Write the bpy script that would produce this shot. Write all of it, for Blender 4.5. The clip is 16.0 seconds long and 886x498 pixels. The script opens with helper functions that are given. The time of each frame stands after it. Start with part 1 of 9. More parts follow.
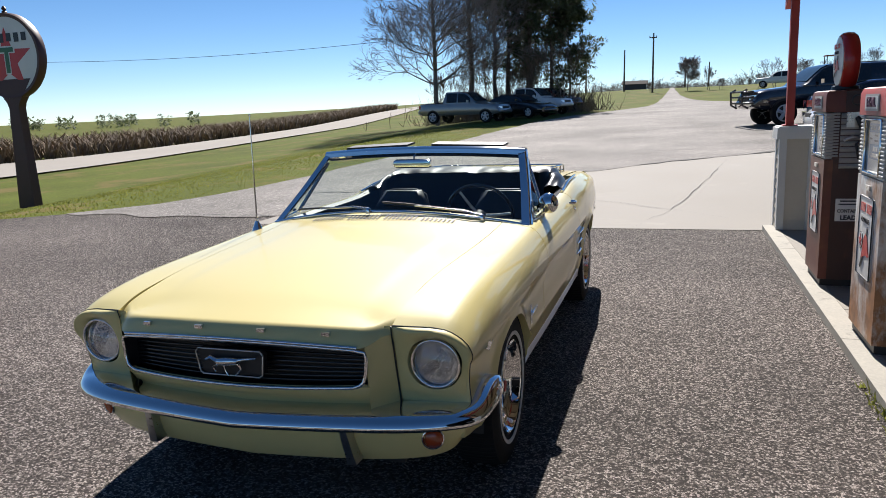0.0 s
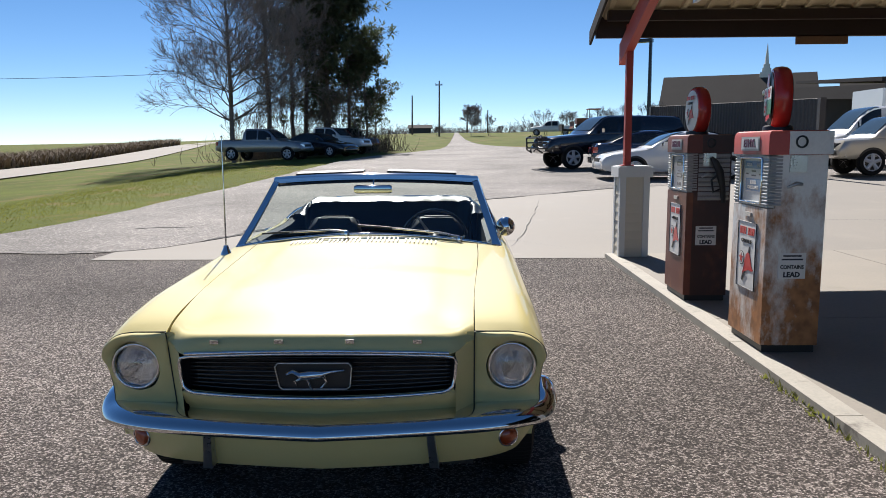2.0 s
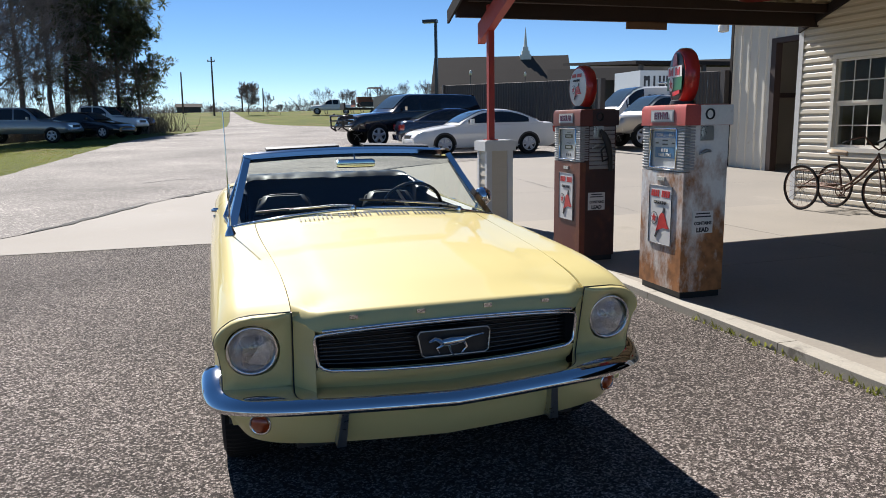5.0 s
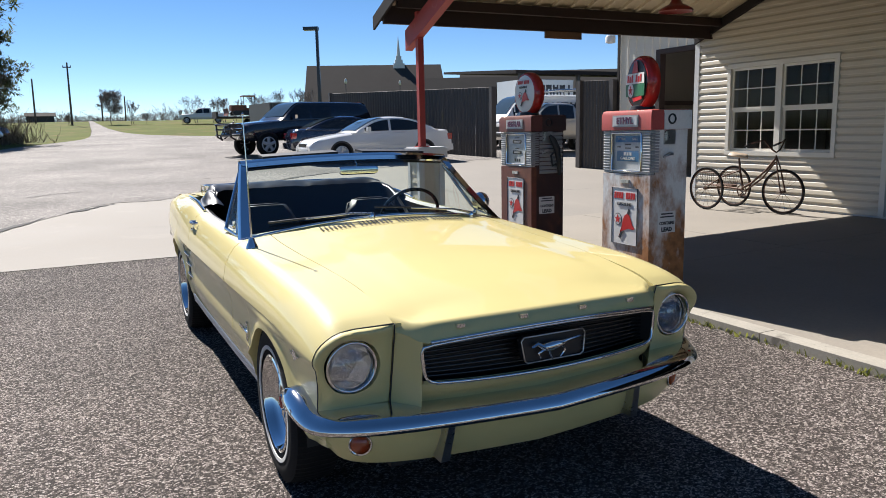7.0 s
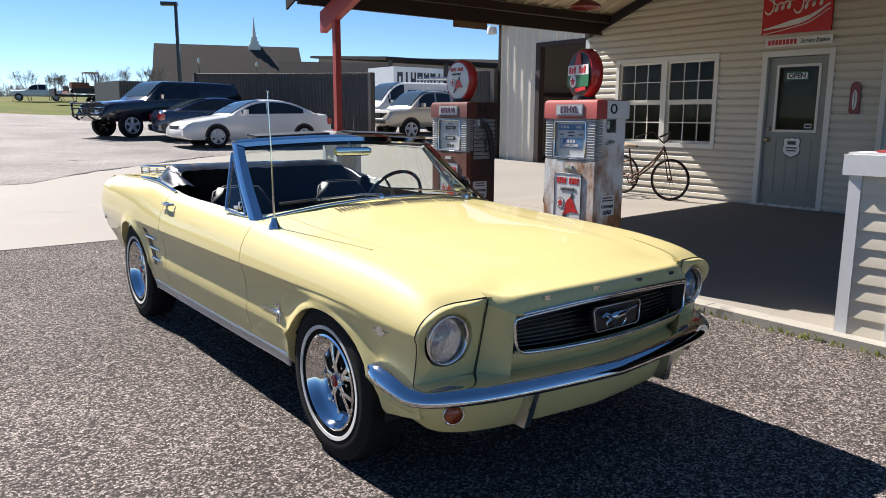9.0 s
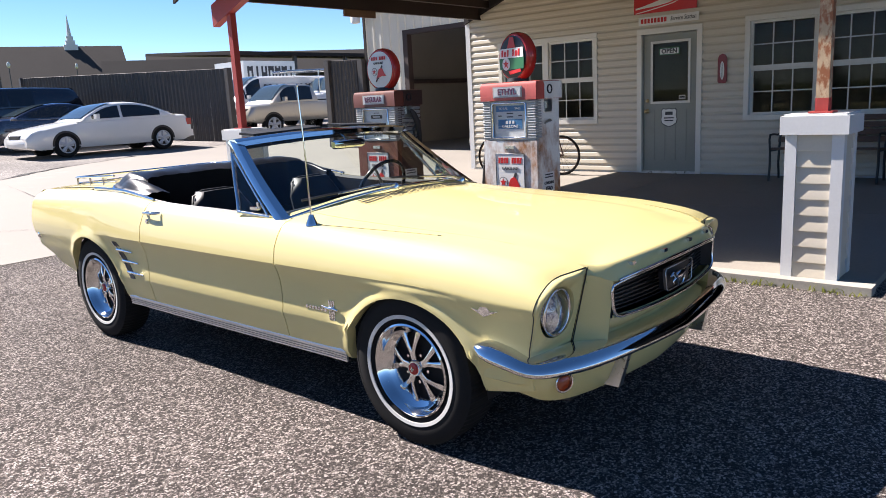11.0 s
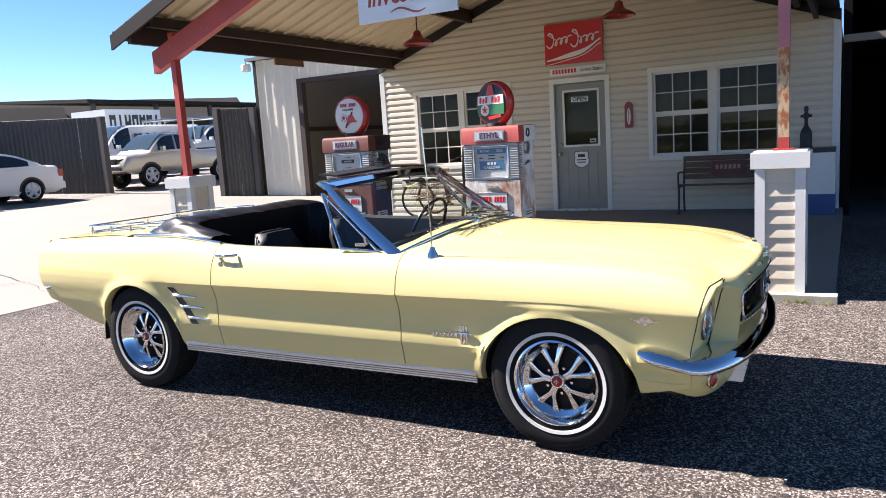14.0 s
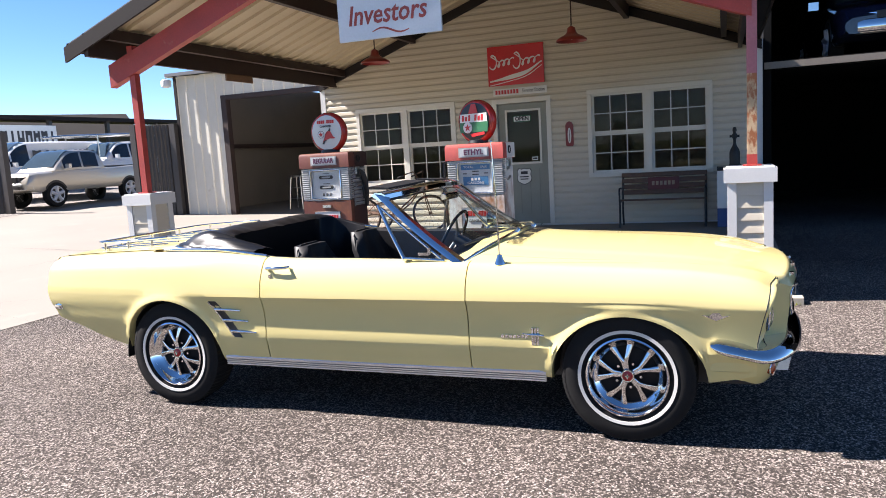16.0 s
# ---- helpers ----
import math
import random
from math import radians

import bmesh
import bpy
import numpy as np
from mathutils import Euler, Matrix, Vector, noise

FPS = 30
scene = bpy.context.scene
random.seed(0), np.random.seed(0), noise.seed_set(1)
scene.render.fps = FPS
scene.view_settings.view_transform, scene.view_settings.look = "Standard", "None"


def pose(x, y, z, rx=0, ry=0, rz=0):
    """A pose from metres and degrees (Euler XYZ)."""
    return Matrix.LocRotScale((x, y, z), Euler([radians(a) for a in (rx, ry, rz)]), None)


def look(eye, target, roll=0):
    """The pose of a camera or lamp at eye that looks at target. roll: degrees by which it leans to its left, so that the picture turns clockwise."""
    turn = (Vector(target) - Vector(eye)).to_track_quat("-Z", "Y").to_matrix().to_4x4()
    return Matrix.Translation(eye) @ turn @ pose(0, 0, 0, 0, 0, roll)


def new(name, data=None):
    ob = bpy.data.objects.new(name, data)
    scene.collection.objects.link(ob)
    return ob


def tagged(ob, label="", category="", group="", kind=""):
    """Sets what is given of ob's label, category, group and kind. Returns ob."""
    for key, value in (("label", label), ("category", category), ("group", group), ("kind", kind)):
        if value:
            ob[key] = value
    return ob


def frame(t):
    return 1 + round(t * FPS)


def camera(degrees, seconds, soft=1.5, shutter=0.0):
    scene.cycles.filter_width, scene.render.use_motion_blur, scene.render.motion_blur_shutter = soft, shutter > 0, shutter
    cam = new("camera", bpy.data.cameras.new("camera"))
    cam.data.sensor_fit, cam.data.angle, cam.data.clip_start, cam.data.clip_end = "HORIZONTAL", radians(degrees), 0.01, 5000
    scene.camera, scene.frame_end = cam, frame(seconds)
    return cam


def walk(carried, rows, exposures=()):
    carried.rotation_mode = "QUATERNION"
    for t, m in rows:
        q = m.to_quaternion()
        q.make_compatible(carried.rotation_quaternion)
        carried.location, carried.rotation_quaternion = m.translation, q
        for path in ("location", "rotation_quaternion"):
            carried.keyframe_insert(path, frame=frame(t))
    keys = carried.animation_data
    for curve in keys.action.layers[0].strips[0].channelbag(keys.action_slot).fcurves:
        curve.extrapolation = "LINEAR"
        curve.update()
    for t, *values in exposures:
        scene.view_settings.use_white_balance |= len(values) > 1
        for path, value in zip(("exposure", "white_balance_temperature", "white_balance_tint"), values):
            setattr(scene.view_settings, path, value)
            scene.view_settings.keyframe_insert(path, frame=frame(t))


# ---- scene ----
cam = camera(62.2, 16.0, soft=0.9)
PATH = [
    (0, (1.474, -2.914, 1.494), (0.875, -1.042, 1.124), -2.1),
    (0.5, (1.165, -2.984, 1.485), (0.643, -1.086, 1.131), -2.7),
    (1, (0.929, -3.09, 1.479), (0.552, -1.15, 1.17), -2.3),
    (1.5, (0.708, -3.237, 1.497), (0.557, -1.269, 1.177), -1.9),
    (2, (0.493, -3.283, 1.447), (0.461, -1.302, 1.171), -0.4),
    (2.5, (0.261, -3.306, 1.455), (0.354, -1.334, 1.132), -2.7),
    (3, (0.075, -3.369, 1.45), (0.256, -1.404, 1.122), -1.5),
    (3.2, (-0.034, -3.397, 1.437), (0.209, -1.438, 1.116), -0.0),
    (5.3, (-0.896, -3.207, 1.423), (-0.279, -1.336, 1.08), -1.1),
    (5.5, (-0.994, -3.206, 1.437), (-0.335, -1.349, 1.091), -0.9),
    (6, (-1.148, -3.152, 1.42), (-0.433, -1.318, 1.062), 0.2),
    (6.5, (-1.31, -2.996, 1.41), (-0.496, -1.198, 1.086), -0.8),
    (7, (-1.462, -2.88, 1.416), (-0.589, -1.11, 1.095), -1.2),
    (7.1, (-1.494, -2.861, 1.417), (-0.595, -1.104, 1.093), -1.1),
    (7.5, (-1.675, -2.801, 1.406), (-0.658, -1.107, 1.094), -1.1),
    (8, (-1.868, -2.735, 1.417), (-0.804, -1.073, 1.093), -1.4),
    (8.2, (-1.919, -2.697, 1.4), (-0.836, -1.048, 1.073), -0.5),
    (10.3, (-2.699, -2.248, 1.409), (-1.305, -0.863, 1.039), -1.9),
    (10.5, (-2.755, -2.182, 1.395), (-1.336, -0.816, 1.048), -2.0),
    (11, (-2.881, -1.998, 1.406), (-1.398, -0.715, 1.011), -3.0),
    (11.5, (-3.027, -1.883, 1.404), (-1.448, -0.708, 1.049), -2.7),
    (12, (-3.288, -1.77, 1.422), (-1.644, -0.691, 1.063), -3.6),
    (12.5, (-3.435, -1.62, 1.43), (-1.778, -0.547, 1.111), -3.5),
    (13, (-3.5, -1.435, 1.431), (-1.844, -0.364, 1.096), -4.7),
    (13.5, (-3.596, -1.301, 1.436), (-1.927, -0.245, 1.115), -3.9),
    (14, (-3.825, -1.149, 1.44), (-2.099, -0.181, 1.147), -3.6),
    (14.5, (-3.983, -1.017, 1.45), (-2.245, -0.079, 1.14), -2.9),
    (15, (-4.057, -0.812, 1.449), (-2.289, 0.075, 1.154), -3.5),
    (15.5, (-4.144, -0.62, 1.479), (-2.342, 0.203, 1.205), -3.6),
    (16, (-4.359, -0.452, 1.464), (-2.51, 0.265, 1.205), -3.4),
]
walk(cam, [(t, look(eye, target, roll)) for t, eye, target, roll in PATH], exposures=[(0, 1.08, 6460, 12), (8, 1.30, 6480, 12), (11, 1.80, 6540, 17), (14, 2.05, 6580, 17), (16, 2.05, 6580, 17)])

# ---- world and sun ----
SUN = Vector((-0.175, 1.08, 1.0)).normalized()
world = bpy.data.worlds.new("sky")
scene.world = world
world.use_nodes = True
wn = world.node_tree.nodes
sky = wn.new("ShaderNodeTexSky")
sky.sky_type = "NISHITA"
sky.sun_disc = False
sky.sun_elevation = math.asin(SUN.z)
sky.sun_rotation = math.atan2(SUN.x, SUN.y)
sky.altitude = 1500
sky.air_density, sky.dust_density, sky.ozone_density = 0.72, 0.0, 2.2
wn["Background"].inputs["Strength"].default_value = 0.053
tint = wn.new("ShaderNodeHueSaturation")
tint.inputs["Saturation"].default_value = 1.2
world.node_tree.links.new(sky.outputs["Color"], tint.inputs["Color"])
world.node_tree.links.new(tint.outputs["Color"], wn["Background"].inputs["Color"])
sun_data = bpy.data.lights.new("sun", "SUN")
sun_data.energy, sun_data.angle, sun_data.color = 5.0, radians(0.5), (1.0, 0.965, 0.91)
sun = new("sun", sun_data)
sun.matrix_world = look(SUN * 50, (0, 0, 0))

# ---- materials ----
def mat(name, col, rough=0.5, metal=0.0, var=0.12, scale=3.0, fine=40.0, bump=0.0, coat=0.0, stain=None, stain_at=0.6, spec=0.5, stretch=(1, 1, 1)):
    """A surface with broad and fine variation; stain is a second colour that shows in patches."""
    m = bpy.data.materials.new(name)
    m.use_nodes = True
    nt = m.node_tree
    bsdf = nt.nodes["Principled BSDF"]
    tex = nt.nodes.new("ShaderNodeTexCoord")
    mp = nt.nodes.new("ShaderNodeMapping")
    mp.inputs["Scale"].default_value = stretch
    nt.links.new(tex.outputs["Object"], mp.inputs["Vector"])
    big, small = nt.nodes.new("ShaderNodeTexNoise"), nt.nodes.new("ShaderNodeTexNoise")
    for n, s, d in ((big, scale, 4.0), (small, fine, 3.0)):
        n.inputs["Scale"].default_value, n.inputs["Detail"].default_value = s, d
        nt.links.new(mp.outputs["Vector"], n.inputs["Vector"])
    both = nt.nodes.new("ShaderNodeMix")
    both.inputs[0].default_value = 0.45
    nt.links.new(big.outputs["Fac"], both.inputs[2])
    nt.links.new(small.outputs["Fac"], both.inputs[3])
    ramp = nt.nodes.new("ShaderNodeValToRGB")
    ramp.color_ramp.elements[0].position, ramp.color_ramp.elements[1].position = 0.3, 0.7
    ramp.color_ramp.elements[0].color = [c * (1 - var) for c in col] + [1]
    ramp.color_ramp.elements[1].color = [min(1, c * (1 + var)) for c in col] + [1]
    nt.links.new(both.outputs[0], ramp.inputs["Fac"])
    last = ramp.outputs["Color"]
    if stain:
        sn = nt.nodes.new("ShaderNodeTexNoise")
        sn.inputs["Scale"].default_value, sn.inputs["Detail"].default_value, sn.inputs["Roughness"].default_value = scale * 1.7, 8.0, 0.65
        nt.links.new(mp.outputs["Vector"], sn.inputs["Vector"])
        sr = nt.nodes.new("ShaderNodeValToRGB")
        sr.color_ramp.elements[0].position, sr.color_ramp.elements[1].position = stain_at - 0.04, stain_at + 0.06
        nt.links.new(sn.outputs["Fac"], sr.inputs["Fac"])
        mix = nt.nodes.new("ShaderNodeMix")
        mix.data_type = "RGBA"
        nt.links.new(sr.outputs["Color"], mix.inputs[0])
        nt.links.new(last, mix.inputs[6])
        mix.inputs[7].default_value = (*stain, 1)
        last = mix.outputs[2]
    nt.links.new(last, bsdf.inputs["Base Color"])
    rr = nt.nodes.new("ShaderNodeMapRange")
    rr.inputs[3].default_value, rr.inputs[4].default_value = max(0.02, rough * 0.85), min(1, rough * 1.15)
    nt.links.new(both.outputs[0], rr.inputs[0])
    nt.links.new(rr.outputs[0], bsdf.inputs["Roughness"])
    bsdf.inputs["Metallic"].default_value = metal
    bsdf.inputs["Specular IOR Level"].default_value = spec
    if coat:
        bsdf.inputs["Coat Weight"].default_value, bsdf.inputs["Coat Roughness"].default_value = coat, 0.03
    if bump:
        b = nt.nodes.new("ShaderNodeBump")
        b.inputs["Strength"].default_value, b.inputs["Distance"].default_value = 0.6, bump
        nt.links.new(both.outputs[0], b.inputs["Height"])
        nt.links.new(b.outputs["Normal"], bsdf.inputs["Normal"])
    return m


def glass(name, tint=(1, 1, 1), rough=0.0, clear=0.9, gloss=1.0):
    """Thin pane: mostly clear, with mirror gloss by Fresnel."""
    m = bpy.data.materials.new(name)
    m.use_nodes = True
    nt = m.node_tree
    nt.nodes.remove(nt.nodes["Principled BSDF"])
    out = nt.nodes["Material Output"]
    tr, gl, mix, lw, pw, ma = (nt.nodes.new("ShaderNode" + k) for k in ("BsdfTransparent", "BsdfGlossy", "MixShader", "LayerWeight", "Math", "Math"))
    tr.inputs["Color"].default_value = (*[c * clear for c in tint], 1)
    gl.inputs["Roughness"].default_value = rough
    lw.inputs["Blend"].default_value = 0.5
    pw.operation, pw.inputs[1].default_value = "POWER", 5.0
    ma.operation, ma.inputs[1].default_value, ma.inputs[2].default_value = "MULTIPLY_ADD", 0.9 * gloss, 0.05 * gloss
    nt.links.new(lw.outputs["Facing"], pw.inputs[0])
    nt.links.new(pw.outputs[0], ma.inputs[0])
    nt.links.new(ma.outputs[0], mix.inputs[0])
    nt.links.new(tr.outputs[0], mix.inputs[1])
    nt.links.new(gl.outputs[0], mix.inputs[2])
    nt.links.new(mix.outputs[0], out.inputs["Surface"])
    return m


def blend_mat(name, a, b, mask_scale, at, soft=0.08, rough=0.9, fine=30.0, bump=0.01, detail=8.0, extra=None):
    """Two ground colours in patches with fine grain."""
    return mat(name, a, rough, 0, 0.25, mask_scale, fine, bump, stain=b, stain_at=at)


M = {}
M["yellow"] = mat("pale yellow car paint", (0.605, 0.515, 0.225), 0.5, 0, 0.012, 1.5, 300, 0, coat=0.8, spec=0.12)
M["chrome"] = mat("chrome", (0.68, 0.68, 0.68), 0.06, 1, 0.03, 8, 80)
M["steel"] = mat("worn bright steel", (0.55, 0.55, 0.54), 0.28, 1, 0.1, 8, 80)
M["vinyl"] = mat("black vinyl", (0.009, 0.009, 0.010), 0.5, 0, 0.2, 8, 220, 0.0006, spec=0.25)
M["wheel_black"] = mat("satin black wheel dish", (0.006, 0.006, 0.007), 0.55, 0, 0.2, 8, 80, spec=0.2)
M["cover_vinyl"] = mat("black vinyl cover", (0.006, 0.006, 0.007), 0.34, 0, 0.2, 8, 160, 0.0006, spec=0.16)
M["sill"] = mat("brushed sill metal", (0.66, 0.66, 0.65), 0.42, 1, 0.1, 8, 80)
M["black"] = mat("black paint", (0.010, 0.010, 0.011), 0.45, 0, 0.2, 8, 80)
M["gloss_black"] = mat("gloss black paint", (0.008, 0.008, 0.009), 0.2, 0, 0.2, 8, 80)
M["rubber"] = mat("tyre rubber", (0.012, 0.012, 0.012), 0.8, 0, 0.25, 12, 120, 0.001, spec=0.15)
M["whitewall"] = mat("white tyre band", (0.562, 0.554, 0.518), 0.6, 0, 0.06, 20, 120)
M["glass"] = glass("clear glass", (0.92, 1.0, 0.96))
M["dark_glass"] = mat("dark tinted car glass", (0.01, 0.012, 0.014), 0.05, 0, 0.1, 3, 30)
M["lens"] = glass("headlamp lens", (0.95, 0.98, 1.0), 0.02, 0.96, 1.8)
M["reflector"] = mat("silvered lamp bowl", (0.86, 0.88, 0.90), 0.05, 1, 0.05, 16, 50)
M["amber"] = mat("amber red lens", (0.30, 0.045, 0.01), 0.12, 0, 0.15, 30, 150, coat=0.6)
M["red_lens"] = mat("red lens", (0.35, 0.01, 0.01), 0.12, 0, 0.1, 30, 150, coat=0.6)
M["cap_red"] = mat("red enamel", (0.30, 0.018, 0.018), 0.25, 0, 0.1, 30, 150)
M["carpet"] = mat("black carpet", (0.012, 0.012, 0.013), 0.95, 0, 0.3, 30, 300, 0.002)
M["siding"] = mat("white vinyl siding", (0.54, 0.485, 0.385), 0.45, 0, 0.05, 1.2, 60, 0.0006)
M["white_trim"] = mat("white painted trim", (0.576, 0.576, 0.562), 0.4, 0, 0.05, 2, 60)
M["station_trim"] = mat("off-white window trim", (0.62, 0.59, 0.52), 0.45, 0, 0.06, 2, 60)
M["red_paint"] = mat("faded red paint", (0.36, 0.045, 0.035), 0.5, 0, 0.18, 4, 50, 0.0008, stain=(0.42, 0.13, 0.09), stain_at=0.66)
M["brown_fascia"] = mat("dark brown metal trim", (0.022, 0.018, 0.017), 0.7, 0, 0.15, 2, 40, spec=0.2)
M["purlin"] = mat("dark brown steel purlin", (0.030, 0.016, 0.012), 0.6, 0, 0.25, 3, 40)
M["roof_panel"] = mat("cream roof sheet", (0.47, 0.385, 0.255), 0.5, 0, 0.07, 1.5, 40)
M["roof_top"] = mat("grey roof sheet", (0.16, 0.16, 0.17), 0.45, 0, 0.1, 1.5, 40)
M["shed_wall"] = mat("cream metal wall sheet", (0.562, 0.533, 0.459), 0.42, 0, 0.08, 1.2, 40, stain=(0.42, 0.36, 0.26), stain_at=0.72)
M["shed_dark"] = mat("dark grey sheet", (0.17, 0.15, 0.125), 0.6, 0, 0.15, 1.2, 40)
M["fence"] = mat("dark brown metal fence", (0.042, 0.037, 0.035), 0.5, 0, 0.15, 1.5, 40)
M["pad"] = mat("concrete pad", (0.209, 0.186, 0.153), 0.85, 0, 0.14, 0.8, 45, 0.002, stain=(0.19, 0.17, 0.135), stain_at=0.63)
M["concrete"] = mat("drive concrete", (0.185, 0.166, 0.140), 0.85, 0, 0.12, 0.5, 40, 0.002, stain=(0.205, 0.185, 0.155), stain_at=0.62)
M["container"] = mat("weathered grey steel", (0.10, 0.095, 0.09), 0.6, 0, 0.15, 1.5, 30)
M["saddle"] = mat("cracked tan leather", (0.34, 0.26, 0.18), 0.6, 0, 0.2, 8, 60)
M["bench_panel"] = mat("dark red bench panel", (0.12, 0.025, 0.025), 0.5, 0, 0.15, 6, 60)
M["kerb"] = mat("kerb concrete", (0.288, 0.266, 0.223), 0.85, 0, 0.18, 3, 60, 0.003, stain=(0.14, 0.125, 0.105), stain_at=0.62)


# ---- mesh tools ----
def box(bm, x0, x1, y0, y1, z0, z1, m=None):
    v = [bm.verts.new((m @ Vector((x, y, z))) if m else (x, y, z)) for x in (x0, x1) for y in (y0, y1) for z in (z0, z1)]
    for f in ((0, 1, 3, 2), (4, 6, 7, 5), (0, 4, 5, 1), (2, 3, 7, 6), (0, 2, 6, 4), (1, 5, 7, 3)):
        bm.faces.new([v[i] for i in f])
    return bm


def loft(bm, rings, closed=True, cap=True):
    """Skin between rings of equal length."""
    vs = [[bm.verts.new(p) for p in r] for r in rings]
    n = len(vs[0])
    for a, b in zip(vs, vs[1:]):
        for i in range(n if closed else n - 1):
            j = (i + 1) % n
            bm.faces.new((a[i], a[j], b[j], b[i]))
    if cap and closed:
        bm.faces.new(vs[0][::-1])
        bm.faces.new(vs[-1])
    return vs


def ring(c, u, v, r, n, r2=None):
    c, u, v = Vector(c), Vector(u), Vector(v)
    return [c + u * r * math.cos(2 * math.pi * i / n) + v * (r2 or r) * math.sin(2 * math.pi * i / n) for i in range(n)]


def frame_of(d):
    d = Vector(d).normalized()
    u = d.cross(Vector((0, 0, 1)) if abs(d.z) < 0.95 else Vector((1, 0, 0))).normalized()
    return u, d.cross(u).normalized()


def cyl(bm, p0, p1, r0, r1=None, n=14):
    u, v = frame_of(Vector(p1) - Vector(p0))
    loft(bm, [ring(p0, u, v, r0, n), ring(p1, u, v, r0 if r1 is None else r1, n)])
    return bm


def tube(bm, pts, r, n=8, closed=False):
    """A round bar along points; r may be a list."""
    pts = [Vector(p) for p in pts]
    rs = r if isinstance(r, (list, tuple)) else [r] * len(pts)
    rings, u0 = [], None
    k = len(pts)
    for i, p in enumerate(pts):
        d = (pts[(i + 1) % k] - pts[i - 1]) if closed else pts[min(i + 1, k - 1)] - pts[max(i - 1, 0)]
        d.normalize()
        if u0 is None:
            u0 = frame_of(d)[0]
        u0 = (u0 - d * u0.dot(d)).normalized()
        rings.append(ring(p, u0, d.cross(u0), rs[i], n))
    if closed:
        rings.append(rings[0])
        loft(bm, rings, True, False)
        bmesh.ops.remove_doubles(bm, verts=bm.verts, dist=1e-5)
    else:
        loft(bm, rings)
    return bm


def lathe(bm, prof, c=(0, 0, 0), axis=(0, 0, 1), n=24, hollow=False):
    """Turned shape: prof is (radius, along); a hollow one closes on itself as a ring."""
    a = Vector(axis).normalized()
    u, v = frame_of(a)
    rings = [ring(Vector(c) + a * h, u, v, max(r, 1e-4), n) for r, h in prof]
    loft(bm, rings + ([rings[0]] if hollow else []), True, not hollow)
    if hollow:
        bmesh.ops.remove_doubles(bm, verts=bm.verts, dist=1e-6)
    return bm


def sheet(bm, fn, us, vs):
    """A surface fn(u, v) over two lists."""
    g = [[bm.verts.new(fn(u, v)) for v in vs] for u in us]
    for a, b in zip(g, g[1:]):
        for i in range(len(vs) - 1):
            bm.faces.new((a[i], b[i], b[i + 1], a[i + 1]))
    return g


def prism(bm, poly, d, m=None):
    """A flat outline of 3D points pushed along d."""
    d = Vector(d)
    lo = [Vector(p) for p in poly]
    loft(bm, [lo, [p + d for p in lo]])
    return bm


def span(a, b, n):
    return [a + (b - a) * i / (n - 1) for i in range(n)]


def smooth(t):
    t = max(0.0, min(1.0, t))
    return t * t * (3 - 2 * t)


def curve(keys):
    """A smooth function through (x, y) keys."""
    xs, ys = [k[0] for k in keys], [k[1] for k in keys]
    n = len(xs)
    ms = []
    for i in range(n):
        a, b = max(i - 1, 0), min(i + 1, n - 1)
        ms.append((ys[b] - ys[a]) / (xs[b] - xs[a]))

    def f(x):
        if x <= xs[0]:
            return ys[0]
        if x >= xs[-1]:
            return ys[-1]
        i = max(j for j in range(n - 1) if xs[j] <= x)
        h = xs[i + 1] - xs[i]
        t = (x - xs[i]) / h
        return (2 * t**3 - 3 * t**2 + 1) * ys[i] + (t**3 - 2 * t**2 + t) * h * ms[i] + (-2 * t**3 + 3 * t**2) * ys[i + 1] + (t**3 - t**2) * h * ms[i + 1]
    return f


def mesh_of(name, bm, material, angle=35, bevel=0.0, clean=True):
    if bevel:
        es = [e for e in bm.edges if len(e.link_faces) == 2 and e.calc_face_angle(0) > 0.6]
        bmesh.ops.bevel(bm, geom=es, offset=bevel, segments=2, affect="EDGES", profile=0.7, clamp_overlap=True)
    if clean:
        bmesh.ops.recalc_face_normals(bm, faces=bm.faces)
    me = bpy.data.meshes.new(name)
    bm.to_mesh(me)
    bm.free()
    for mt in material if isinstance(material, (list, tuple)) else [material]:
        me.materials.append(mt)
    if angle:
        me.polygons.foreach_set("use_smooth", [True] * len(me.polygons))
        me.set_sharp_from_angle(angle=radians(angle))
    return me


def part(name, bm, material, parent=None, label="", angle=35, bevel=0.0, at=None, clean=True):
    ob = new(name, mesh_of(name, bm, material, angle, bevel, clean))
    if at is not None:
        ob.matrix_basis = at
    if parent:
        ob.parent = parent
    return tagged(ob, label)


def thing(name, at, label, category, group="", kind=""):
    ob = new(name)
    ob.empty_display_size = 0.2
    ob.matrix_basis = at
    return tagged(ob, label, category, group, kind)


def text_mesh(body, size, depth=0.002, shear=0.0, bold=0.0):
    """Lettering as a mesh in the x-y plane, centred."""
    cu = bpy.data.curves.new("lettering", "FONT")
    cu.body, cu.size, cu.extrude, cu.shear, cu.offset = body, size, depth, shear, bold
    cu.align_x, cu.align_y, cu.resolution_u = "CENTER", "CENTER", 2
    ob = new("lettering", cu)
    me = bpy.data.meshes.new_from_object(ob.evaluated_get(bpy.context.evaluated_depsgraph_get()))
    bpy.data.objects.remove(ob)
    return me


def words(body, size, material, parent, m, label="", depth=0.002, shear=0.0, bold=0.0, squash=1.0):
    me = text_mesh(body, size, depth, shear, bold)
    me.materials.clear()
    me.materials.append(material)
    ob = new("lettering", me)
    ob.matrix_basis = m @ Matrix.Diagonal((squash, 1, 1, 1))
    ob.parent = parent
    return tagged(ob, label)


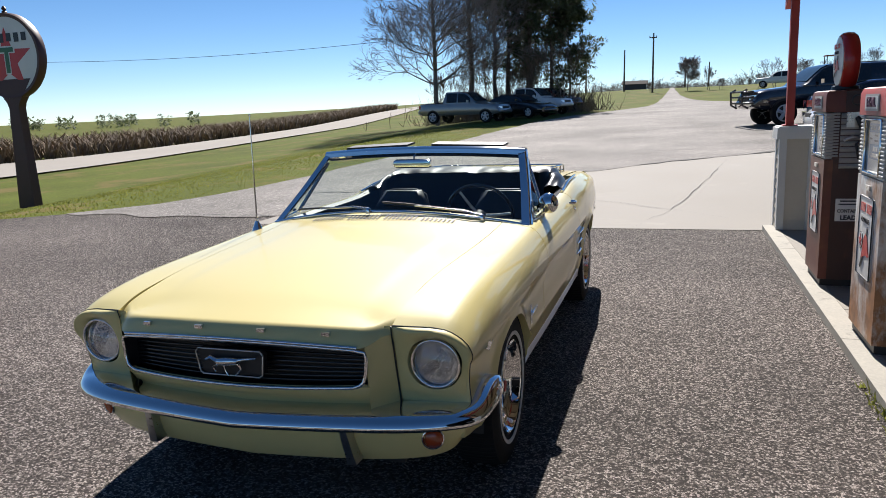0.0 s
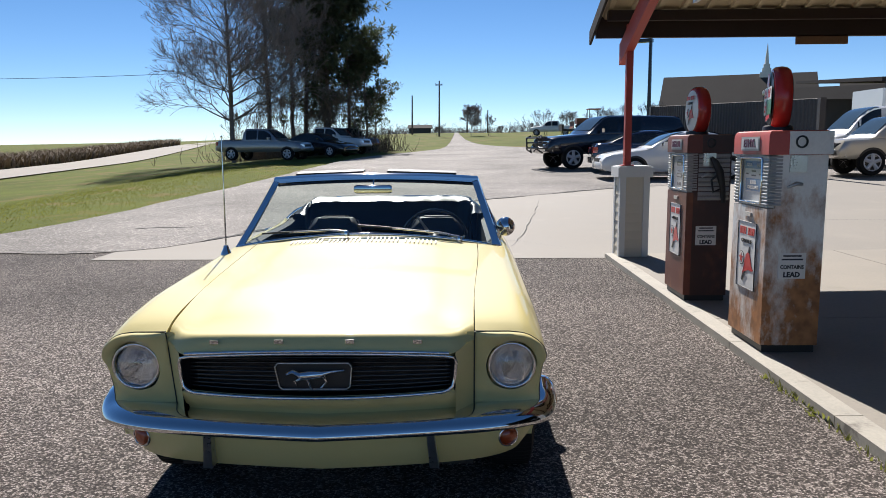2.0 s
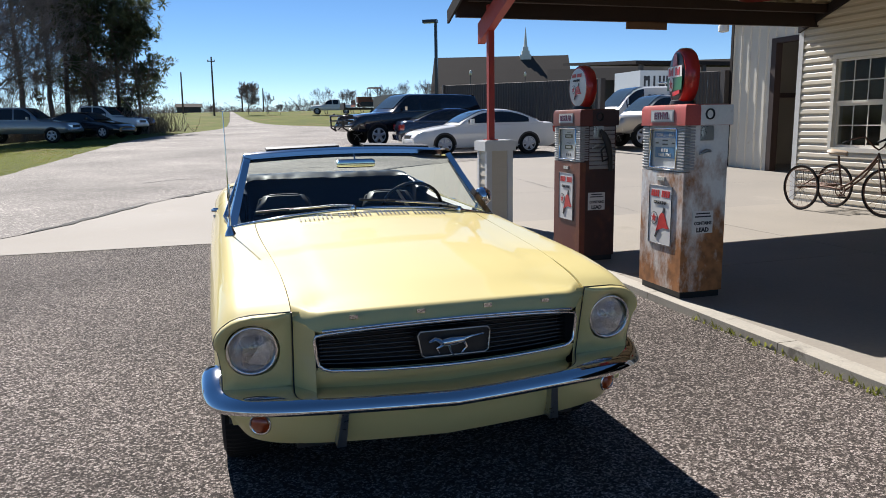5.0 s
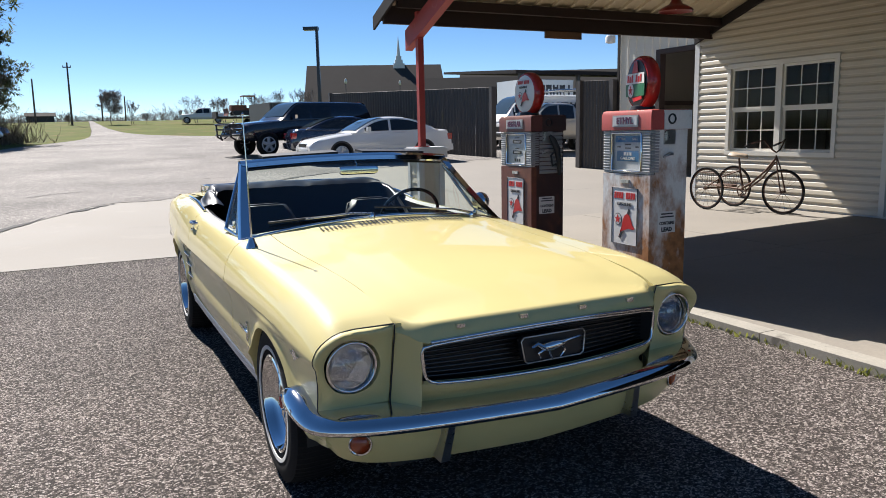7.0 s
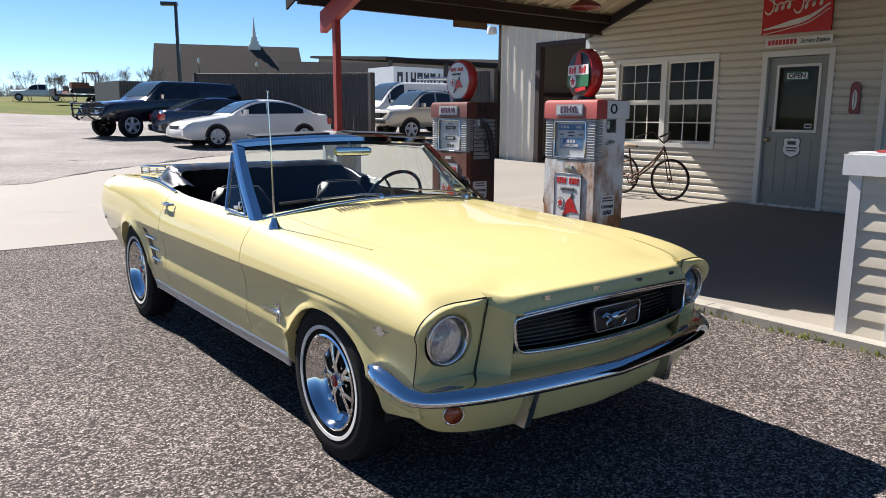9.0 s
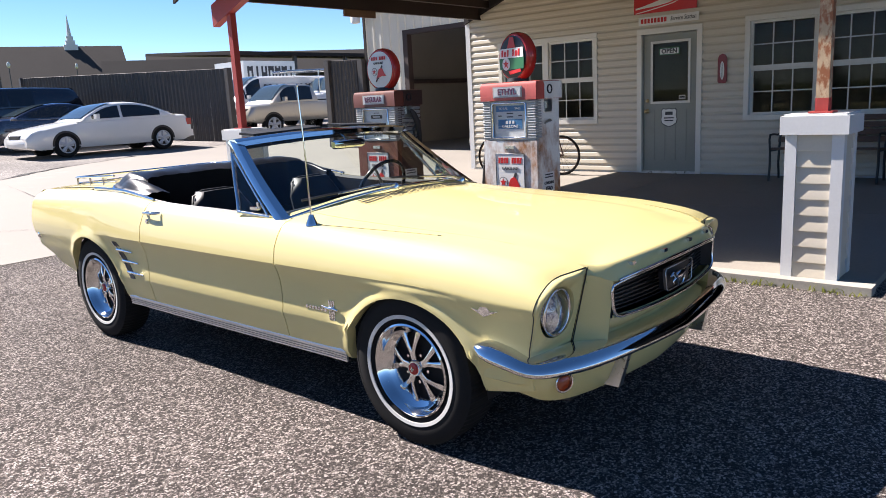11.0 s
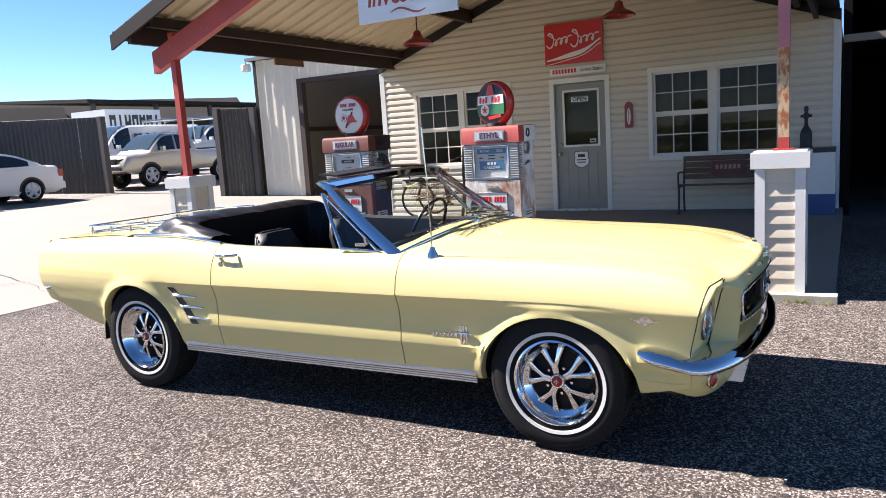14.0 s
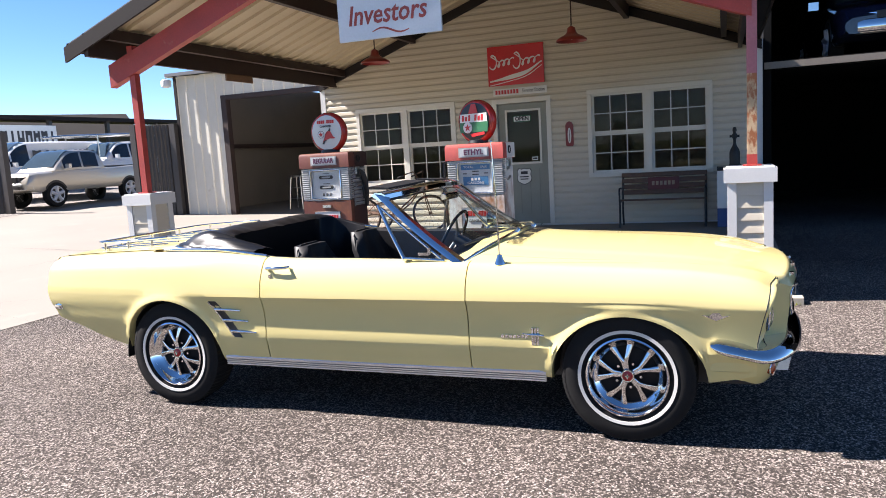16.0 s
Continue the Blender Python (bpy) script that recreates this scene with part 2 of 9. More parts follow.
FACE_W = Matrix(((0, 0, -1, 0), (-1, 0, 0, 0), (0, 1, 0, 0), (0, 0, 0, 1)))   # lettering that looks towards -x
FACE_S = Matrix(((1, 0, 0, 0), (0, 0, -1, 0), (0, 1, 0, 0), (0, 0, 0, 1)))    # lettering that looks towards -y
# near black: the bay's deep shade is put into the wall colour
M["bay_dark"] = mat("near-black bay shade", (0.006, 0.006, 0.006), 0.9, 0, 0.2, 2, 30, spec=0.1)

# ---- ground ----
def speckle(name, base, chip, chip2, cells, dark=0.5, patch=0.6, bump=0.02):
    """Chip-seal asphalt: stones of several greys in a dark binder, with worn patches."""
    m = bpy.data.materials.new(name)
    m.use_nodes = True
    nt = m.node_tree
    bsdf = nt.nodes["Principled BSDF"]
    tex = nt.nodes.new("ShaderNodeTexCoord")
    vor, edge = nt.nodes.new("ShaderNodeTexVoronoi"), nt.nodes.new("ShaderNodeTexVoronoi")
    edge.feature = "DISTANCE_TO_EDGE"
    warp = nt.nodes.new("ShaderNodeTexNoise")
    warp.inputs["Scale"].default_value = cells * 0.6
    add = nt.nodes.new("ShaderNodeVectorMath")
    add.operation = "MULTIPLY_ADD"
    add.inputs[1].default_value = (0.012, 0.012, 0.012)
    nt.links.new(tex.outputs["Object"], warp.inputs["Vector"])
    nt.links.new(warp.outputs["Color"], add.inputs[0])
    nt.links.new(tex.outputs["Object"], add.inputs[2])
    for v in (vor, edge):
        v.inputs["Scale"].default_value = cells
        nt.links.new(add.outputs[0], v.inputs["Vector"])
    ramp = nt.nodes.new("ShaderNodeValToRGB")
    e = ramp.color_ramp.elements
    e[0].position, e[0].color = 0.30, (*base, 1)
    e[1].position, e[1].color = 0.92, (*chip2, 1)
    mid = e.new(0.62)
    mid.color = (*chip, 1)
    sep = nt.nodes.new("ShaderNodeSeparateColor")
    nt.links.new(vor.outputs["Color"], sep.inputs[0])
    nt.links.new(sep.outputs[0], ramp.inputs["Fac"])
    binder = nt.nodes.new("ShaderNodeMix")
    binder.data_type = "RGBA"
    er = nt.nodes.new("ShaderNodeMapRange")
    er.inputs[1].default_value, er.inputs[2].default_value = 0.0, 0.16
    nt.links.new(edge.outputs["Distance"], er.inputs[0])
    nt.links.new(er.outputs[0], binder.inputs[0])
    binder.inputs[6].default_value = (*[c * dark for c in base], 1)
    nt.links.new(ramp.outputs["Color"], binder.inputs[7])
    wide = nt.nodes.new("ShaderNodeTexNoise")
    wide.inputs["Scale"].default_value, wide.inputs["Detail"].default_value = 0.35, 7.0
    nt.links.new(tex.outputs["Object"], wide.inputs["Vector"])
    wr = nt.nodes.new("ShaderNodeMapRange")
    wr.inputs[1].default_value, wr.inputs[2].default_value = 0.35, 0.68
    wr.inputs[3].default_value, wr.inputs[4].default_value = 1 - patch * 0.5, 1 + patch * 0.5
    nt.links.new(wide.outputs["Fac"], wr.inputs[0])
    mul = nt.nodes.new("ShaderNodeVectorMath")
    mul.operation = "SCALE"
    nt.links.new(binder.outputs[2], mul.inputs[0])
    nt.links.new(wr.outputs[0], mul.inputs["Scale"])
    nt.links.new(mul.outputs[0], bsdf.inputs["Base Color"])
    bsdf.inputs["Roughness"].default_value = 0.85
    bsdf.inputs["Specular IOR Level"].default_value = 0.15
    b = nt.nodes.new("ShaderNodeBump")
    b.inputs["Strength"].default_value, b.inputs["Distance"].default_value = 0.8, bump
    nt.links.new(er.outputs[0], b.inputs["Height"])
    nt.links.new(b.outputs["Normal"], bsdf.inputs["Normal"])
    return m


M["asphalt"] = speckle("chip seal asphalt", (0.066, 0.055, 0.049), (0.205, 0.172, 0.153), (0.47, 0.41, 0.37), 104, 0.20)
M["far_asphalt"] = speckle("pale worn asphalt", (0.15, 0.137, 0.125), (0.215, 0.196, 0.18), (0.36, 0.33, 0.30), 40, 0.7, 0.5, 0.002)
M["road"] = mat("pale road", (0.274, 0.252, 0.223), 0.9, 0, 0.1, 0.2, 8, spec=0.1)
M["grass"] = mat("winter grass", (0.076, 0.090, 0.016), 0.95, 0, 0.35, 0.25, 9, 0.02, stain=(0.125, 0.10, 0.035), stain_at=0.56, spec=0.05)
M["blade"] = mat("grass blades", (0.126, 0.14, 0.0302), 0.9, 0, 0.45, 0.5, 5, spec=0.1)
nt = M["blade"].node_tree
lit, both = nt.nodes.new("ShaderNodeBsdfTranslucent"), nt.nodes.new("ShaderNodeMixShader")
lit.inputs["Color"].default_value = (0.20, 0.21, 0.05, 1)
nt.links.new(nt.nodes["Principled BSDF"].outputs[0], both.inputs[1])
nt.links.new(lit.outputs[0], both.inputs[2])
nt.links.new(both.outputs[0], nt.nodes["Material Output"].inputs["Surface"])
M["weeds"] = mat("dry weeds", (0.17, 0.122, 0.074), 0.95, 0, 0.4, 0.5, 5)
M["field"] = mat("far field", (0.101, 0.112, 0.0288), 0.95, 0, 0.3, 0.05, 3, 0.05, stain=(0.19, 0.16, 0.07), stain_at=0.58)
M["tar"] = mat("open crack", (0.012, 0.011, 0.010), 0.95, 0, 0.3, 5, 60)


def gz(x, y):
    """Height of the ground."""
    w = smooth((x / (abs(y) + 12) + 0.75) / 0.75)
    up = max(0.0, y - 7.0)
    z = (0.0315 * min(up, 25.0) + 0.0175 * max(0.0, up - 25.0)) * w + 0.028 * min(50.0, max(0.0, y - 60.0)) * w
    dip = smooth((-x - 9) / 6) * smooth((40 + x) / 15) * (1 - w * 0.7)
    z -= 0.55 * dip * smooth((y + 5) / 15)
    z += 0.06 * smooth((x - 11.8) / 3) * smooth((y - 15) / 4)
    z += 0.012 * max(0.0, x - 14) * smooth((y - 12) / 20)
    z -= 0.012 * max(0.0, -x - 30) * (1 - w) * smooth((200 + x) / 100)
    return z


bm = bmesh.new()
gx = [-1500, -700, -300, -160, -100, -75] + span(-60, 60, 61) + [75, 100, 160, 300, 700, 1500]
gy = [-600, -200, -80, -40, -20] + span(-12, 110, 62) + [120, 140, 170, 220, 300, 500, 900, 1600]
sheet(bm, lambda u, v: (u, v, gz(u, v) - 0.05), gx, gy)
tagged(part("ground", bm, M["grass"]), "uneven green and straw winter grass", "ground", kind="structure")

edge_l = curve([(-40, -60), (-8, -42), (0, -22), (4.5, -13), (6.35, -9.3), (7.8, -7.6), (10, -6.9), (14, -6.5), (20, -6.0), (27, -5.6), (40, -4.6), (47, -3.0), (55, -1.3), (66, -0.2), (90, 0.3), (113, 0.6)])
edge_r = curve([(-40, 60), (33, 42), (45, 28), (53, 16), (59, 9), (65, 4.0), (75, 2.2), (95, 1.4), (113, 1.0)])


def wob(y, k=0.0, a=0.12):
    return a * (noise.noise((y * 1.7, k, 0)) + 0.6 * noise.noise((y * 5.1, k, 3)))


bm = bmesh.new()
ys = span(-30, 10, 60) + span(10.4, 40, 60) + span(41, 113, 50)
sheet(bm, lambda y, u: ((edge_l(y) + wob(y)) * (1 - u) + (edge_r(y) + wob(y, 7)) * u, y, gz(edge_l(y) * (1 - u) + edge_r(y) * u, y) + (0.0 if 0.001 < u < 0.999 else -0.06)), ys, [0, 0.002] + span(0.03, 0.97, 34) + [0.998, 1])
tagged(part("asphalt_lot", bm, M["asphalt"]), "worn grey chip-seal asphalt lot with pale stones", "asphalt", kind="structure")

# paler, older asphalt beyond the concrete drive
north = curve([(-9, 7.0), (-4.6, 6.8), (-3.45, 7.7), (-1.8, 11.0), (-0.9, 12.2), (0.1, 12.4), (1.0, 13.6), (3.0, 15.2), (4.2, 16.2), (7, 17.6), (12, 19.2), (18, 20.5), (30, 22)])
bm = bmesh.new()


def far_pt(y, u):
    l, r = edge_l(y) + wob(y) + 0.05, edge_r(y) + wob(y, 7) - 0.05
    x = l * (1 - u) + r * u
    return (x, y, gz(x, y) + 0.012)


sheet(bm, far_pt, span(22, 40, 24) + span(41, 112.5, 44), span(0, 1, 20))


def mid_pt(x, u):
    y0 = north(x) + 0.25 * noise.noise((x * 1.3, 5, 0)) + 0.06 * noise.noise((x * 6, 5, 0))
    y = y0 * (1 - u) + 22.02 * u
    x = x if x > edge_l(y) + wob(y) + 0.05 else edge_l(y) + wob(y) + 0.05
    return (x, y, gz(x, y) + 0.012)


sheet(bm, mid_pt, span(-9.0, 6.0, 90) + span(6.3, 34, 40), span(0, 1, 14))
tagged(part("old_asphalt", bm, M["far_asphalt"]), "pale weathered asphalt running up the lot", "asphalt", kind="structure")

# concrete drive between the two asphalts
bm = bmesh.new()


def drive_pt(x, u):
    y1 = north(x) + 0.1
    y0 = 6.16 + 0.015 * noise.noise((x * 2, 1, 0))
    y = y0 * (1 - u) + max(y1, y0 + 0.02) * u
    return (x, y, gz(x, y) + 0.006)


sheet(bm, drive_pt, span(-4.3, 3.0, 50) + span(3.3, 34, 34), span(0, 1, 12))
tagged(part("concrete_drive", bm, M["concrete"]), "pale concrete drive slab with cracks", "concrete", kind="structure")

# road and verge on the far side of the grass
bm = bmesh.new()
road_x = curve([(-60, -17), (0, -21.5), (19, -24.5), (37, -25.5), (71, -29), (140, -44), (260, -85)])
sheet(bm, lambda y, u: (road_x(y) - 6.0 * u, y, gz(road_x(y) - 6 * u, y) + 0.03), span(-60, 100, 60) + [120, 150, 190, 240], [0, 0.3, 0.7, 1])
tagged(part("road", bm, M["road"]), "narrow pale country road", "road", kind="structure")


def strip(ob_name, label, material, x0, x1, y0, y1, count, h, seed, lean=0.5, width=0.02, zfun=None, cat="grass"):
    """Many thin tapered blades over an area."""
    rnd = random.Random(seed)
    vs, fs = [], []
    for i in range(count):
        y = rnd.uniform(y0, y1)
        a, b = x0(y), x1(y)
        x = rnd.uniform(min(a, b), max(a, b))
        z = (zfun or gz)(x, y) - 0.06
        hh, w, az = h * rnd.uniform(0.5, 1.3), width * rnd.uniform(0.6, 1.4), rnd.uniform(0, 6.28)
        dx, dy = lean * hh * math.cos(az), lean * hh * math.sin(az)
        k = len(vs)
        px, py = -math.sin(az + rnd.uniform(-1, 1)) * w, math.cos(az) * w
        vs += [(x - px, y - py, z), (x + px, y + py, z), (x + dx * 0.4 + px * 0.7, y + dy * 0.4 + py * 0.7, z + hh * 0.65), (x + dx * 0.4 - px * 0.7, y + dy * 0.4 - py * 0.7, z + hh * 0.65), (x + dx, y + dy, z + hh)]
        fs += [(k, k + 1, k + 2, k + 3), (k + 3, k + 2, k + 4)]
    me = bpy.data.meshes.new(ob_name)
    me.from_pydata(vs, [], fs)
    me.materials.append(material)
    return tagged(new(ob_name, me), label, cat, kind="stuff")


strip("grass_tufts", "short mown grass with straw-coloured tips", M["blade"], lambda y: edge_l(y) - 0.05, lambda y: edge_l(y) - 9, 6, 34, 34000, 0.032, 3, 0.7, 0.012)
strip("weed_bank", "tangled brown dead weeds along the road", M["weeds"], lambda y: road_x(y) - 6.4, lambda y: road_x(y) - 13, -10, 120, 22000, 1.0, 4, 0.8, 0.06, cat="weeds")
strip("kerb_weeds", "small green weeds along the kerb joint", M["blade"], lambda y: 2.40, lambda y: 2.46, -1.05, 1.2, 170, 0.05, 8, 0.8, 0.006, lambda x, y: 0.05, "weeds")

# ---- station pad and canopy ----
PAD = 0.12          # floor at the station door
KERB = 0.055        # top of the kerb along the pumps
WX = 8.14           # front wall of the station
Y0, Y1 = -0.98, 6.66  # its two corners
RIDGE = 2.84
PITCH = 0.37
EAVE_Z = 2.88       # underside of the wall line at the corner


def roof_z(y):
    return EAVE_Z + PITCH * (Y1 - RIDGE - abs(y - RIDGE))


def pad_z(x):
    return KERB + (PAD - KERB) * smooth((x - 2.5) / 6.5)


pad = tagged(new("pad"), "concrete forecourt pad under the canopy", "concrete", kind="structure")
for a, b in ((2.60, 5.395), (5.405, WX + 8)):
    for c, d in ((-1.06, 2.545), (2.555, 6.22)):
        bm = bmesh.new()
        xs = span(a, b, 9)
        loft(bm, [[(x, c, -0.15), (x, d, -0.15), (x, d, pad_z(x)), (x, c, pad_z(x))] for x in xs])
        part("slab", bm, M["pad"], pad, angle=20)
kerb = tagged(new("kerb"), "chipped concrete kerb along the pumps", "kerb", kind="structure")
for i in range(5):
    a = -1.08 + 7.32 * i / 5
    bm = bmesh.new()
    box(bm, 2.45, 2.597, a + 0.004, a + 7.32 / 5 - 0.004, -0.1, KERB + 0.002)
    part("kerb_stone", bm, M["kerb"], kerb, bevel=0.015)


def siding_wall(name, x, spans_at, courses, h, z0, label, opening, xdir=-1):
    """Lap boards, each a piece, broken round the openings."""
    wall = tagged(new(name), label, "wall", kind="structure")
    cache = {}
    for i in range(courses):
        za, zb = z0 + i * h, z0 + (i + 1) * h
        lo, hi = spans_at(za), spans_at(zb)
        if lo is None:
            continue
        if hi is None:
            hi = (RIDGE - 0.02, RIDGE + 0.02)
        cuts = sorted((o[0], o[1]) for o in opening if o[2] < zb - 0.02 and o[3] > za + 0.02)
        a = lo[0]
        runs = []
        for c, d in cuts:
            if c > a:
                runs.append((a, c))
            a = max(a, d)
        if a < lo[1]:
            runs.append((a, lo[1]))
        pieces = [(r[0], r[1], za, zb) for r in runs]
        for o in opening:
            if za + 0.02 < o[2] < zb and o[3] > zb:
                pieces.append((o[0], o[1], za, o[2] + 0.01))
            if za < o[3] < zb - 0.02 and o[2] < za:
                pieces.append((o[0], o[1], o[3] - 0.01, zb))
        for a_, b_, z_lo, z_hi in pieces:
            t0 = max(a_, hi[0]) if a_ == lo[0] else a_
            t1 = min(b_, hi[1]) if b_ == lo[1] else b_
            if t1 <= t0:
                continue
            bm = bmesh.new()
            prof = [(x + xdir * o, min(z_hi, max(z_lo - 0.006, z))) for o, z in ((0.029, za - 0.004), (0.032, za + 0.004), (0.027, za + 0.50 * h), (0.010, za + 0.74 * h), (0.004, zb), (-0.01, zb), (-0.01, za), (0.004, za))]
            mid0 = lambda z: a_ + (t0 - a_) * (z - za) / h
            mid1 = lambda z: b_ + (t1 - b_) * (z - za) / h
            loft(bm, [[(px, mid0(pz), pz) for px, pz in prof], [(px, mid1(pz), pz) for px, pz in prof]])
            part("siding_board", bm, M["siding"], wall, angle=0)
    return wall


DOOR = (2.36, 3.23, PAD, 2.24)
WIN1 = (4.07, 5.90, 0.98, 2.28)
WIN2 = (-0.22, 1.60, 0.98, 2.28)


def holes(*os):
    return [(o[0] - 0.07, o[1] + 0.07, o[2] - 0.07, o[3] + 0.07) for o in os]


def gable_span(z):
    if z < EAVE_Z:
        return (Y0, Y1)
    d = (EAVE_Z + PITCH * (Y1 - RIDGE) - z) / PITCH
    return (RIDGE - d, RIDGE + d) if d > 0.03 else None


siding_wall("wall_west", WX, gable_span, 39, 0.1115, PAD + 0.03, "white vinyl lap siding on the station front", holes(DOOR, WIN1, WIN2))


# solid wall behind the boards, with real openings
def wall_blocks(bm, x0, x1, ya, yb, za, zb, opening):
    ys = sorted({ya, yb, *[v for o in opening for v in o[:2]]})
    zs = sorted({za, zb, *[v for o in opening for v in o[2:]]})
    for a, b in zip(ys, ys[1:]):
        for c, d in zip(zs, zs[1:]):
            if not any(o[0] < (a + b) / 2 < o[1] and o[2] < (c + d) / 2 < o[3] for o in opening):
                box(bm, x0, x1, a, b, c, d)


bm = bmesh.new()
wall_blocks(bm, WX + 0.011, WX + 0.15, Y0, Y1, PAD - 0.02, EAVE_Z, [DOOR, WIN1, WIN2])
prism(bm, [(WX + 0.011, Y0, EAVE_Z), (WX + 0.011, Y1, EAVE_Z), (WX + 0.011, RIDGE, roof_z(RIDGE))], (0.139, 0, 0))
tagged(part("wall_inner", bm, M["white_trim"], angle=0), "plain sheathing behind the lap siding", "wall", kind="structure")
bm = bmesh.new()
box(bm, WX + 0.16, WX + 7, Y0, Y0 + 0.12, PAD - 0.02, EAVE_Z)
box(bm, WX + 0.16, WX + 7, Y1 - 0.12, Y1, PAD - 0.02, EAVE_Z)
box(bm, WX + 6.9, WX + 7.0, Y0 + 0.13, Y1 - 0.13, PAD - 0.02, EAVE_Z)
tagged(part("wall_sides", bm, M["siding"], angle=0), "white side and back walls", "wall", kind="structure")
bm = bmesh.new()
box(bm, WX + 0.16, WX + 6.89, Y0 + 0.13, Y1 - 0.13, EAVE_Z - 0.4, EAVE_Z - 0.3)
tagged(part("ceiling", bm, M["white_trim"], angle=0), "plain office ceiling", "ceiling", kind="structure")
M["office"] = mat("office wall paint", (0.30, 0.27, 0.22), 0.8, 0, 0.1, 2, 30)
bm = bmesh.new()
box(bm, WX + 3.2, WX + 3.28, Y0 + 0.13, Y1 - 0.13, PAD, EAVE_Z - 0.41)
tagged(part("wall_office", bm, M["office"], angle=0), "dim tan office partition", "wall", kind="structure")

# corner boards and the dark band along the gable
bm = bmesh.new()
for y in (Y0 - 0.03, Y1 - 0.07):
    box(bm, WX - 0.035, WX + 0.02, y, y + 0.10, PAD, EAVE_Z + 0.02)
tagged(part("corner_trim", bm, M["white_trim"], bevel=0.004), "white vinyl corner boards", "trim", kind="structure")

bm = bmesh.new()
for s in (-1, 1):
    d = Y1 - RIDGE + 0.02
    prism(bm, [(WX - 0.075, RIDGE, roof_z(RIDGE) - 0.13), (WX - 0.075, RIDGE + s * d, roof_z(RIDGE) - 0.13 - PITCH * d), (WX - 0.075, RIDGE + s * d, roof_z(RIDGE) + 0.02 - PITCH * d), (WX - 0.075, RIDGE, roof_z(RIDGE) + 0.02)], (0.04, 0, 0))
tagged(part("gable_band", bm, M["brown_fascia"], angle=0), "dark brown band under the canopy ceiling", "trim", kind="structure")

# ---- canopy ----
XF = 2.30    # front edge of the canopy
EY = 3.78    # half span of the roof, past the posts


def slope_pt(s, d, up=0.0):
    """A point of the roof underside: s is the side, d the distance from the ridge."""
    return RIDGE + s * d, roof_z(RIDGE) - PITCH * d + up - 0.07


M["eave_wood"] = mat("brown weathered board", (0.16, 0.085, 0.045), 0.7, 0, 0.2, 4, 40)
canopy = thing("canopy", Matrix(), "gabled canopy with red beams, brown trim and cream sheet ceiling", "canopy")
ribs = []
for s in (-1, 1):
    bm = bmesh.new()
    # ribbed sheet, ribs run down the slope
    prof = []
    x = XF + 0.10
    while x < WX + 7.0:
        prof += [(x - 0.018, 0.034), (x, 0.0), (x + 0.055, 0.0), (x + 0.073, 0.034)]
        x += 0.30
    prof = [(XF + 0.02, 0.034)] + prof + [(WX + 7.2, 0.034)]

    def sheet_pt(p, d):
        y, z = slope_pt(s, d, 0.095)
        return (p[0], y, z + p[1])
    xs = prof
    sheet(bm, sheet_pt, xs, span(0.0, EY - 0.25, 3))
    part("ceiling_sheet", bm, M["roof_panel"], canopy, angle=20, clean=False)
    bm = bmesh.new()
    pts = []
    for d, up in ((0, 0.132), (EY + 0.04, 0.132), (EY + 0.04, 0.150), (0, 0.150)):
        y, z = slope_pt(s, d, up)
        pts.append((XF, y, z))
    prism(bm, pts, (WX + 7.2 - XF, 0, 0))
    part("roof", bm, M["roof_top"], canopy, angle=0)
    # dark fascia along the rake and the eave
    bm = bmesh.new()
    pts = []
    for d, up in ((0, -0.05), (EY + 0.05, -0.05), (EY + 0.05, 0.12), (0, 0.12)):
        y, z = slope_pt(s, d, up)
        pts.append((XF - 0.03, y, z))
    prism(bm, pts, (0.03, 0, 0))
    part("rake_fascia", bm, M["brown_fascia"], canopy, angle=0, bevel=0.004)
    bm = bmesh.new()
    y, z = slope_pt(s, EY - 0.28)
    box(bm, XF, WX + 7.2, min(y, y + s * 0.06), max(y, y + s * 0.06), z - 0.13, z + 0.13)
    part("eave_channel", bm, M["purlin"], canopy, angle=0)
    bm = bmesh.new()
    pts = []
    for d, up in ((EY - 0.21, 0.05), (EY - 0.01, 0.05), (EY - 0.01, 0.062), (EY - 0.21, 0.062)):
        y, z = slope_pt(s, d, up)
        pts.append((XF + 0.01, y, z))
    prism(bm, pts, (WX + 7.1 - XF, 0, 0))
    part("eave_soffit", bm, M["brown_fascia"], canopy, angle=0)
    bm = bmesh.new()
    y, z = slope_pt(s, EY)
    box(bm, XF, WX + 7.2, min(y, y + s * 0.03), max(y, y + s * 0.03), z + 0.05, z + 0.15)
    part("eave_fascia", bm, M["brown_fascia"], canopy, bevel=0.004)
    # red rake beam on the posts
    bm = bmesh.new()
    pts = []
    for d, up in ((0, -0.46), (EY - 0.26, -0.46), (EY - 0.26, -0.20), (0, -0.20)):
        y, z = slope_pt(s, d, up)
        pts.append((2.60, y, z))
    prism(bm, pts, (0.10, 0, 0))
    part("rake_beam", bm, M["red_paint"], canopy, angle=0, bevel=0.004)
    # purlins along the roof
    for d in (3.30, 1.85, 0.25):
        bm = bmesh.new()
        y, z = slope_pt(s, d)
        box(bm, XF + 0.1, WX - 0.08, y - 0.04, y + 0.04, z - (0.03 if d > 3 else 0.12), z + 0.093)
        part("purlin", bm, M["purlin"], canopy, angle=0, bevel=0.003)


eb = thing("eave_board", Matrix(), "small bare brown board hung under the canopy eave", "board")
bm = bmesh.new()
box(bm, 4.82, 5.47, 6.34, 6.365, 2.70, 2.81)
part("board", bm, M["eave_wood"], eb, bevel=0.004)


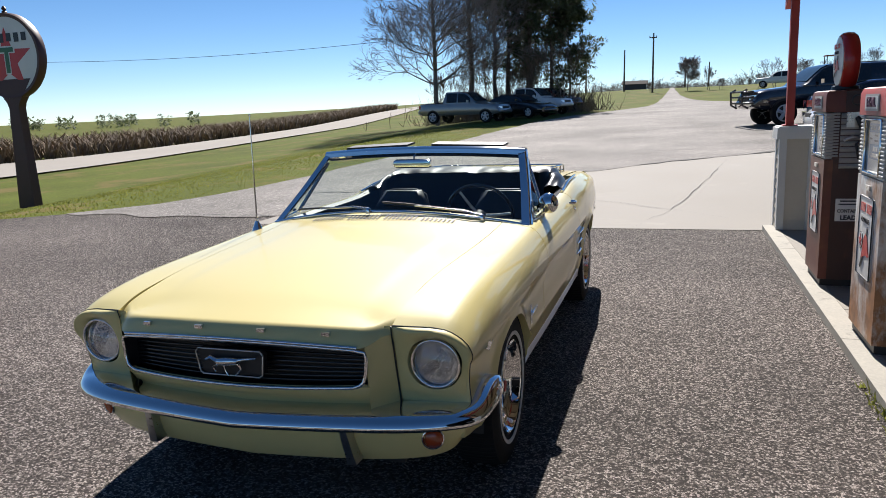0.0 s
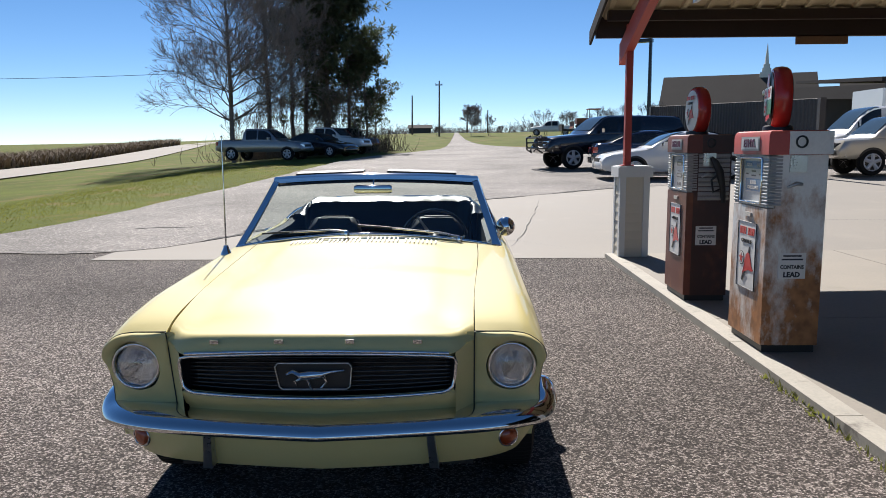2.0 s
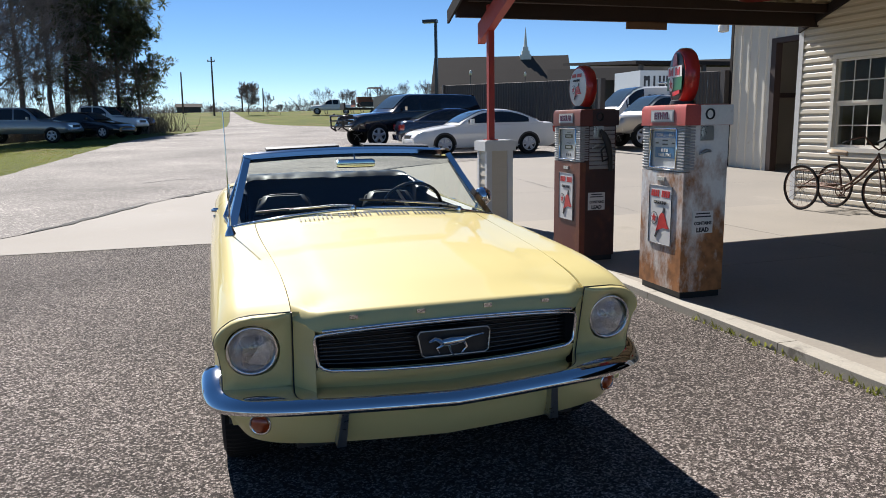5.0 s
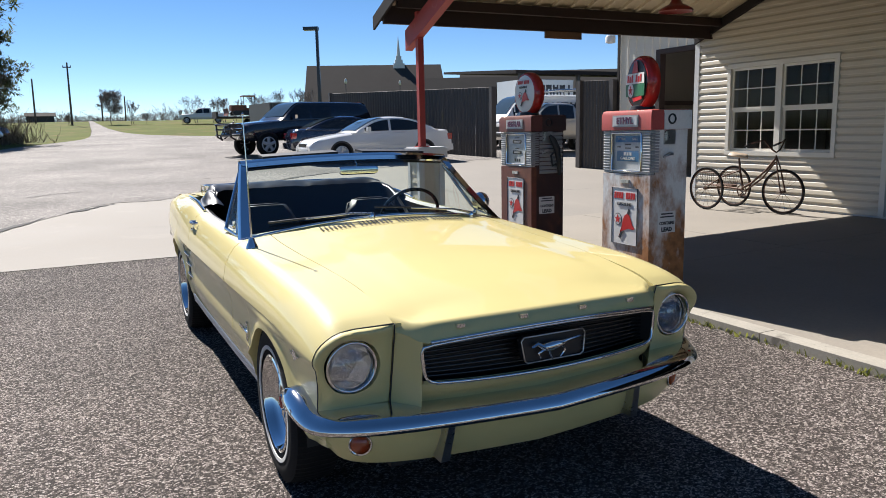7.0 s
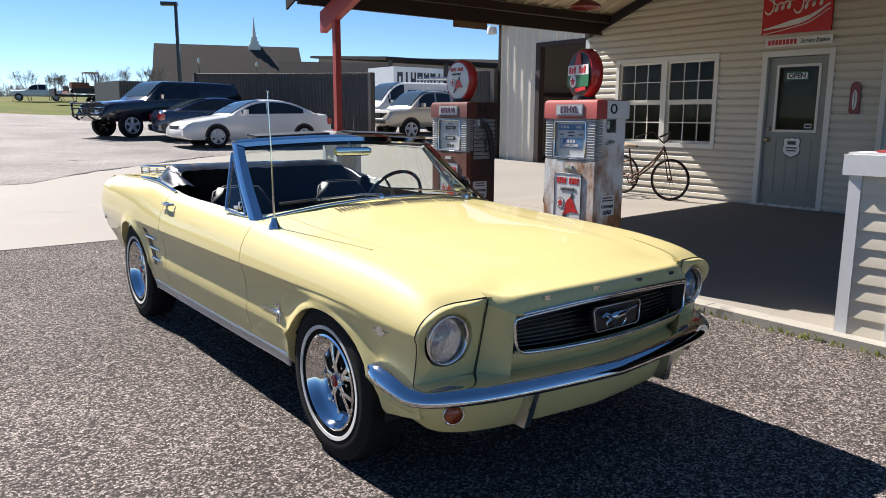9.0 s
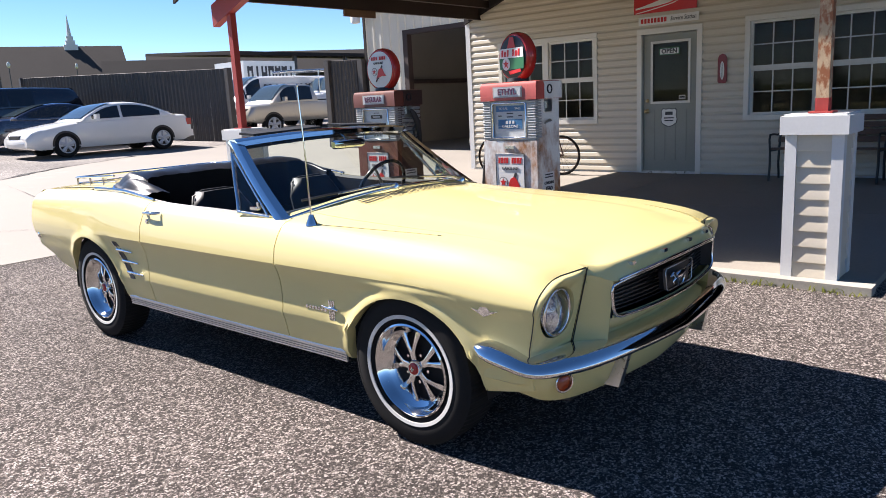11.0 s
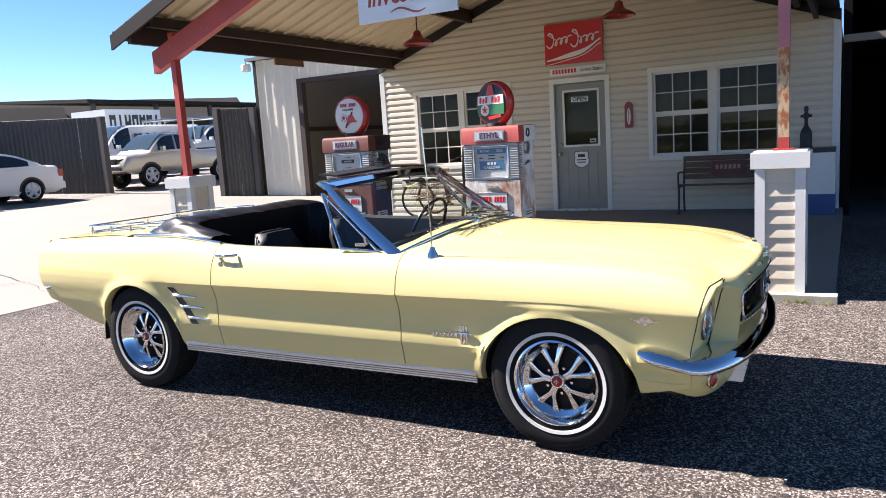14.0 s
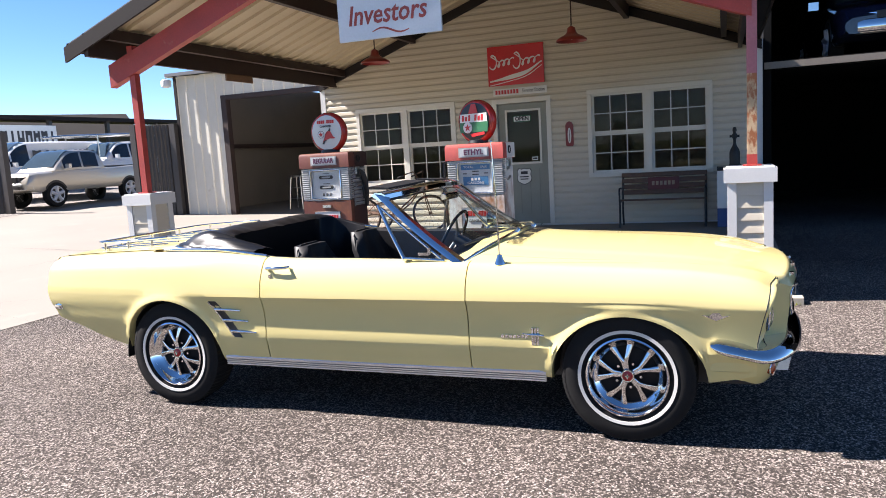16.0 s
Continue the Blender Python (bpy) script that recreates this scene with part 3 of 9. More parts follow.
def pillar(y):
    """White panelled pillar with lap boards and a cap, and the red post on it."""
    p = thing("pillar", pose(2.74, y, KERB), "white pillar with lap-sided panels and square cap under a red post", "pillar", group="canopy pillars")
    w = 0.185
    bm = bmesh.new()
    box(bm, -w + 0.025, w - 0.025, -w + 0.025, w - 0.025, 0, 1.0)
    part("core", bm, M["white_trim"], p, angle=0)
    for sx in (-1, 1):
        for sy in (-1, 1):
            bm = bmesh.new()
            box(bm, sx * w - 0.0 if sx < 0 else w - 0.075, -w + 0.075 if sx < 0 else w, sy * w if sy < 0 else w - 0.075, -w + 0.075 if sy < 0 else w, 0, 1.0)
            part("corner_board", bm, M["white_trim"], p, bevel=0.004)
    for k in range(9):
        z = 0.0 + k * 0.111
        for rz in (0, 90, 180, 270):
            bm = bmesh.new()
            loft(bm, [[(-w + 0.076, -w + a, z + b) for a, b in ((0.006, 0), (0.006, 0.01), (0.022, 0.112), (0.026, 0.112), (0.026, 0))], [(w - 0.076, -w + a, z + b) for a, b in ((0.006, 0), (0.006, 0.01), (0.022, 0.112), (0.026, 0.112), (0.026, 0))]])
            part("siding_board", bm, M["siding"], p, angle=30, at=pose(0, 0, 0, 0, 0, rz))
    bm = bmesh.new()
    box(bm, -0.215, 0.215, -0.215, 0.215, 1.0, 1.125)
    box(bm, -0.195, 0.195, -0.195, 0.195, 1.125, 1.138)
    part("cap", bm, M["white_trim"], p, bevel=0.005)
    return p


def post(y, rusty):
    p = thing("post", pose(2.66, y, 1.195), "square red steel post with rust and faded pink paint" if rusty else "square red steel post on a pillar cap", "post", group="canopy posts")
    top = roof_z(RIDGE) - PITCH * abs(y - RIDGE) - 0.19 - 1.195
    bm = bmesh.new()
    box(bm, -0.04, 0.04, -0.04, 0.04, 0, top)
    part("shaft", bm, M["post_rust"] if rusty else M["red_paint"], p, bevel=0.008)
    if rusty:
        for z0_, z1_, mt in ((0.0, 0.10, "red_paint"), (0.78, top, "post_pink")):
            bm = bmesh.new()
            box(bm, -0.0415, 0.0415, -0.0415, 0.0415, z0_ + 0.013, z1_)
            part("paint_band", bm, M[mt], p, "faded paint band", bevel=0.008)
    bm = bmesh.new()
    box(bm, -0.075, 0.075, -0.075, 0.075, 0, 0.012)
    part("foot_plate", bm, M["red_paint"], p, bevel=0.003)


M["post_pink"] = mat("faded pink paint", (0.36, 0.13, 0.16), 0.6, 0, 0.2, 3, 40, 0.001, stain=(0.40, 0.22, 0.12), stain_at=0.62)
M["post_rust"] = mat("red post worn to rust", (0.46, 0.33, 0.20), 0.6, 0, 0.25, 9, 40, 0.001, stain=(0.26, 0.085, 0.028), stain_at=0.50, stretch=(1, 1, 0.5))
pillar(-0.66)
pillar(6.10)
post(-0.68, True)
post(6.04, False)

# ---- the convertible: origin on the ground under the middle of its front axle, nose towards -y ----
car = thing("convertible_car", Matrix(), "pale yellow 1960s two-door convertible with black interior, top folded down", "car")
half_w = curve([(-0.80, 0.800), (-0.66, 0.826), (-0.4, 0.842), (0.0, 0.850), (0.8, 0.862), (1.4, 0.866), (2.2, 0.866), (2.8, 0.855), (3.3, 0.83), (3.75, 0.785)])
shoulder = curve([(-0.72, 0.712), (-0.66, 0.738), (-0.60, 0.764), (-0.54, 0.790), (-0.45, 0.818), (-0.35, 0.836), (-0.2, 0.848), (0.0, 0.857), (0.3, 0.868), (0.6, 0.880), (0.9, 0.893), (1.4, 0.903), (1.95, 0.912), (2.2, 0.935), (2.45, 0.952), (2.8, 0.952), (3.3, 0.937), (3.68, 0.915)])
centre = curve([(-0.85, 0.775), (-0.7, 0.806), (-0.5, 0.842), (-0.1, 0.882), (0.3, 0.908), (0.6, 0.934), (0.8, 0.960), (1.4, 0.965), (2.4, 0.975), (2.9, 0.965), (3.4, 0.945), (3.68, 0.925)])
AXLE = (0.0, 2.747)
ARCH = ((0.0, 0.375, 0.335), (2.755, 0.375, 0.372))
CREASE = 0.702
crease_z = lambda y: CREASE - 0.028 * smooth(-y / 0.6)


def round_off(z, s):
    """Inset of the plain rounded flank behind the rear wheel."""
    for (a, i), (b, j) in zip(ROUND, ROUND[1:]):
        if z <= b:
            return i + (j - i) * smooth(max(0, (z - a) / (b - a))) if b < 0.66 else i + (j - i) * max(0, (z - a) / (b - a))
    t = min(1, (z - 0.80) / (s - 0.80))
    return 0.014 + 0.104 * t ** 2.6


ROUND = ((0.24, 0.15), (0.35, 0.085), (0.45, 0.045), (0.55, 0.018), (0.65, 0.002), (0.70, 0.0), (0.75, 0.004), (0.80, 0.014))
lean_in = curve([(0.30, 0.0), (0.43, 0.0), (0.56, 0.07), (0.68, 0.115), (0.80, 0.108), (0.88, 0.095), (0.96, 0.075)])


def warp(p):
    """The tail bulges at bumper height."""
    return Vector((p.x, p.y + lean_in(p.z) * smooth((p.y - 3.2) / 0.44), p.z))


def side_x(y, z):
    """Half width of the flank at a station and height."""
    s, cz = shoulder(y), crease_z(y)
    keys = [(0.24, 0.13), (0.29, 0.075), (0.34, 0.052), (0.435, 0.034), (0.452, 0.020), (0.468, 0.031), (0.56, 0.034), (0.64, 0.026), (cz - 0.012, 0.006), (cz, 0.0)]
    keys += [(cz + 0.012 + (s - cz - 0.012) * u, i) for u, i in ((0, 0.001), (0.43, 0.016), (0.716, 0.046), (0.875, 0.068), (0.966, 0.092), (1, 0.118))]
    fade = smooth((y - 2.25) / 0.5)
    front = smooth((0.6 - y) / 0.6)
    for (a, i), (b, j) in zip(keys, keys[1:]):
        if z <= b:
            t = (z - a) / (b - a)
            inset = i + (j - i) * max(0, t)
            break
    else:
        inset = keys[-1][1]
    if 0.40 < z < cz:
        k = smooth((z - 0.40) / 0.05) * smooth((cz - z) / 0.03)
        inset -= 0.012 * front * k
    if fade:
        inset += (round_off(z, s) - inset) * fade
    x = half_w(y) - inset
    for yc, a, b in ARCH:
        e = math.hypot((y - yc) / a, max(0, z - 0.30) / b) - 1
        if e > -0.05:
            x += 0.015 * math.exp(-((e * 0.35) / 0.032) ** 2) * smooth((z - 0.27) / 0.05)
    return x


def top_z(x, y):
    xo = half_w(y) - 0.118
    s, c = shoulder(y), centre(y)
    return s + (c - s) * (1 - min(1, abs(x) / xo) ** 2.0)


def low_z(y):
    for yc, a, b in ARCH:
        if abs(y - yc) < a:
            return 0.30 + b * math.sqrt(max(0, 1 - ((y - yc) / a) ** 2))
    if y < -0.37:
        return 0.315 + 0.05 * smooth((-0.37 - y) / 0.3)
    if y > 3.1:
        return 0.345 + 0.215 * smooth((y - 3.1) / 0.75)
    return 0.30


def gap_x(y):
    """Seam between hood or boot lid and the wings."""
    return 0.565 + 0.055 * smooth((y + 0.66) / 1.4)


LEAN = 0.23


def lean(p):
    """The wing's front edge leans forward at the top."""
    return Vector((p.x, p.y - LEAN * max(0.0, p.z - 0.52) * smooth((-0.34 - p.y) / 0.20), p.z))


def flank_col(y, s, edge):
    """One upright section of the skin, from the lower lip over the shoulder to the seam."""
    zl, st, cz = low_z(y), shoulder(y), crease_z(y)
    rows = [zl + (cz - zl) * t for t in (0, 0.04, 0.12, 0.2, 0.3, 0.4, 0.5, 0.6, 0.7, 0.8, 0.9, 0.96, 1)]
    rows += [cz + (st - cz) * t for t in (0.06, 0.2, 0.4, 0.6, 0.72, 0.8, 0.87, 0.93, 0.97, 1)]
    col = [Vector((s * (side_x(y, zl) - 0.05), y, zl + (0.0 if zl > 0.31 else -0.015)))]
    col += [Vector((s * side_x(y, z), y, z)) for z in rows]
    xo = half_w(y) - 0.118
    for t in (0.15, 0.4, 0.7, 1):
        x = xo + (edge - xo) * t
        yt = y - 0.03 * min(1, max(0, (0.70 - x) / 0.135)) * smooth((-0.20 - y) / 0.36)
        col.append(Vector((s * x, yt, top_z(x, yt))))
    return [lean(p) for p in col + [Vector((s * edge, col[-1].y, col[-1].z - (0.03 if y > -0.3 else 0.06)))]]


def flank(name, ys, top_to, label=""):
    """Side skin of one panel on both sides."""
    for s in (-1, 1):
        bm = bmesh.new()
        cols = [[warp(p) for p in flank_col(y, s, top_to(y))] for y in ys]
        loft(bm, cols, closed=False)
        # return edges at the seams
        for c in (cols[0], cols[-1]):
            a = [bm.verts.new(p) for p in c]
            b = [bm.verts.new((p.x - s * 0.03, p.y, p.z - 0.002)) for p in c]
            for i in range(len(a) - 1):
                bm.faces.new((a[i], a[i + 1], b[i + 1], b[i]))
        part(name, bm, M["yellow"], car, label, angle=24)


def arch_cols(yc, a, n=26):
    return [yc - a * math.cos(math.pi * i / n) for i in range(n + 1)]


FRONT = -0.585
fy = [FRONT, -0.565, -0.54, -0.52, -0.49, -0.46, -0.43, -0.40, -0.385] + arch_cols(*ARCH[0][:2]) + span(0.39, 0.797, 9)
flank("front_wing", fy, gap_x)
flank("door", span(0.803, 2.045, 22), lambda y: half_w(y) - 0.135)
qy = span(2.052, 2.36, 7) + arch_cols(*ARCH[1][:2]) + span(3.16, 3.66, 11)
flank("rear_wing", qy, lambda y: gap_x(0.8) + 0.02 if y > 2.95 else half_w(y) - 0.135)


# hood with a soft nose
def lip_y(x):
    return -0.802 + 0.045 * (x / 0.49) ** 2 + 0.062 * smooth((abs(x) - 0.48) / 0.085)


def lip_z(x):
    return 0.741 - 0.021 * (x / 0.49) ** 2 + 0.038 * smooth((abs(x) - 0.48) / 0.085)


def hood_z(x, y):
    """Top of the hood: level with the wings at the seams, with a tight roll over the grille."""
    s = y - lip_y(x)
    e = smooth((abs(x) - 0.40) / 0.15)

    def level(v):
        sh = shoulder(max(v + e * 0.055 * smooth((-0.40 - v) / 0.22), -0.62))
        return sh + (centre(v) - sh) * (1 - min(1, abs(x) / (half_w(v) - 0.118)) ** 2)
    z = level(y) + 0.004 * smooth((0.46 - abs(x)) / 0.06) * smooth(s / 0.5)
    roll = 0.045 + 0.02 * e
    if s < roll:
        z -= max(0.0, level(lip_y(x)) - lip_z(x)) * (1 - max(0, s) / roll) ** 2.0
    return z


def hood_pt(x, t):
    gx_ = x * (gap_x(0.79 - 1.4 * t) - 0.004)
    y = 0.79 + (lip_y(gx_) - 0.79) * t
    return (gx_, y, hood_z(gx_, y))


bm = bmesh.new()
us = span(-1, 1, 41)
ts = span(0, 0.75, 16) + span(0.77, 0.92, 8) + span(0.93, 1, 16)
g = sheet(bm, hood_pt, us, ts)
low = [bm.verts.new((v[-1].co.x, v[-1].co.y + 0.03, v[-1].co.z - 0.02)) for v in g]
for i in range(len(g) - 1):
    bm.faces.new((g[i][-1], g[i + 1][-1], low[i + 1], low[i]))
for row in (g[0], g[-1]):
    d = [bm.verts.new((v.co.x, v.co.y, v.co.z - 0.03)) for v in row]
    for i in range(len(row) - 1):
        bm.faces.new((row[i], row[i + 1], d[i + 1], d[i]))
part("hood", bm, M["yellow"], car, angle=40)

# cowl with vent slots
bm = bmesh.new()
WB = lambda x: 0.865 - 0.13 * (1 - (abs(x) / 0.745) ** 2)   # foot of the windscreen in plan
sheet(bm, lambda x, t: (x, 0.796 + (max(WB(x), 0.80) + 0.07 - 0.796) * t, top_z(x, 0.8) + (0.0 if abs(x) < 0.74 else -0.01)), span(-0.745, 0.745, 40), [0, 0.5, 1])
part("cowl", bm, M["yellow"], car, angle=40)
for i in range(32):
    x = -0.36 + 0.72 * i / 31 + (0.02 * (i // 8 - 1.5))
    bm = bmesh.new()
    loft(bm, [[(x + o - 0.02 * x * (y - 0.66), y, top_z(x, y) + h) for o, h in ((-0.0034, 0.010), (0.0034, 0.010), (0.0034, 0.0122), (-0.0034, 0.0122))] for y in (0.625, 0.66, 0.70)])
    part("vent_slot", bm, M["black"], car, angle=0, at=pose(0, 0, 0))

# front: headlamp panels
HL = Vector((0.702, 0, 0.642))
LAMP_Y = -0.634
SEAM = [p for p in flank_col(FRONT, 1, gap_x(-0.68))[:-1] if p.z > 0.52]
for s in (-1, 1):
    out = [Vector((side_x(FRONT, z), FRONT, z)) for z in (0.484, 0.50, 0.512)] + SEAM
    inner_y = lambda z: SEAM[-1].y + LEAN * (SEAM[-1].z - z)
    top = out[-1]
    for z in span(top.z, 0.484, 11)[1:]:
        out.append(Vector((0.563, inner_y(z), z)))
    low_in = out[-1]
    for x in span(0.563, out[0].x, 9)[1:-1]:
        out.append(Vector((x, low_in.y + (FRONT - low_in.y) * (x - 0.563) / (out[0].x - 0.563), 0.484)))
    rows = [[] for _ in range(8)]
    for p in out:
        a = math.atan2(p.z - HL.z, p.x - HL.x)
        c = Vector((HL.x + 0.093 * math.cos(a), LAMP_Y + 0.012 * math.cos(a) - 0.012 * math.sin(a), HL.z + 0.093 * math.sin(a)))
        crown = 0.007 + 0.023 * smooth((p.z - 0.56) / 0.2) * smooth((p.x - 0.57) / 0.05)
        edge_y = p.y - crown
        for k, (f, d) in enumerate(((0.0, 0.0), (0.03, 0.55), (0.08, 0.86), (0.16, 1.0), (0.30, 1.0))):
            q = p.lerp(c, f)
            q.y = p.y - crown * d
            rows[k].append(q)
        for k, f in ((5, 0.62), (6, 0.95)):
            q = p.lerp(c, f)
            q.y = edge_y + (c.y - edge_y) * smooth((f - 0.2) / 0.75) - 0.006
            rows[k].append(q)
        rows[7].append(c + Vector((0, 0.055, 0)))
    bm = bmesh.new()
    loft(bm, [[Vector((s * q.x, q.y, q.z)) for q in r] for r in rows], True, False)
    part("headlamp_panel", bm, M["yellow"], car, angle=50)
    bm = bmesh.new()
    tube(bm, [(s * p.x, p.y - 0.003, p.z + (0.001 if p.x < 0.72 else 0)) for p in out[:len(SEAM) + 3]], 0.0022, 5)
    tube(bm, [(s * p.x, p.y - 0.010, p.z) for p in out[len(SEAM) + 2:len(SEAM) + 13]], 0.0026, 5)
    part("panel_seam", bm, M["black"], car, "dark panel seam", angle=60)
    LY = LAMP_Y + 0.008
    lamp = part("headlamp", lathe(bmesh.new(), [(0.082, 0.0), (0.082, -0.010), (0.078, -0.016), (0.064, -0.026), (0.045, -0.036), (0.02, -0.040), (0.0, -0.041)], (s * HL.x, LY + 0.006, HL.z), (0, 1, -0.06), 32), M["lens"], car, "clear round headlamp glass", angle=50)
    part("reflector", lathe(bmesh.new(), [(0.081, 0.0), (0.077, 0.012), (0.069, 0.028), (0.056, 0.046), (0.038, 0.062), (0.018, 0.072), (0.0, 0.074)], (s * HL.x, LY + 0.006, HL.z), (0, 1, -0.06), 28), M["reflector"], lamp, angle=60, clean=False)
    bm = bmesh.new()
    cyl(bm, (s * HL.x, LY + 0.06, HL.z), (s * HL.x, LY + 0.03, HL.z), 0.012, 0.010, 10)
    part("bulb_shield", bm, M["steel"], lamp, angle=40)
    bm = bmesh.new()
    tube(bm, [(s * HL.x + 0.085 * math.cos(a), LY - 0.012 - 0.005 * math.sin(a), HL.z + 0.085 * math.sin(a)) for a in [2 * math.pi * i / 36 for i in range(36)]], 0.006, 8, True)
    part("trim_ring", bm, M["chrome"], lamp, "chrome ring", angle=60)
    bm = bmesh.new()

    def gill(u, t):
        x = 0.494 + 0.070 * u
        z = 0.484 + (lip_z(x) + 0.002 - 0.484) * t
        y1 = inner_y(z) - 0.006
        y0 = -0.742 - 0.11 * (z - 0.62)
        return (s * x, y0 + (y1 - y0) * u, z)
    sheet(bm, gill, span(0, 1, 9), span(0, 1, 9))
    part("gill_panel", bm, M["yellow"], car, angle=30)

# grille
GY = lambda x: -0.790 + 0.040 * (x / 0.49) ** 2
g_top = lambda x: 0.732 - 0.022 * (x / 0.49) ** 2
g_bot = lambda x: 0.567 + 0.014 * (abs(x) / 0.49) ** 2
grille = part("grille", (lambda b: (sheet(b, lambda x, t: (x, GY(x) + 0.10, g_bot(x) + (g_top(x) - g_bot(x)) * t), span(-0.5, 0.5, 24), [0, 0.5, 1]), b)[1])(bmesh.new()), M["black"], car, "black slatted grille in a chrome surround", angle=40)
for k in range(9):
    bm = bmesh.new()
    f = (k + 0.6) / 9.3
    tube(bm, [(x, GY(x) + 0.055, g_bot(x) + (g_top(x) - g_bot(x)) * f) for x in span(-0.475, 0.475, 17)], 0.0042, 6)
    part("bar", bm, M["gloss_black"], grille, angle=60)
bm = bmesh.new()
path = [(x, GY(x) - 0.004, g_top(x)) for x in span(-0.455, 0.455, 20)]
path += [(0.490, GY(0.49), 0.705), (0.496, GY(0.49) + 0.002, 0.685), (0.491, GY(0.49) + 0.002, 0.63), (0.483, GY(0.483), 0.60), (0.468, GY(0.47), 0.587)]
path += [(x, GY(x) + 0.002, g_bot(x)) for x in span(0.445, -0.445, 20)]
path += [(-0.468, GY(0.47), 0.587), (-0.483, GY(0.483), 0.60), (-0.491, GY(0.49) + 0.002, 0.63), (-0.496, GY(0.49) + 0.002, 0.685), (-0.490, GY(0.49), 0.705)]
tube(bm, path, 0.0068, 8, True)
part("surround", bm, M["chrome"], grille, "chrome surround", angle=60)
for s in (-1, 1):
    bm = bmesh.new()
    sheet(bm, lambda t, z: (s * (0.492 - 0.03 * t), GY(0.49) + 0.004 + 0.09 * t, z), [0, 1], span(0.580, 0.712, 4))
    part("grille_side", bm, M["black"], grille)
bm = bmesh.new()
tube(bm, [(x, lip_y(x) - 0.003, lip_z(x) + 0.002) for x in span(-0.47, 0.47, 33)], 0.0055, 8)
part("lip_strip", bm, M["chrome"], grille, "thin chrome strip under the hood lip", angle=60)
# corral emblem
bm = bmesh.new()
ep = [(0.118, 0.03), (0.108, 0.042), (-0.118, 0.042), (-0.128, 0.03), (-0.115, -0.034), (-0.105, -0.042), (0.10, -0.042), (0.112, -0.034)]
tube(bm, [(x * 1.1, -0.798, 0.652 + z * 1.12) for x, z in ep], 0.0026, 8, True)
part("emblem_frame", bm, M["steel"], grille, "dull bright frame", angle=60)
bm = bmesh.new()
prism(bm, [(x * 1.08, -0.785, 0.652 + z * 1.1) for x, z in ep], (0, 0.02, 0))
part("emblem_plate", bm, M["black"], grille, angle=0)
bm = bmesh.new()
for pts, rs in (([(-0.04, 0, 0.006), (-0.01, 0, 0.008), (0.03, 0, 0.010)], [0.013, 0.016, 0.011]), ([(-0.04, 0, 0.006), (-0.065, 0, 0.018), (-0.085, 0, 0.010)], [0.010, 0.008, 0.004]),
                ([(0.03, 0, 0.012), (0.06, 0, 0.018), (0.095, 0, 0.022)], [0.008, 0.004, 0.003]), ([(-0.035, 0, 0.0), (-0.06, 0, -0.010), (-0.05, 0, -0.024)], [0.006, 0.004, 0.003]),
                ([(-0.02, 0, -0.002), (-0.015, 0, -0.02), (-0.005, 0, -0.034)], [0.006, 0.004, 0.003]), ([(0.03, 0, 0.004), (0.04, 0, -0.012), (0.02, 0, -0.030)], [0.007, 0.004, 0.003])):
    tube(bm, [(p[0] * 1.14 - 0.004, -0.801, 0.647 + p[2] * 1.25) for p in pts], [1.15 * q for q in rs], 6)
part("emblem", bm, M["chrome"], grille, "chrome running figure emblem", angle=60)
# four small chrome blocks on the hood lip
for x in (-0.36, -0.125, 0.125, 0.36):
    bm = bmesh.new()
    y = lip_y(x) + 0.018
    z = hood_z(x, y)
    box(bm, x - 0.015, x + 0.015, y - 0.012, y + 0.010, z - 0.004, z + 0.009)
    part("nose_block", bm, M["chrome"], car, bevel=0.003)

# panel under the grille, bumper, valance
PLAN = [(0, -0.802), (0.2, -0.792), (0.4, -0.774), (0.55, -0.752), (0.68, -0.716), (0.77, -0.670), (0.825, -0.615), (0.852, -0.55), (0.862, -0.47), (0.866, -0.385)]


def plan_line(inset=0.0, back=0.0, n=49):
    fx = curve([(i / 9, p[0]) for i, p in enumerate(PLAN)])
    fy_ = curve([(i / 9, p[1]) for i, p in enumerate(PLAN)])
    out = []
    for i in range(n):
        t = -1 + 2 * i / (n - 1)
        a = abs(t)
        x, y = fx(a), fy_(a)
        dx, dy = fx(min(1, a + 0.02)) - fx(max(0, a - 0.02)), fy_(min(1, a + 0.02)) - fy_(max(0, a - 0.02))
        l = math.hypot(dx, dy) or 1
        nx, ny = dy / l, -dx / l
        out.append((math.copysign(1, t) * (x - nx * inset), y - ny * inset + back, nx * math.copysign(1, t), ny))
    return out


def sweep_plan(name, prof, material, inset=0.0, back=0.0, zs=None, label="", cut=0, angle=50):
    """prof: (outward, height) closed ring swept round the nose."""
    bm = bmesh.new()
    line = plan_line(inset, back)
    line = line[cut:len(line) - cut] if cut else line
    rings = []
    for i, (x, y, nx, ny) in enumerate(line):
        t = abs(2 * i / (len(line) - 1) - 1)
        k = 1.0 if zs is None else zs(t)[1]
        dz = 0 if zs is None else zs(t)[0]
        rings.append([(x + nx * o * k, y + ny * o * k, h * k + dz) for o, h in prof])
    loft(bm, rings)
    return part(name, bm, material, car, label, angle=angle)


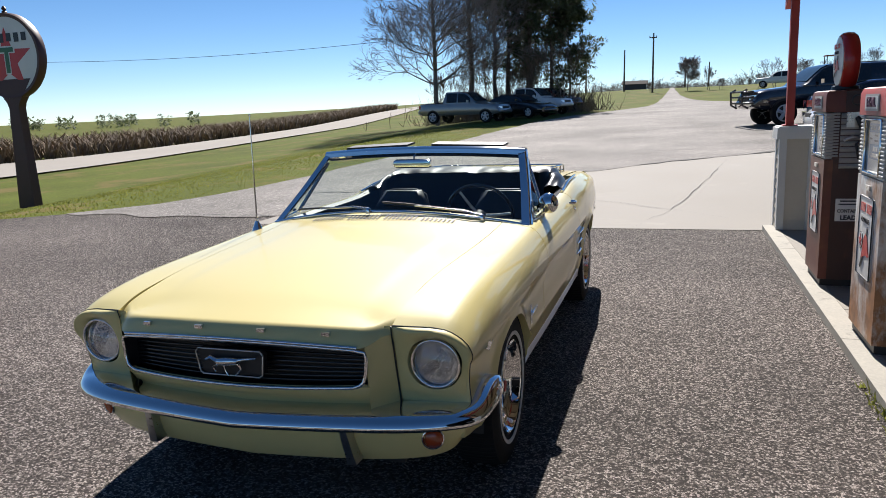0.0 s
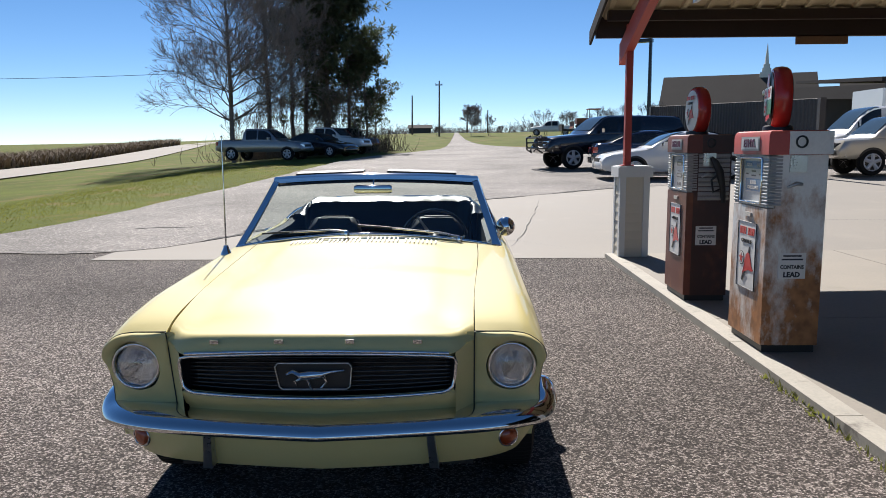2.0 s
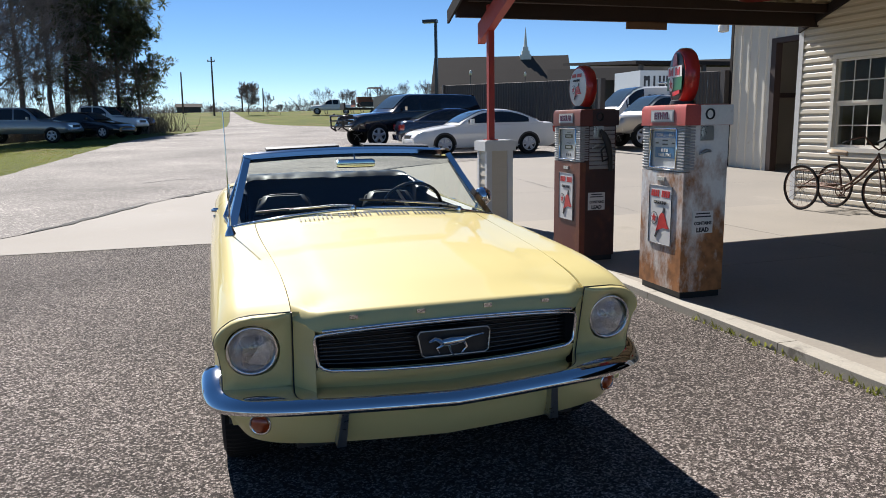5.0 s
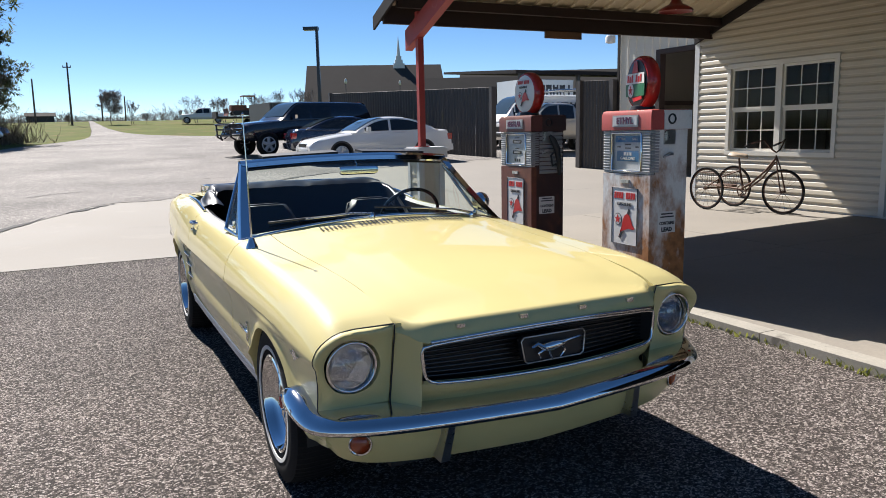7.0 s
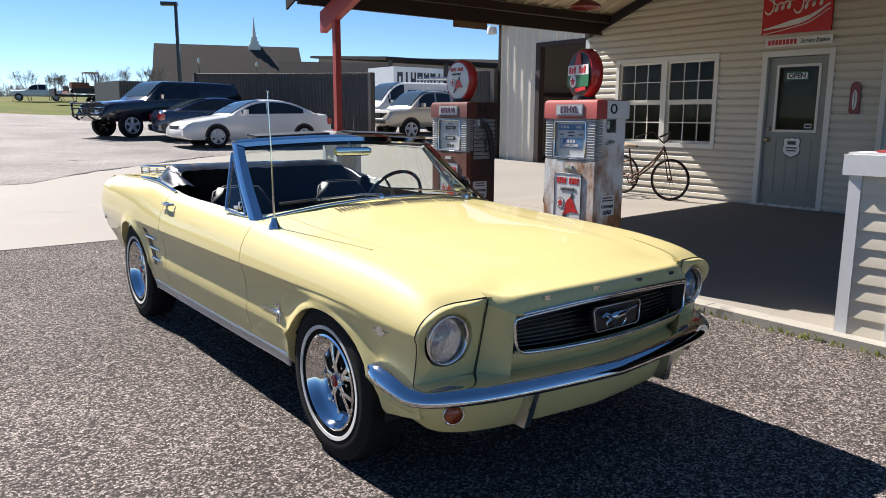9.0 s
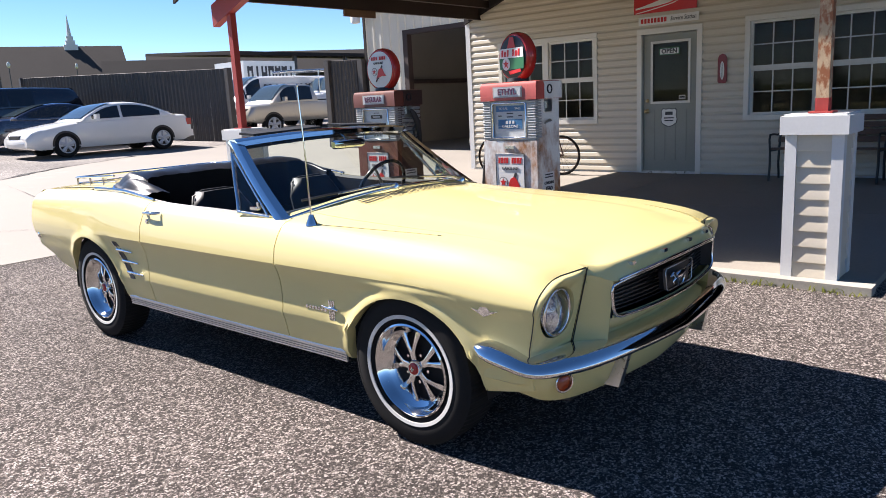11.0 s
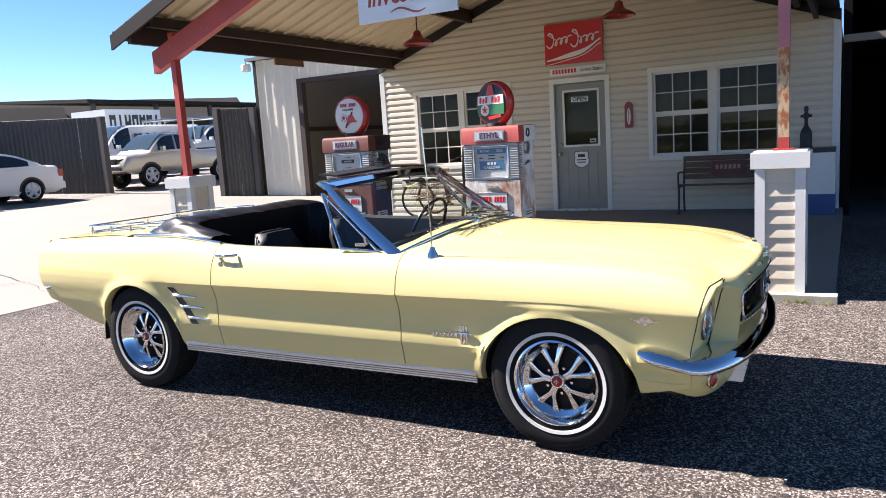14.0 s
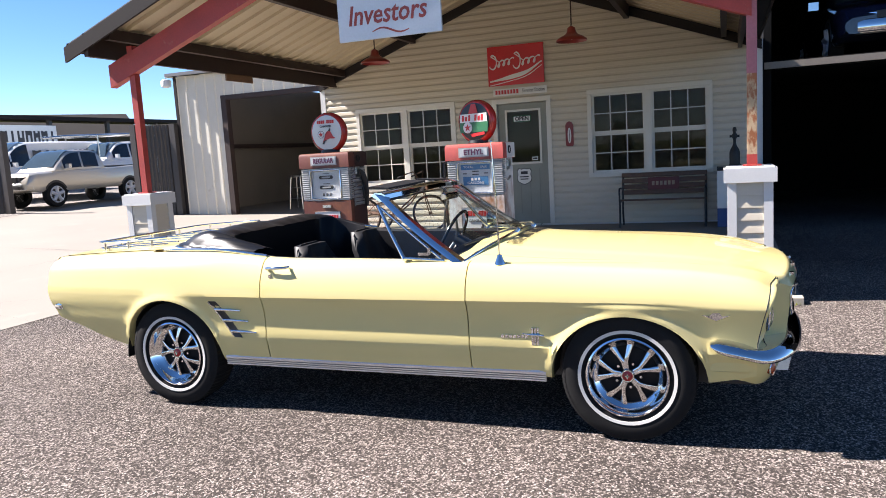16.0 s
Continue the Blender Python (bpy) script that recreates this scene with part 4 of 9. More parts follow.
bp = [(0.0, -0.047), (0.024, -0.049), (0.040, -0.041), (0.046, -0.028), (0.043, -0.014), (0.036, 0.000), (0.024, 0.018), (0.008, 0.036), (-0.010, 0.046), (-0.022, 0.046), (-0.022, 0.0)]
bp = [(o * 0.75, h * 0.64) for o, h in bp]
fp = [(-0.125, 0.026), (-0.045, 0.032), (-0.012, 0.027), (0.008, 0.019), (0.022, 0.006), (0.032, -0.010), (0.034, -0.020), (0.028, -0.029), (0.0, -0.033), (-0.03, -0.028), (-0.03, 0.0), (-0.125, 0.014)]
blade_z = curve([(0, 0.452), (0.25, 0.463), (0.5, 0.464), (0.68, 0.463), (0.82, 0.488), (1, 0.515)])
bumper = sweep_plan("front_bumper", fp, M["chrome"], 0.0, 0.0, lambda t: (blade_z(t), 1.0 if t < 0.88 else 0.25 + 0.75 * math.sqrt(max(0, 1 - ((t - 0.88) / 0.12) ** 2))), "curved chrome front bumper")
# painted shield between the grille, the lamps and the bumper
face_y = curve([(0, -0.782), (0.3, -0.766), (0.47, -0.742), (0.50, -0.736)])
pan = bmesh.new()
rows = []
for x in span(-0.497, 0.497, 49):
    f = face_y(abs(x))
    zt = g_bot(x) + 0.004
    rows.append([(x, f + 0.008, zt), (x, f, zt - 0.010), (x, f + 0.012, zt - 0.030), (x, f + 0.035, 0.522), (x, f + 0.060, 0.506), (x, f + 0.080, 0.470), (x, f + 0.085, 0.42)])
loft(pan, rows, closed=False)
part("nose_panel", pan, M["yellow"], car, angle=50)
val = bmesh.new()
rows = []
for i, (x, y, nx, ny) in enumerate(plan_line(0.055, 0.0)):
    t = abs(2 * i / 48 - 1)
    zb = 0.262 + 0.040 * t + 0.028 * smooth((t - 0.35) / 0.6)
    rows.append([(x, y, 0.45), (x, y, 0.43), (x + nx * 0.004, y + ny * 0.004, 0.38), (x - nx * 0.02, y - ny * 0.02, zb + 0.04), (x - nx * 0.045, y - ny * 0.045, zb + 0.004), (x - nx * 0.07, y - ny * 0.07, zb)])
loft(val, rows, closed=False)
part("front_valance", val, M["yellow"], car, angle=40)
for s in (-1, 1):
    bm = bmesh.new()
    prism(bm, [(s * 0.40 - 0.013, -0.778, 0.440), (s * 0.40 + 0.013, -0.778, 0.440), (s * 0.415 + 0.017, -0.741, 0.285), (s * 0.415 - 0.017, -0.741, 0.285)], (0, 0.065, 0))
    part("bumper_guard", bm, M["steel"], car, "worn chrome bumper guard", bevel=0.006)
    tl = part("turn_lamp", lathe(bmesh.new(), [(0.034, 0.02), (0.034, 0.0), (0.029, -0.010), (0.013, -0.016), (0, -0.017)], (s * 0.690, -0.652, 0.374), (-s * 0.35, 0.94, 0.05), 20), M["amber"], car, "amber turn lamp", angle=60)
    bm = bmesh.new()
    u, v = frame_of((-s * 0.35, 0.94, 0.05))
    tube(bm, [tuple(p) for p in ring((s * 0.690, -0.656, 0.374), u, v, 0.0365, 24)], 0.005, 6, True)
    part("rim", bm, M["chrome"], tl, "chrome rim", angle=60)

# underbody and wheel wells
bm = bmesh.new()
box(bm, -0.56, 0.56, -0.6, 3.25, 0.24, 0.50)
box(bm, -0.72, 0.72, 0.42, 2.33, 0.265, 0.30)
box(bm, -0.70, 0.70, -0.50, -0.40, 0.36, 0.60)
box(bm, -0.48, 0.48, -0.60, -0.50, 0.36, 0.60)
part("underbody", bm, M["black"], car, angle=0)
for yc, a, b in ARCH:
    for s in (-1, 1):
        bm = bmesh.new()
        loft(bm, [[(s * x, yc - (a + 0.01) * math.cos(t), 0.28 + (b + 0.03) * math.sin(t)) for t in span(0, math.pi, 18)] for x in (0.55, 0.80)], closed=False)
        part("wheel_well", bm, M["black"], car, angle=60, clean=False)

# boot lid, tail
bm = bmesh.new()
sheet(bm, lambda x, y: tuple(warp(Vector((x, y, top_z(x, y) + 0.004)))), span(-0.635, 0.635, 21), span(2.80, 3.66, 12))
part("boot_lid", bm, M["yellow"], car, angle=40)
bm = bmesh.new()
tail = []
for t in span(-1, 1, 25):
    col = []
    for k, z in enumerate((0.93, 0.91, 0.88, 0.84, 0.79, 0.74, 0.68, 0.62, 0.57, 0.53)):
        w = side_x(3.66, min(z, 0.905)) - 0.002
        x = t * w
        p = warp(Vector((x, 3.66, min(z, top_z(x, 3.66)))))
        col.append((p.x, p.y + (0.02, 0.035, 0.03, 0.02, 0.01, 0.0, 0.0, 0.0, 0.0, 0.0)[k] * (1 - abs(t) ** 6), p.z))
    tail.append(col)
loft(bm, tail, closed=False)
part("tail_panel", bm, M["yellow"], car, angle=40)
bm = bmesh.new()
rb = [(0.770, 3.64), (0.765, 3.70), (0.735, 3.745), (0.60, 3.775), (0.4, 3.79), (0.2, 3.796), (0, 3.798)]
rb = rb + [(-x, y) for x, y in rb[-2::-1]]
fxs, fys = curve([(i, p[0]) for i, p in enumerate(rb)]), curve([(i, p[1]) for i, p in enumerate(rb)])
rings = []
for i in span(0.0, len(rb) - 1.0, 48):
    x, y = fxs(i), fys(i)
    j, k = min(i + 0.1, len(rb) - 1), max(i - 0.1, 0)
    dx, dy = fxs(j) - fxs(k), fys(j) - fys(k)
    l = math.hypot(dx, dy)
    nx, ny = dy / l, -dx / l
    if ny < 0 and abs(x) < 0.5 or nx * x < 0:
        nx, ny = -nx, -ny
    end = min(1.0, 0.35 + min(i, len(rb) - 1 - i) / 0.9)
    rings.append([(x + nx * o * end, y + ny * o * end, 0.63 + h * 1.65 * end) for o, h in bp])
loft(bm, rings)
part("rear_bumper", bm, M["chrome"], car, "chrome rear bumper", angle=50)

# wheels
def wheel(x, y, s):
    w = part("wheel", lathe(bmesh.new(), [(0.200, -0.075), (0.235, -0.094), (0.285, -0.096), (0.312, -0.082), (0.324, -0.058), (0.3265, 0.0), (0.324, 0.058), (0.312, 0.082), (0.285, 0.096), (0.235, 0.094), (0.200, 0.075)], (0, 0, 0), (1, 0, 0), 56, True), M["rubber"], car, "black tyre with narrow white band on styled chrome wheel", angle=30, at=pose(x, y, 0.3265, 0, 0, 0 if s > 0 else 180))
    bm = bmesh.new()
    rings = []
    for i in range(144):
        a = 2 * math.pi * i / 144
        rot = Matrix.Rotation(a, 3, "X")
        r = 0.3275 if i % 2 else 0.3235
        rings.append([rot @ Vector((x, 0, r - d)) for x, d in ((-0.088, 0.02), (-0.082, 0.006), (-0.05, 0.0), (0.05, 0.0), (0.082, 0.006), (0.088, 0.02))])
    loft(bm, rings + [rings[0]], False)
    part("tread", bm, M["rubber"], w, angle=20)
    part("white_band", lathe(bmesh.new(), [(0.222, 0.0915), (0.222, 0.0955), (0.238, 0.0970), (0.238, 0.0915)], (0, 0, 0), (1, 0, 0), 56, True), M["whitewall"], w, "white band", angle=60)
    part("rim", lathe(bmesh.new(), [(0.14, -0.07), (0.190, -0.075), (0.200, 0.078), (0.200, 0.090), (0.192, 0.094), (0.186, 0.088), (0.178, 0.062), (0.164, 0.044), (0.150, 0.034), (0.140, 0.022), (0.140, 0.0)], (0, 0, 0), (1, 0, 0), 56, True), M["chrome"], w, "polished chrome rim", angle=40)
    part("wheel_disc", lathe(bmesh.new(), [(0.146, 0.006), (0.146, 0.012), (0.06, 0.022), (0.0, 0.022)], (0, 0, 0), (1, 0, 0), 40), M["wheel_black"], w, angle=40)
    for i in range(5):
        bm = bmesh.new()
        r = Matrix.Rotation(2 * math.pi * i / 5 + 0.2, 4, "X")
        # a spoke that splits in two towards the rim
        for q in (-1, 1):
            ctr = [(0.052, q * 0.004, 0.022), (0.055, q * 0.006, 0.068), (0.050, q * 0.020, 0.098), (0.038, q * 0.046, 0.150)]
            rr = []
            for (h, o, rad), wd in zip(ctr, (0.009, 0.010, 0.0105, 0.017)):
                rr.append([r @ Vector((h - 0.018, o - wd, rad)), r @ Vector((h - 0.004, o - wd, rad)), r @ Vector((h, o, rad)), r @ Vector((h - 0.004, o + wd, rad)), r @ Vector((h - 0.018, o + wd, rad))])
            loft(bm, rr)
        part("spoke", bm, M["chrome"], w, angle=50)
        bm = bmesh.new()
        r2 = Matrix.Rotation(2 * math.pi * (i + 0.5) / 5 + 0.2, 4, "X")
        p = r2 @ Vector((0.03, 0, 0.062))
        cyl(bm, p - Vector((0.012, 0, 0)), p + Vector((0.012, 0, 0)), 0.009, 0.007, 6)
        part("lug_nut", bm, M["chrome"], w)
    hub = part("hub_ring", lathe(bmesh.new(), [(0.037, 0.03), (0.035, 0.058), (0.031, 0.064), (0.025, 0.063), (0.025, 0.03)], (0, 0, 0), (1, 0, 0), 30, True), M["chrome"], w, angle=50)
    part("centre_cap", lathe(bmesh.new(), [(0.026, 0.05), (0.0245, 0.066), (0.015, 0.070), (0, 0.071)], (0, 0, 0), (1, 0, 0), 30), M["cap_red"], w, "red centre cap", angle=50)
    bm = bmesh.new()
    box(bm, 0.069, 0.073, -0.003, 0.003, -0.011, 0.011)
    box(bm, 0.069, 0.073, -0.010, 0.010, -0.002, 0.003)
    part("cap_mark", bm, M["chrome"], w, angle=0)


for y in AXLE:
    for s in (-1, 1):
        wheel(s * 0.735, y, s)

# windscreen: foot, head and side posts
def ws(x_t, h):
    """A point of the windscreen frame: x_t from -1 to 1 across, h from 0 at the foot to 1 at the head."""
    xb, xt = 0.748, 0.632
    x = x_t * (xb + (xt - xb) * h)
    bow = 1 - x_t * x_t
    y = (0.855 - 0.115 * bow) * (1 - h) + (1.33 - 0.09 * bow) * h
    z = (0.885 + 0.085 * bow) * (1 - h) + (1.238 + 0.026 * bow) * h
    y += 0.02 * math.sin(math.pi * h)
    return Vector((x, y, z))


bm = bmesh.new()
sheet(bm, lambda a, b: ws(a, b), span(-0.97, 0.97, 20), span(0.02, 0.97, 8))
pane = part("windscreen", bm, M["glass"], car, "clear curved windscreen", angle=60)
pane.visible_shadow = False
for s in (-1, 1):
    bm = bmesh.new()
    rings = []
    for h in span(-0.03, 1.02, 10):
        p, q = ws(s, h), ws(s * 0.95, h)
        back = Vector((s * 0.012, 0.052 - 0.01 * h, 0.012))
        rings.append([q + Vector((0, -0.006, 0)), p + Vector((s * 0.006, -0.012, 0.004)), p + Vector((s * 0.016, 0.012, 0.0)), p + back, p + back + Vector((-s * 0.035, 0.0, -0.004)), q + Vector((0, 0.02, 0))])
    loft(bm, rings)
    part("windscreen_post", bm, M["chrome"], car, "bright chrome windscreen post", angle=40)
bm = bmesh.new()
loft(bm, [[ws(t, 1.0) + Vector((0, -0.016, -0.012)), ws(t, 1.0) + Vector((0, -0.012, 0.012)), ws(t, 1.0) + Vector((0, 0.01, 0.026)), ws(t, 1.0) + Vector((0, 0.05, 0.026)), ws(t, 1.0) + Vector((0, 0.075, 0.010)), ws(t, 0.97) + Vector((0, 0.03, -0.016))] for t in span(-1.01, 1.01, 25)])
part("windscreen_header", bm, M["chrome"], car, "chrome header bar of the windscreen", angle=40)
bm = bmesh.new()
loft(bm, [[ws(t, 0.955) + Vector((0, 0.004, 0.01)), ws(t, 1.0) + Vector((0, 0.0, -0.012)), ws(t, 1.0) + Vector((0, 0.055, -0.004)), ws(t, 0.955) + Vector((0, 0.045, -0.02))] for t in span(-0.97, 0.97, 17)])
part("header_lining", bm, M["vinyl"], car, angle=40)
bm = bmesh.new()
tube(bm, [ws(t, -0.005) + Vector((0, -0.012, 0.004)) for t in span(-1, 1, 25)], 0.009, 8)
part("windscreen_seal", bm, M["chrome"], car, "chrome windscreen foot trim", angle=60)
# sun visors folded up over the header
for s in (-1, 1):
    bm = bmesh.new()
    a, b = ws(s * 0.12, 1), ws(s * 0.80, 1)
    loft(bm, [[p + Vector((0, 0.06, 0.026)), p + Vector((0, 0.06, 0.037)), p + Vector((0, 0.19, 0.046)), p + Vector((0, 0.19, 0.034))] for p in (a, a.lerp(b, 0.5), b)])
    part("sun_visor", bm, M["vinyl"], car, "black sun visor", bevel=0.004)
# quarter lights
for s in (-1, 1):
    foot, tip, rear = ws(s, 0.03) + Vector((s * 0.005, 0.07, 0.0)), ws(s, 0.90) + Vector((0, 0.075, -0.01)), Vector((s * 0.772, 1.165, 0.905))
    bm = bmesh.new()
    tube(bm, [rear, rear.lerp(tip, 0.5) + Vector((0, 0.004, 0)), tip], 0.011, 8)
    q = part("quarter_light", bm, M["chrome"], car, "chrome-framed triangular quarter light", angle=60)
    bm = bmesh.new()
    tube(bm, [foot, rear + Vector((0, 0, 0.008))], 0.009, 8)
    tube(bm, [foot + Vector((0, 0.02, 0.01)), foot.lerp(tip, 0.5) + Vector((0, 0.006, 0)), tip], 0.008, 8)
    part("frame", bm, M["chrome"], q, angle=60)
    bm = bmesh.new()
    bm.faces.new([bm.verts.new(p) for p in (foot, rear, tip)])
    g = part("pane", bm, M["glass"], q, angle=0)
    g.visible_shadow = False
    bm = bmesh.new()
    box(bm, min(s * 0.745, s * 0.76), max(s * 0.745, s * 0.76), 1.03, 1.09, 0.925, 0.94)
    box(bm, min(s * 0.745, s * 0.757), max(s * 0.745, s * 0.757), 1.02, 1.035, 0.93, 0.965)
    part("catch", bm, M["chrome"], q, bevel=0.003)
# wipers
for x0, x1 in ((-0.10, -0.62), (0.52, -0.05)):
    bm = bmesh.new()
    a = ws(x0 / 0.75, 0.0) + Vector((0, -0.03, 0.02))
    b = ws((x0 * 0.35 + x1 * 0.65) / 0.75, 0.07) + Vector((0, -0.02, 0.012))
    tube(bm, [a, a.lerp(b, 0.3) + Vector((0, -0.004, 0.012)), b], [0.008, 0.006, 0.004], 6)
    w = part("wiper", bm, M["steel"], car, "bright wiper arm", angle=60)
    bm = bmesh.new()
    tube(bm, [ws(t / 0.75, 0.055 + 0.025 * k) + Vector((0, -0.016, 0.006)) for k, t in enumerate(span(x0 * 0.75 + x1 * 0.25, x1, 4))], 0.006, 6)
    part("blade", bm, M["black"], w, "black wiper blade", angle=60)
    part("pivot", lathe(bmesh.new(), [(0.016, 0), (0.014, 0.02), (0.008, 0.028), (0, 0.029)], a - Vector((0, 0, 0.022)), (0, -0.2, 1), 12), M["chrome"], w, angle=50)
# inside mirror
bm = bmesh.new()
tube(bm, [ws(0, 0.97) + Vector((0, 0.02, 0)), (0, 1.20, 1.235), (0, 1.19, 1.205)], 0.005, 6)
rv = part("inside_mirror", bm, M["chrome"], car, "chrome-backed inside mirror", angle=60)
bm = bmesh.new()
loft(bm, [[(x, 1.17 + o, 1.195 + z * k) for o, z in ((0, -0.026), (-0.014, -0.02), (-0.02, 0), (-0.014, 0.02), (0, 0.026), (0.014, 0.024), (0.014, -0.024))] for x, k in ((-0.115, 0.7), (-0.10, 1), (0.10, 1), (0.115, 0.7))])
part("shell", bm, M["chrome"], rv, angle=50)
# door mirror, driver's side
bm = bmesh.new()
tube(bm, [(0.765, 1.17, 0.895), (0.775, 1.165, 0.93), (0.785, 1.165, 0.955)], [0.014, 0.010, 0.008], 10)
dm = part("door_mirror", bm, M["chrome"], car, "round chrome door mirror", angle=60)
part("bowl", lathe(bmesh.new(), [(0.0, -0.05), (0.03, -0.045), (0.052, -0.02), (0.058, 0.005), (0.055, 0.008), (0, 0.008)], (0.80, 1.155, 0.965), (0.2, 1, 0), 24), M["chrome"], dm, angle=50)
# mast
bm = bmesh.new()
lathe(bm, [(0.030, 0), (0.027, 0.012), (0.016, 0.035), (0.012, 0.05), (0, 0.051)], (-0.745, 0.638, 0.876), (0, 0, 1), 16)
mast = part("radio_mast", bm, M["chrome"], car, "thin chrome radio mast", angle=50)
bm = bmesh.new()
tube(bm, [(-0.745, 0.638, 0.92), (-0.745, 0.645, 1.25), (-0.747, 0.655, 1.50)], [0.0045, 0.0035, 0.0025], 6)
lathe(bm, [(0.002, 0), (0.006, 0.004), (0.006, 0.01), (0, 0.014)], (-0.747, 0.655, 1.50), (0, 0, 1), 8)
part("rod", bm, M["chrome"], mast, angle=60)

# flank trim
for s in (-1, 1):
    bm = bmesh.new()
    ys = span(0.405, 2.365, 20)
    prof = [(0.0, 0.278), (0.010, 0.276), (0.010, 0.283), (0.004, 0.286), (0.011, 0.289), (0.012, 0.295), (0.005, 0.298), (0.013, 0.301), (0.014, 0.307), (0.006, 0.310), (0.015, 0.313), (0.017, 0.326), (0.012, 0.336), (0.0, 0.340)]
    loft(bm, [[(s * (side_x(y, 0.31) - 0.006 + o), y, z) for o, z in prof] for y in ys])
    part("sill_trim", bm, M["sill"], car, "ribbed bright sill trim", angle=20)
    # three bars in a recess ahead of the rear arch
    bm = bmesh.new()
    loft(bm, [[(s * (side_x(2.3, z) + o), 2.375 - 0.75 * (0.665 - z) + dy, z) for dy, o in ((-0.006, 0.003), (0.048, 0.003), (0.048, -0.01), (-0.006, -0.01))] for z in span(0.455, 0.672, 7)])
    rec = part("side_scoop", bm, M["black"], car, "black slot with three chrome bars", angle=40)
    bm = bmesh.new()
    loft(bm, [[(s * (side_x(2.3, z) + o), 2.372 + 0.05 - 0.75 * (0.665 - z) + dy, z) for dy, o in ((0, 0.006), (0.012, 0.005), (0.012, -0.01), (0, -0.01))] for z in span(0.465, 0.665, 7)])
    part("edge_strip", bm, M["chrome"], rec, angle=40)
    for k in range(3):
        z = 0.49 + 0.065 * k
        y = 2.375 - 0.75 * (0.665 - z)
        bm = bmesh.new()
        tube(bm, [(s * (side_x(2.3, z) + 0.006), y + 0.045, z + 0.001), (s * (side_x(2.25, z) + 0.007), y - 0.04, z), (s * (side_x(2.2, z) + 0.003), y - 0.130, z - 0.004)], [0.011, 0.0095, 0.005], 8)
        part("bar", bm, M["chrome"], rec, angle=60)
    # handle and lock
    x = side_x(1.98, 0.865)
    bm = bmesh.new()
    tube(bm, [(s * (x - 0.005), 2.005, 0.862), (s * (x + 0.03), 2.0, 0.868), (s * (x + 0.034), 1.94, 0.870), (s * (x + 0.032), 1.88, 0.872), (s * (x + 0.002), 1.868, 0.872)], [0.014, 0.010, 0.009, 0.009, 0.008], 8)
    hd = part("door_handle", bm, M["chrome"], car, "chrome door handle", angle=60)
    bm = bmesh.new()
    cyl(bm, (s * (side_x(1.985, 0.825) - 0.004), 1.985, 0.822), (s * (side_x(1.985, 0.825) + 0.008), 1.985, 0.822), 0.013, 0.011, 14)
    part("lock", bm, M["chrome"], hd, angle=50)
    # wing emblem: bars with a running figure and a strip of small letters
    x = side_x(0.446, 0.52)
    bm = bmesh.new()
    for k in (-1, 0, 1):
        box(bm, min(s * x, s * (x + 0.006)), max(s * x, s * (x + 0.006)), 0.446 + k * 0.014 - 0.005, 0.446 + k * 0.014 + 0.005, 0.475, 0.565)
    em = part("wing_emblem", bm, M["chrome"], car, "chrome bars with a small figure", bevel=0.001)
    bm = bmesh.new()
    tube(bm, [(s * (x + 0.009), 0.40, 0.525), (s * (x + 0.010), 0.43, 0.53), (s * (x + 0.010), 0.46, 0.528), (s * (x + 0.008), 0.51, 0.534)], [0.005, 0.009, 0.008, 0.003], 6)
    part("figure", bm, M["chrome"], em, angle=60)
    for k in range(7):
        bm = bmesh.new()
        y = 0.485 + 0.021 * k
        xx = side_x(y, 0.515)
        box(bm, min(s * xx, s * (xx + 0.003)), max(s * xx, s * (xx + 0.003)), y, y + 0.015, 0.508, 0.524)
        part("letter_bar", bm, M["chrome"], em, angle=0)
    x = side_x(-0.41, 0.64)
    bm = bmesh.new()
    prism(bm, [(s * x, -0.475, 0.652), (s * x, -0.41, 0.624), (s * x, -0.345, 0.652), (s * x, -0.382, 0.646), (s * x, -0.398, 0.666), (s * x, -0.422, 0.666), (s * x, -0.438, 0.646)], (s * 0.010, 0, 0))
    part("engine_badge", bm, M["chrome"], car, "small chrome vee badge", angle=0)
    # belt trim by the folded top
    bm = bmesh.new()
    tube(bm, [(s * (half_w(y) - 0.125), y, shoulder(y) + 0.006 + 0.008 * smooth((y - 2.1) / 0.3)) for y in span(2.06, 2.82, 14)], 0.010, 8)
    part("belt_trim", bm, M["chrome"], car, "bright belt trim", angle=60)

# cabin
bm = bmesh.new()
box(bm, -0.70, 0.70, 0.72, 2.75, 0.285, 0.31)
box(bm, -0.70, 0.70, 2.72, 2.76, 0.31, 0.93)
box(bm, -0.12, 0.12, 0.9, 2.3, 0.31, 0.42)
part("cabin_floor", bm, M["carpet"], car, angle=0, bevel=0.02)
for s in (-1, 1):
    bm = bmesh.new()
    loft(bm, [[(s * (half_w(y) - 0.135), y, shoulder(y) - 0.004), (s * (half_w(y) - 0.150), y, shoulder(y) + 0.004), (s * (half_w(y) - 0.18), y, shoulder(y) - 0.012), (s * (half_w(y) - 0.185), y, 0.6), (s * (half_w(y) - 0.165), y, 0.5), (s * (half_w(y) - 0.17), y, 0.3), (s * (half_w(y) - 0.12), y, 0.3)] for y in span(0.82, 2.72, 20)])
    part("door_lining", bm, M["vinyl"], car, "black vinyl door lining", angle=40)
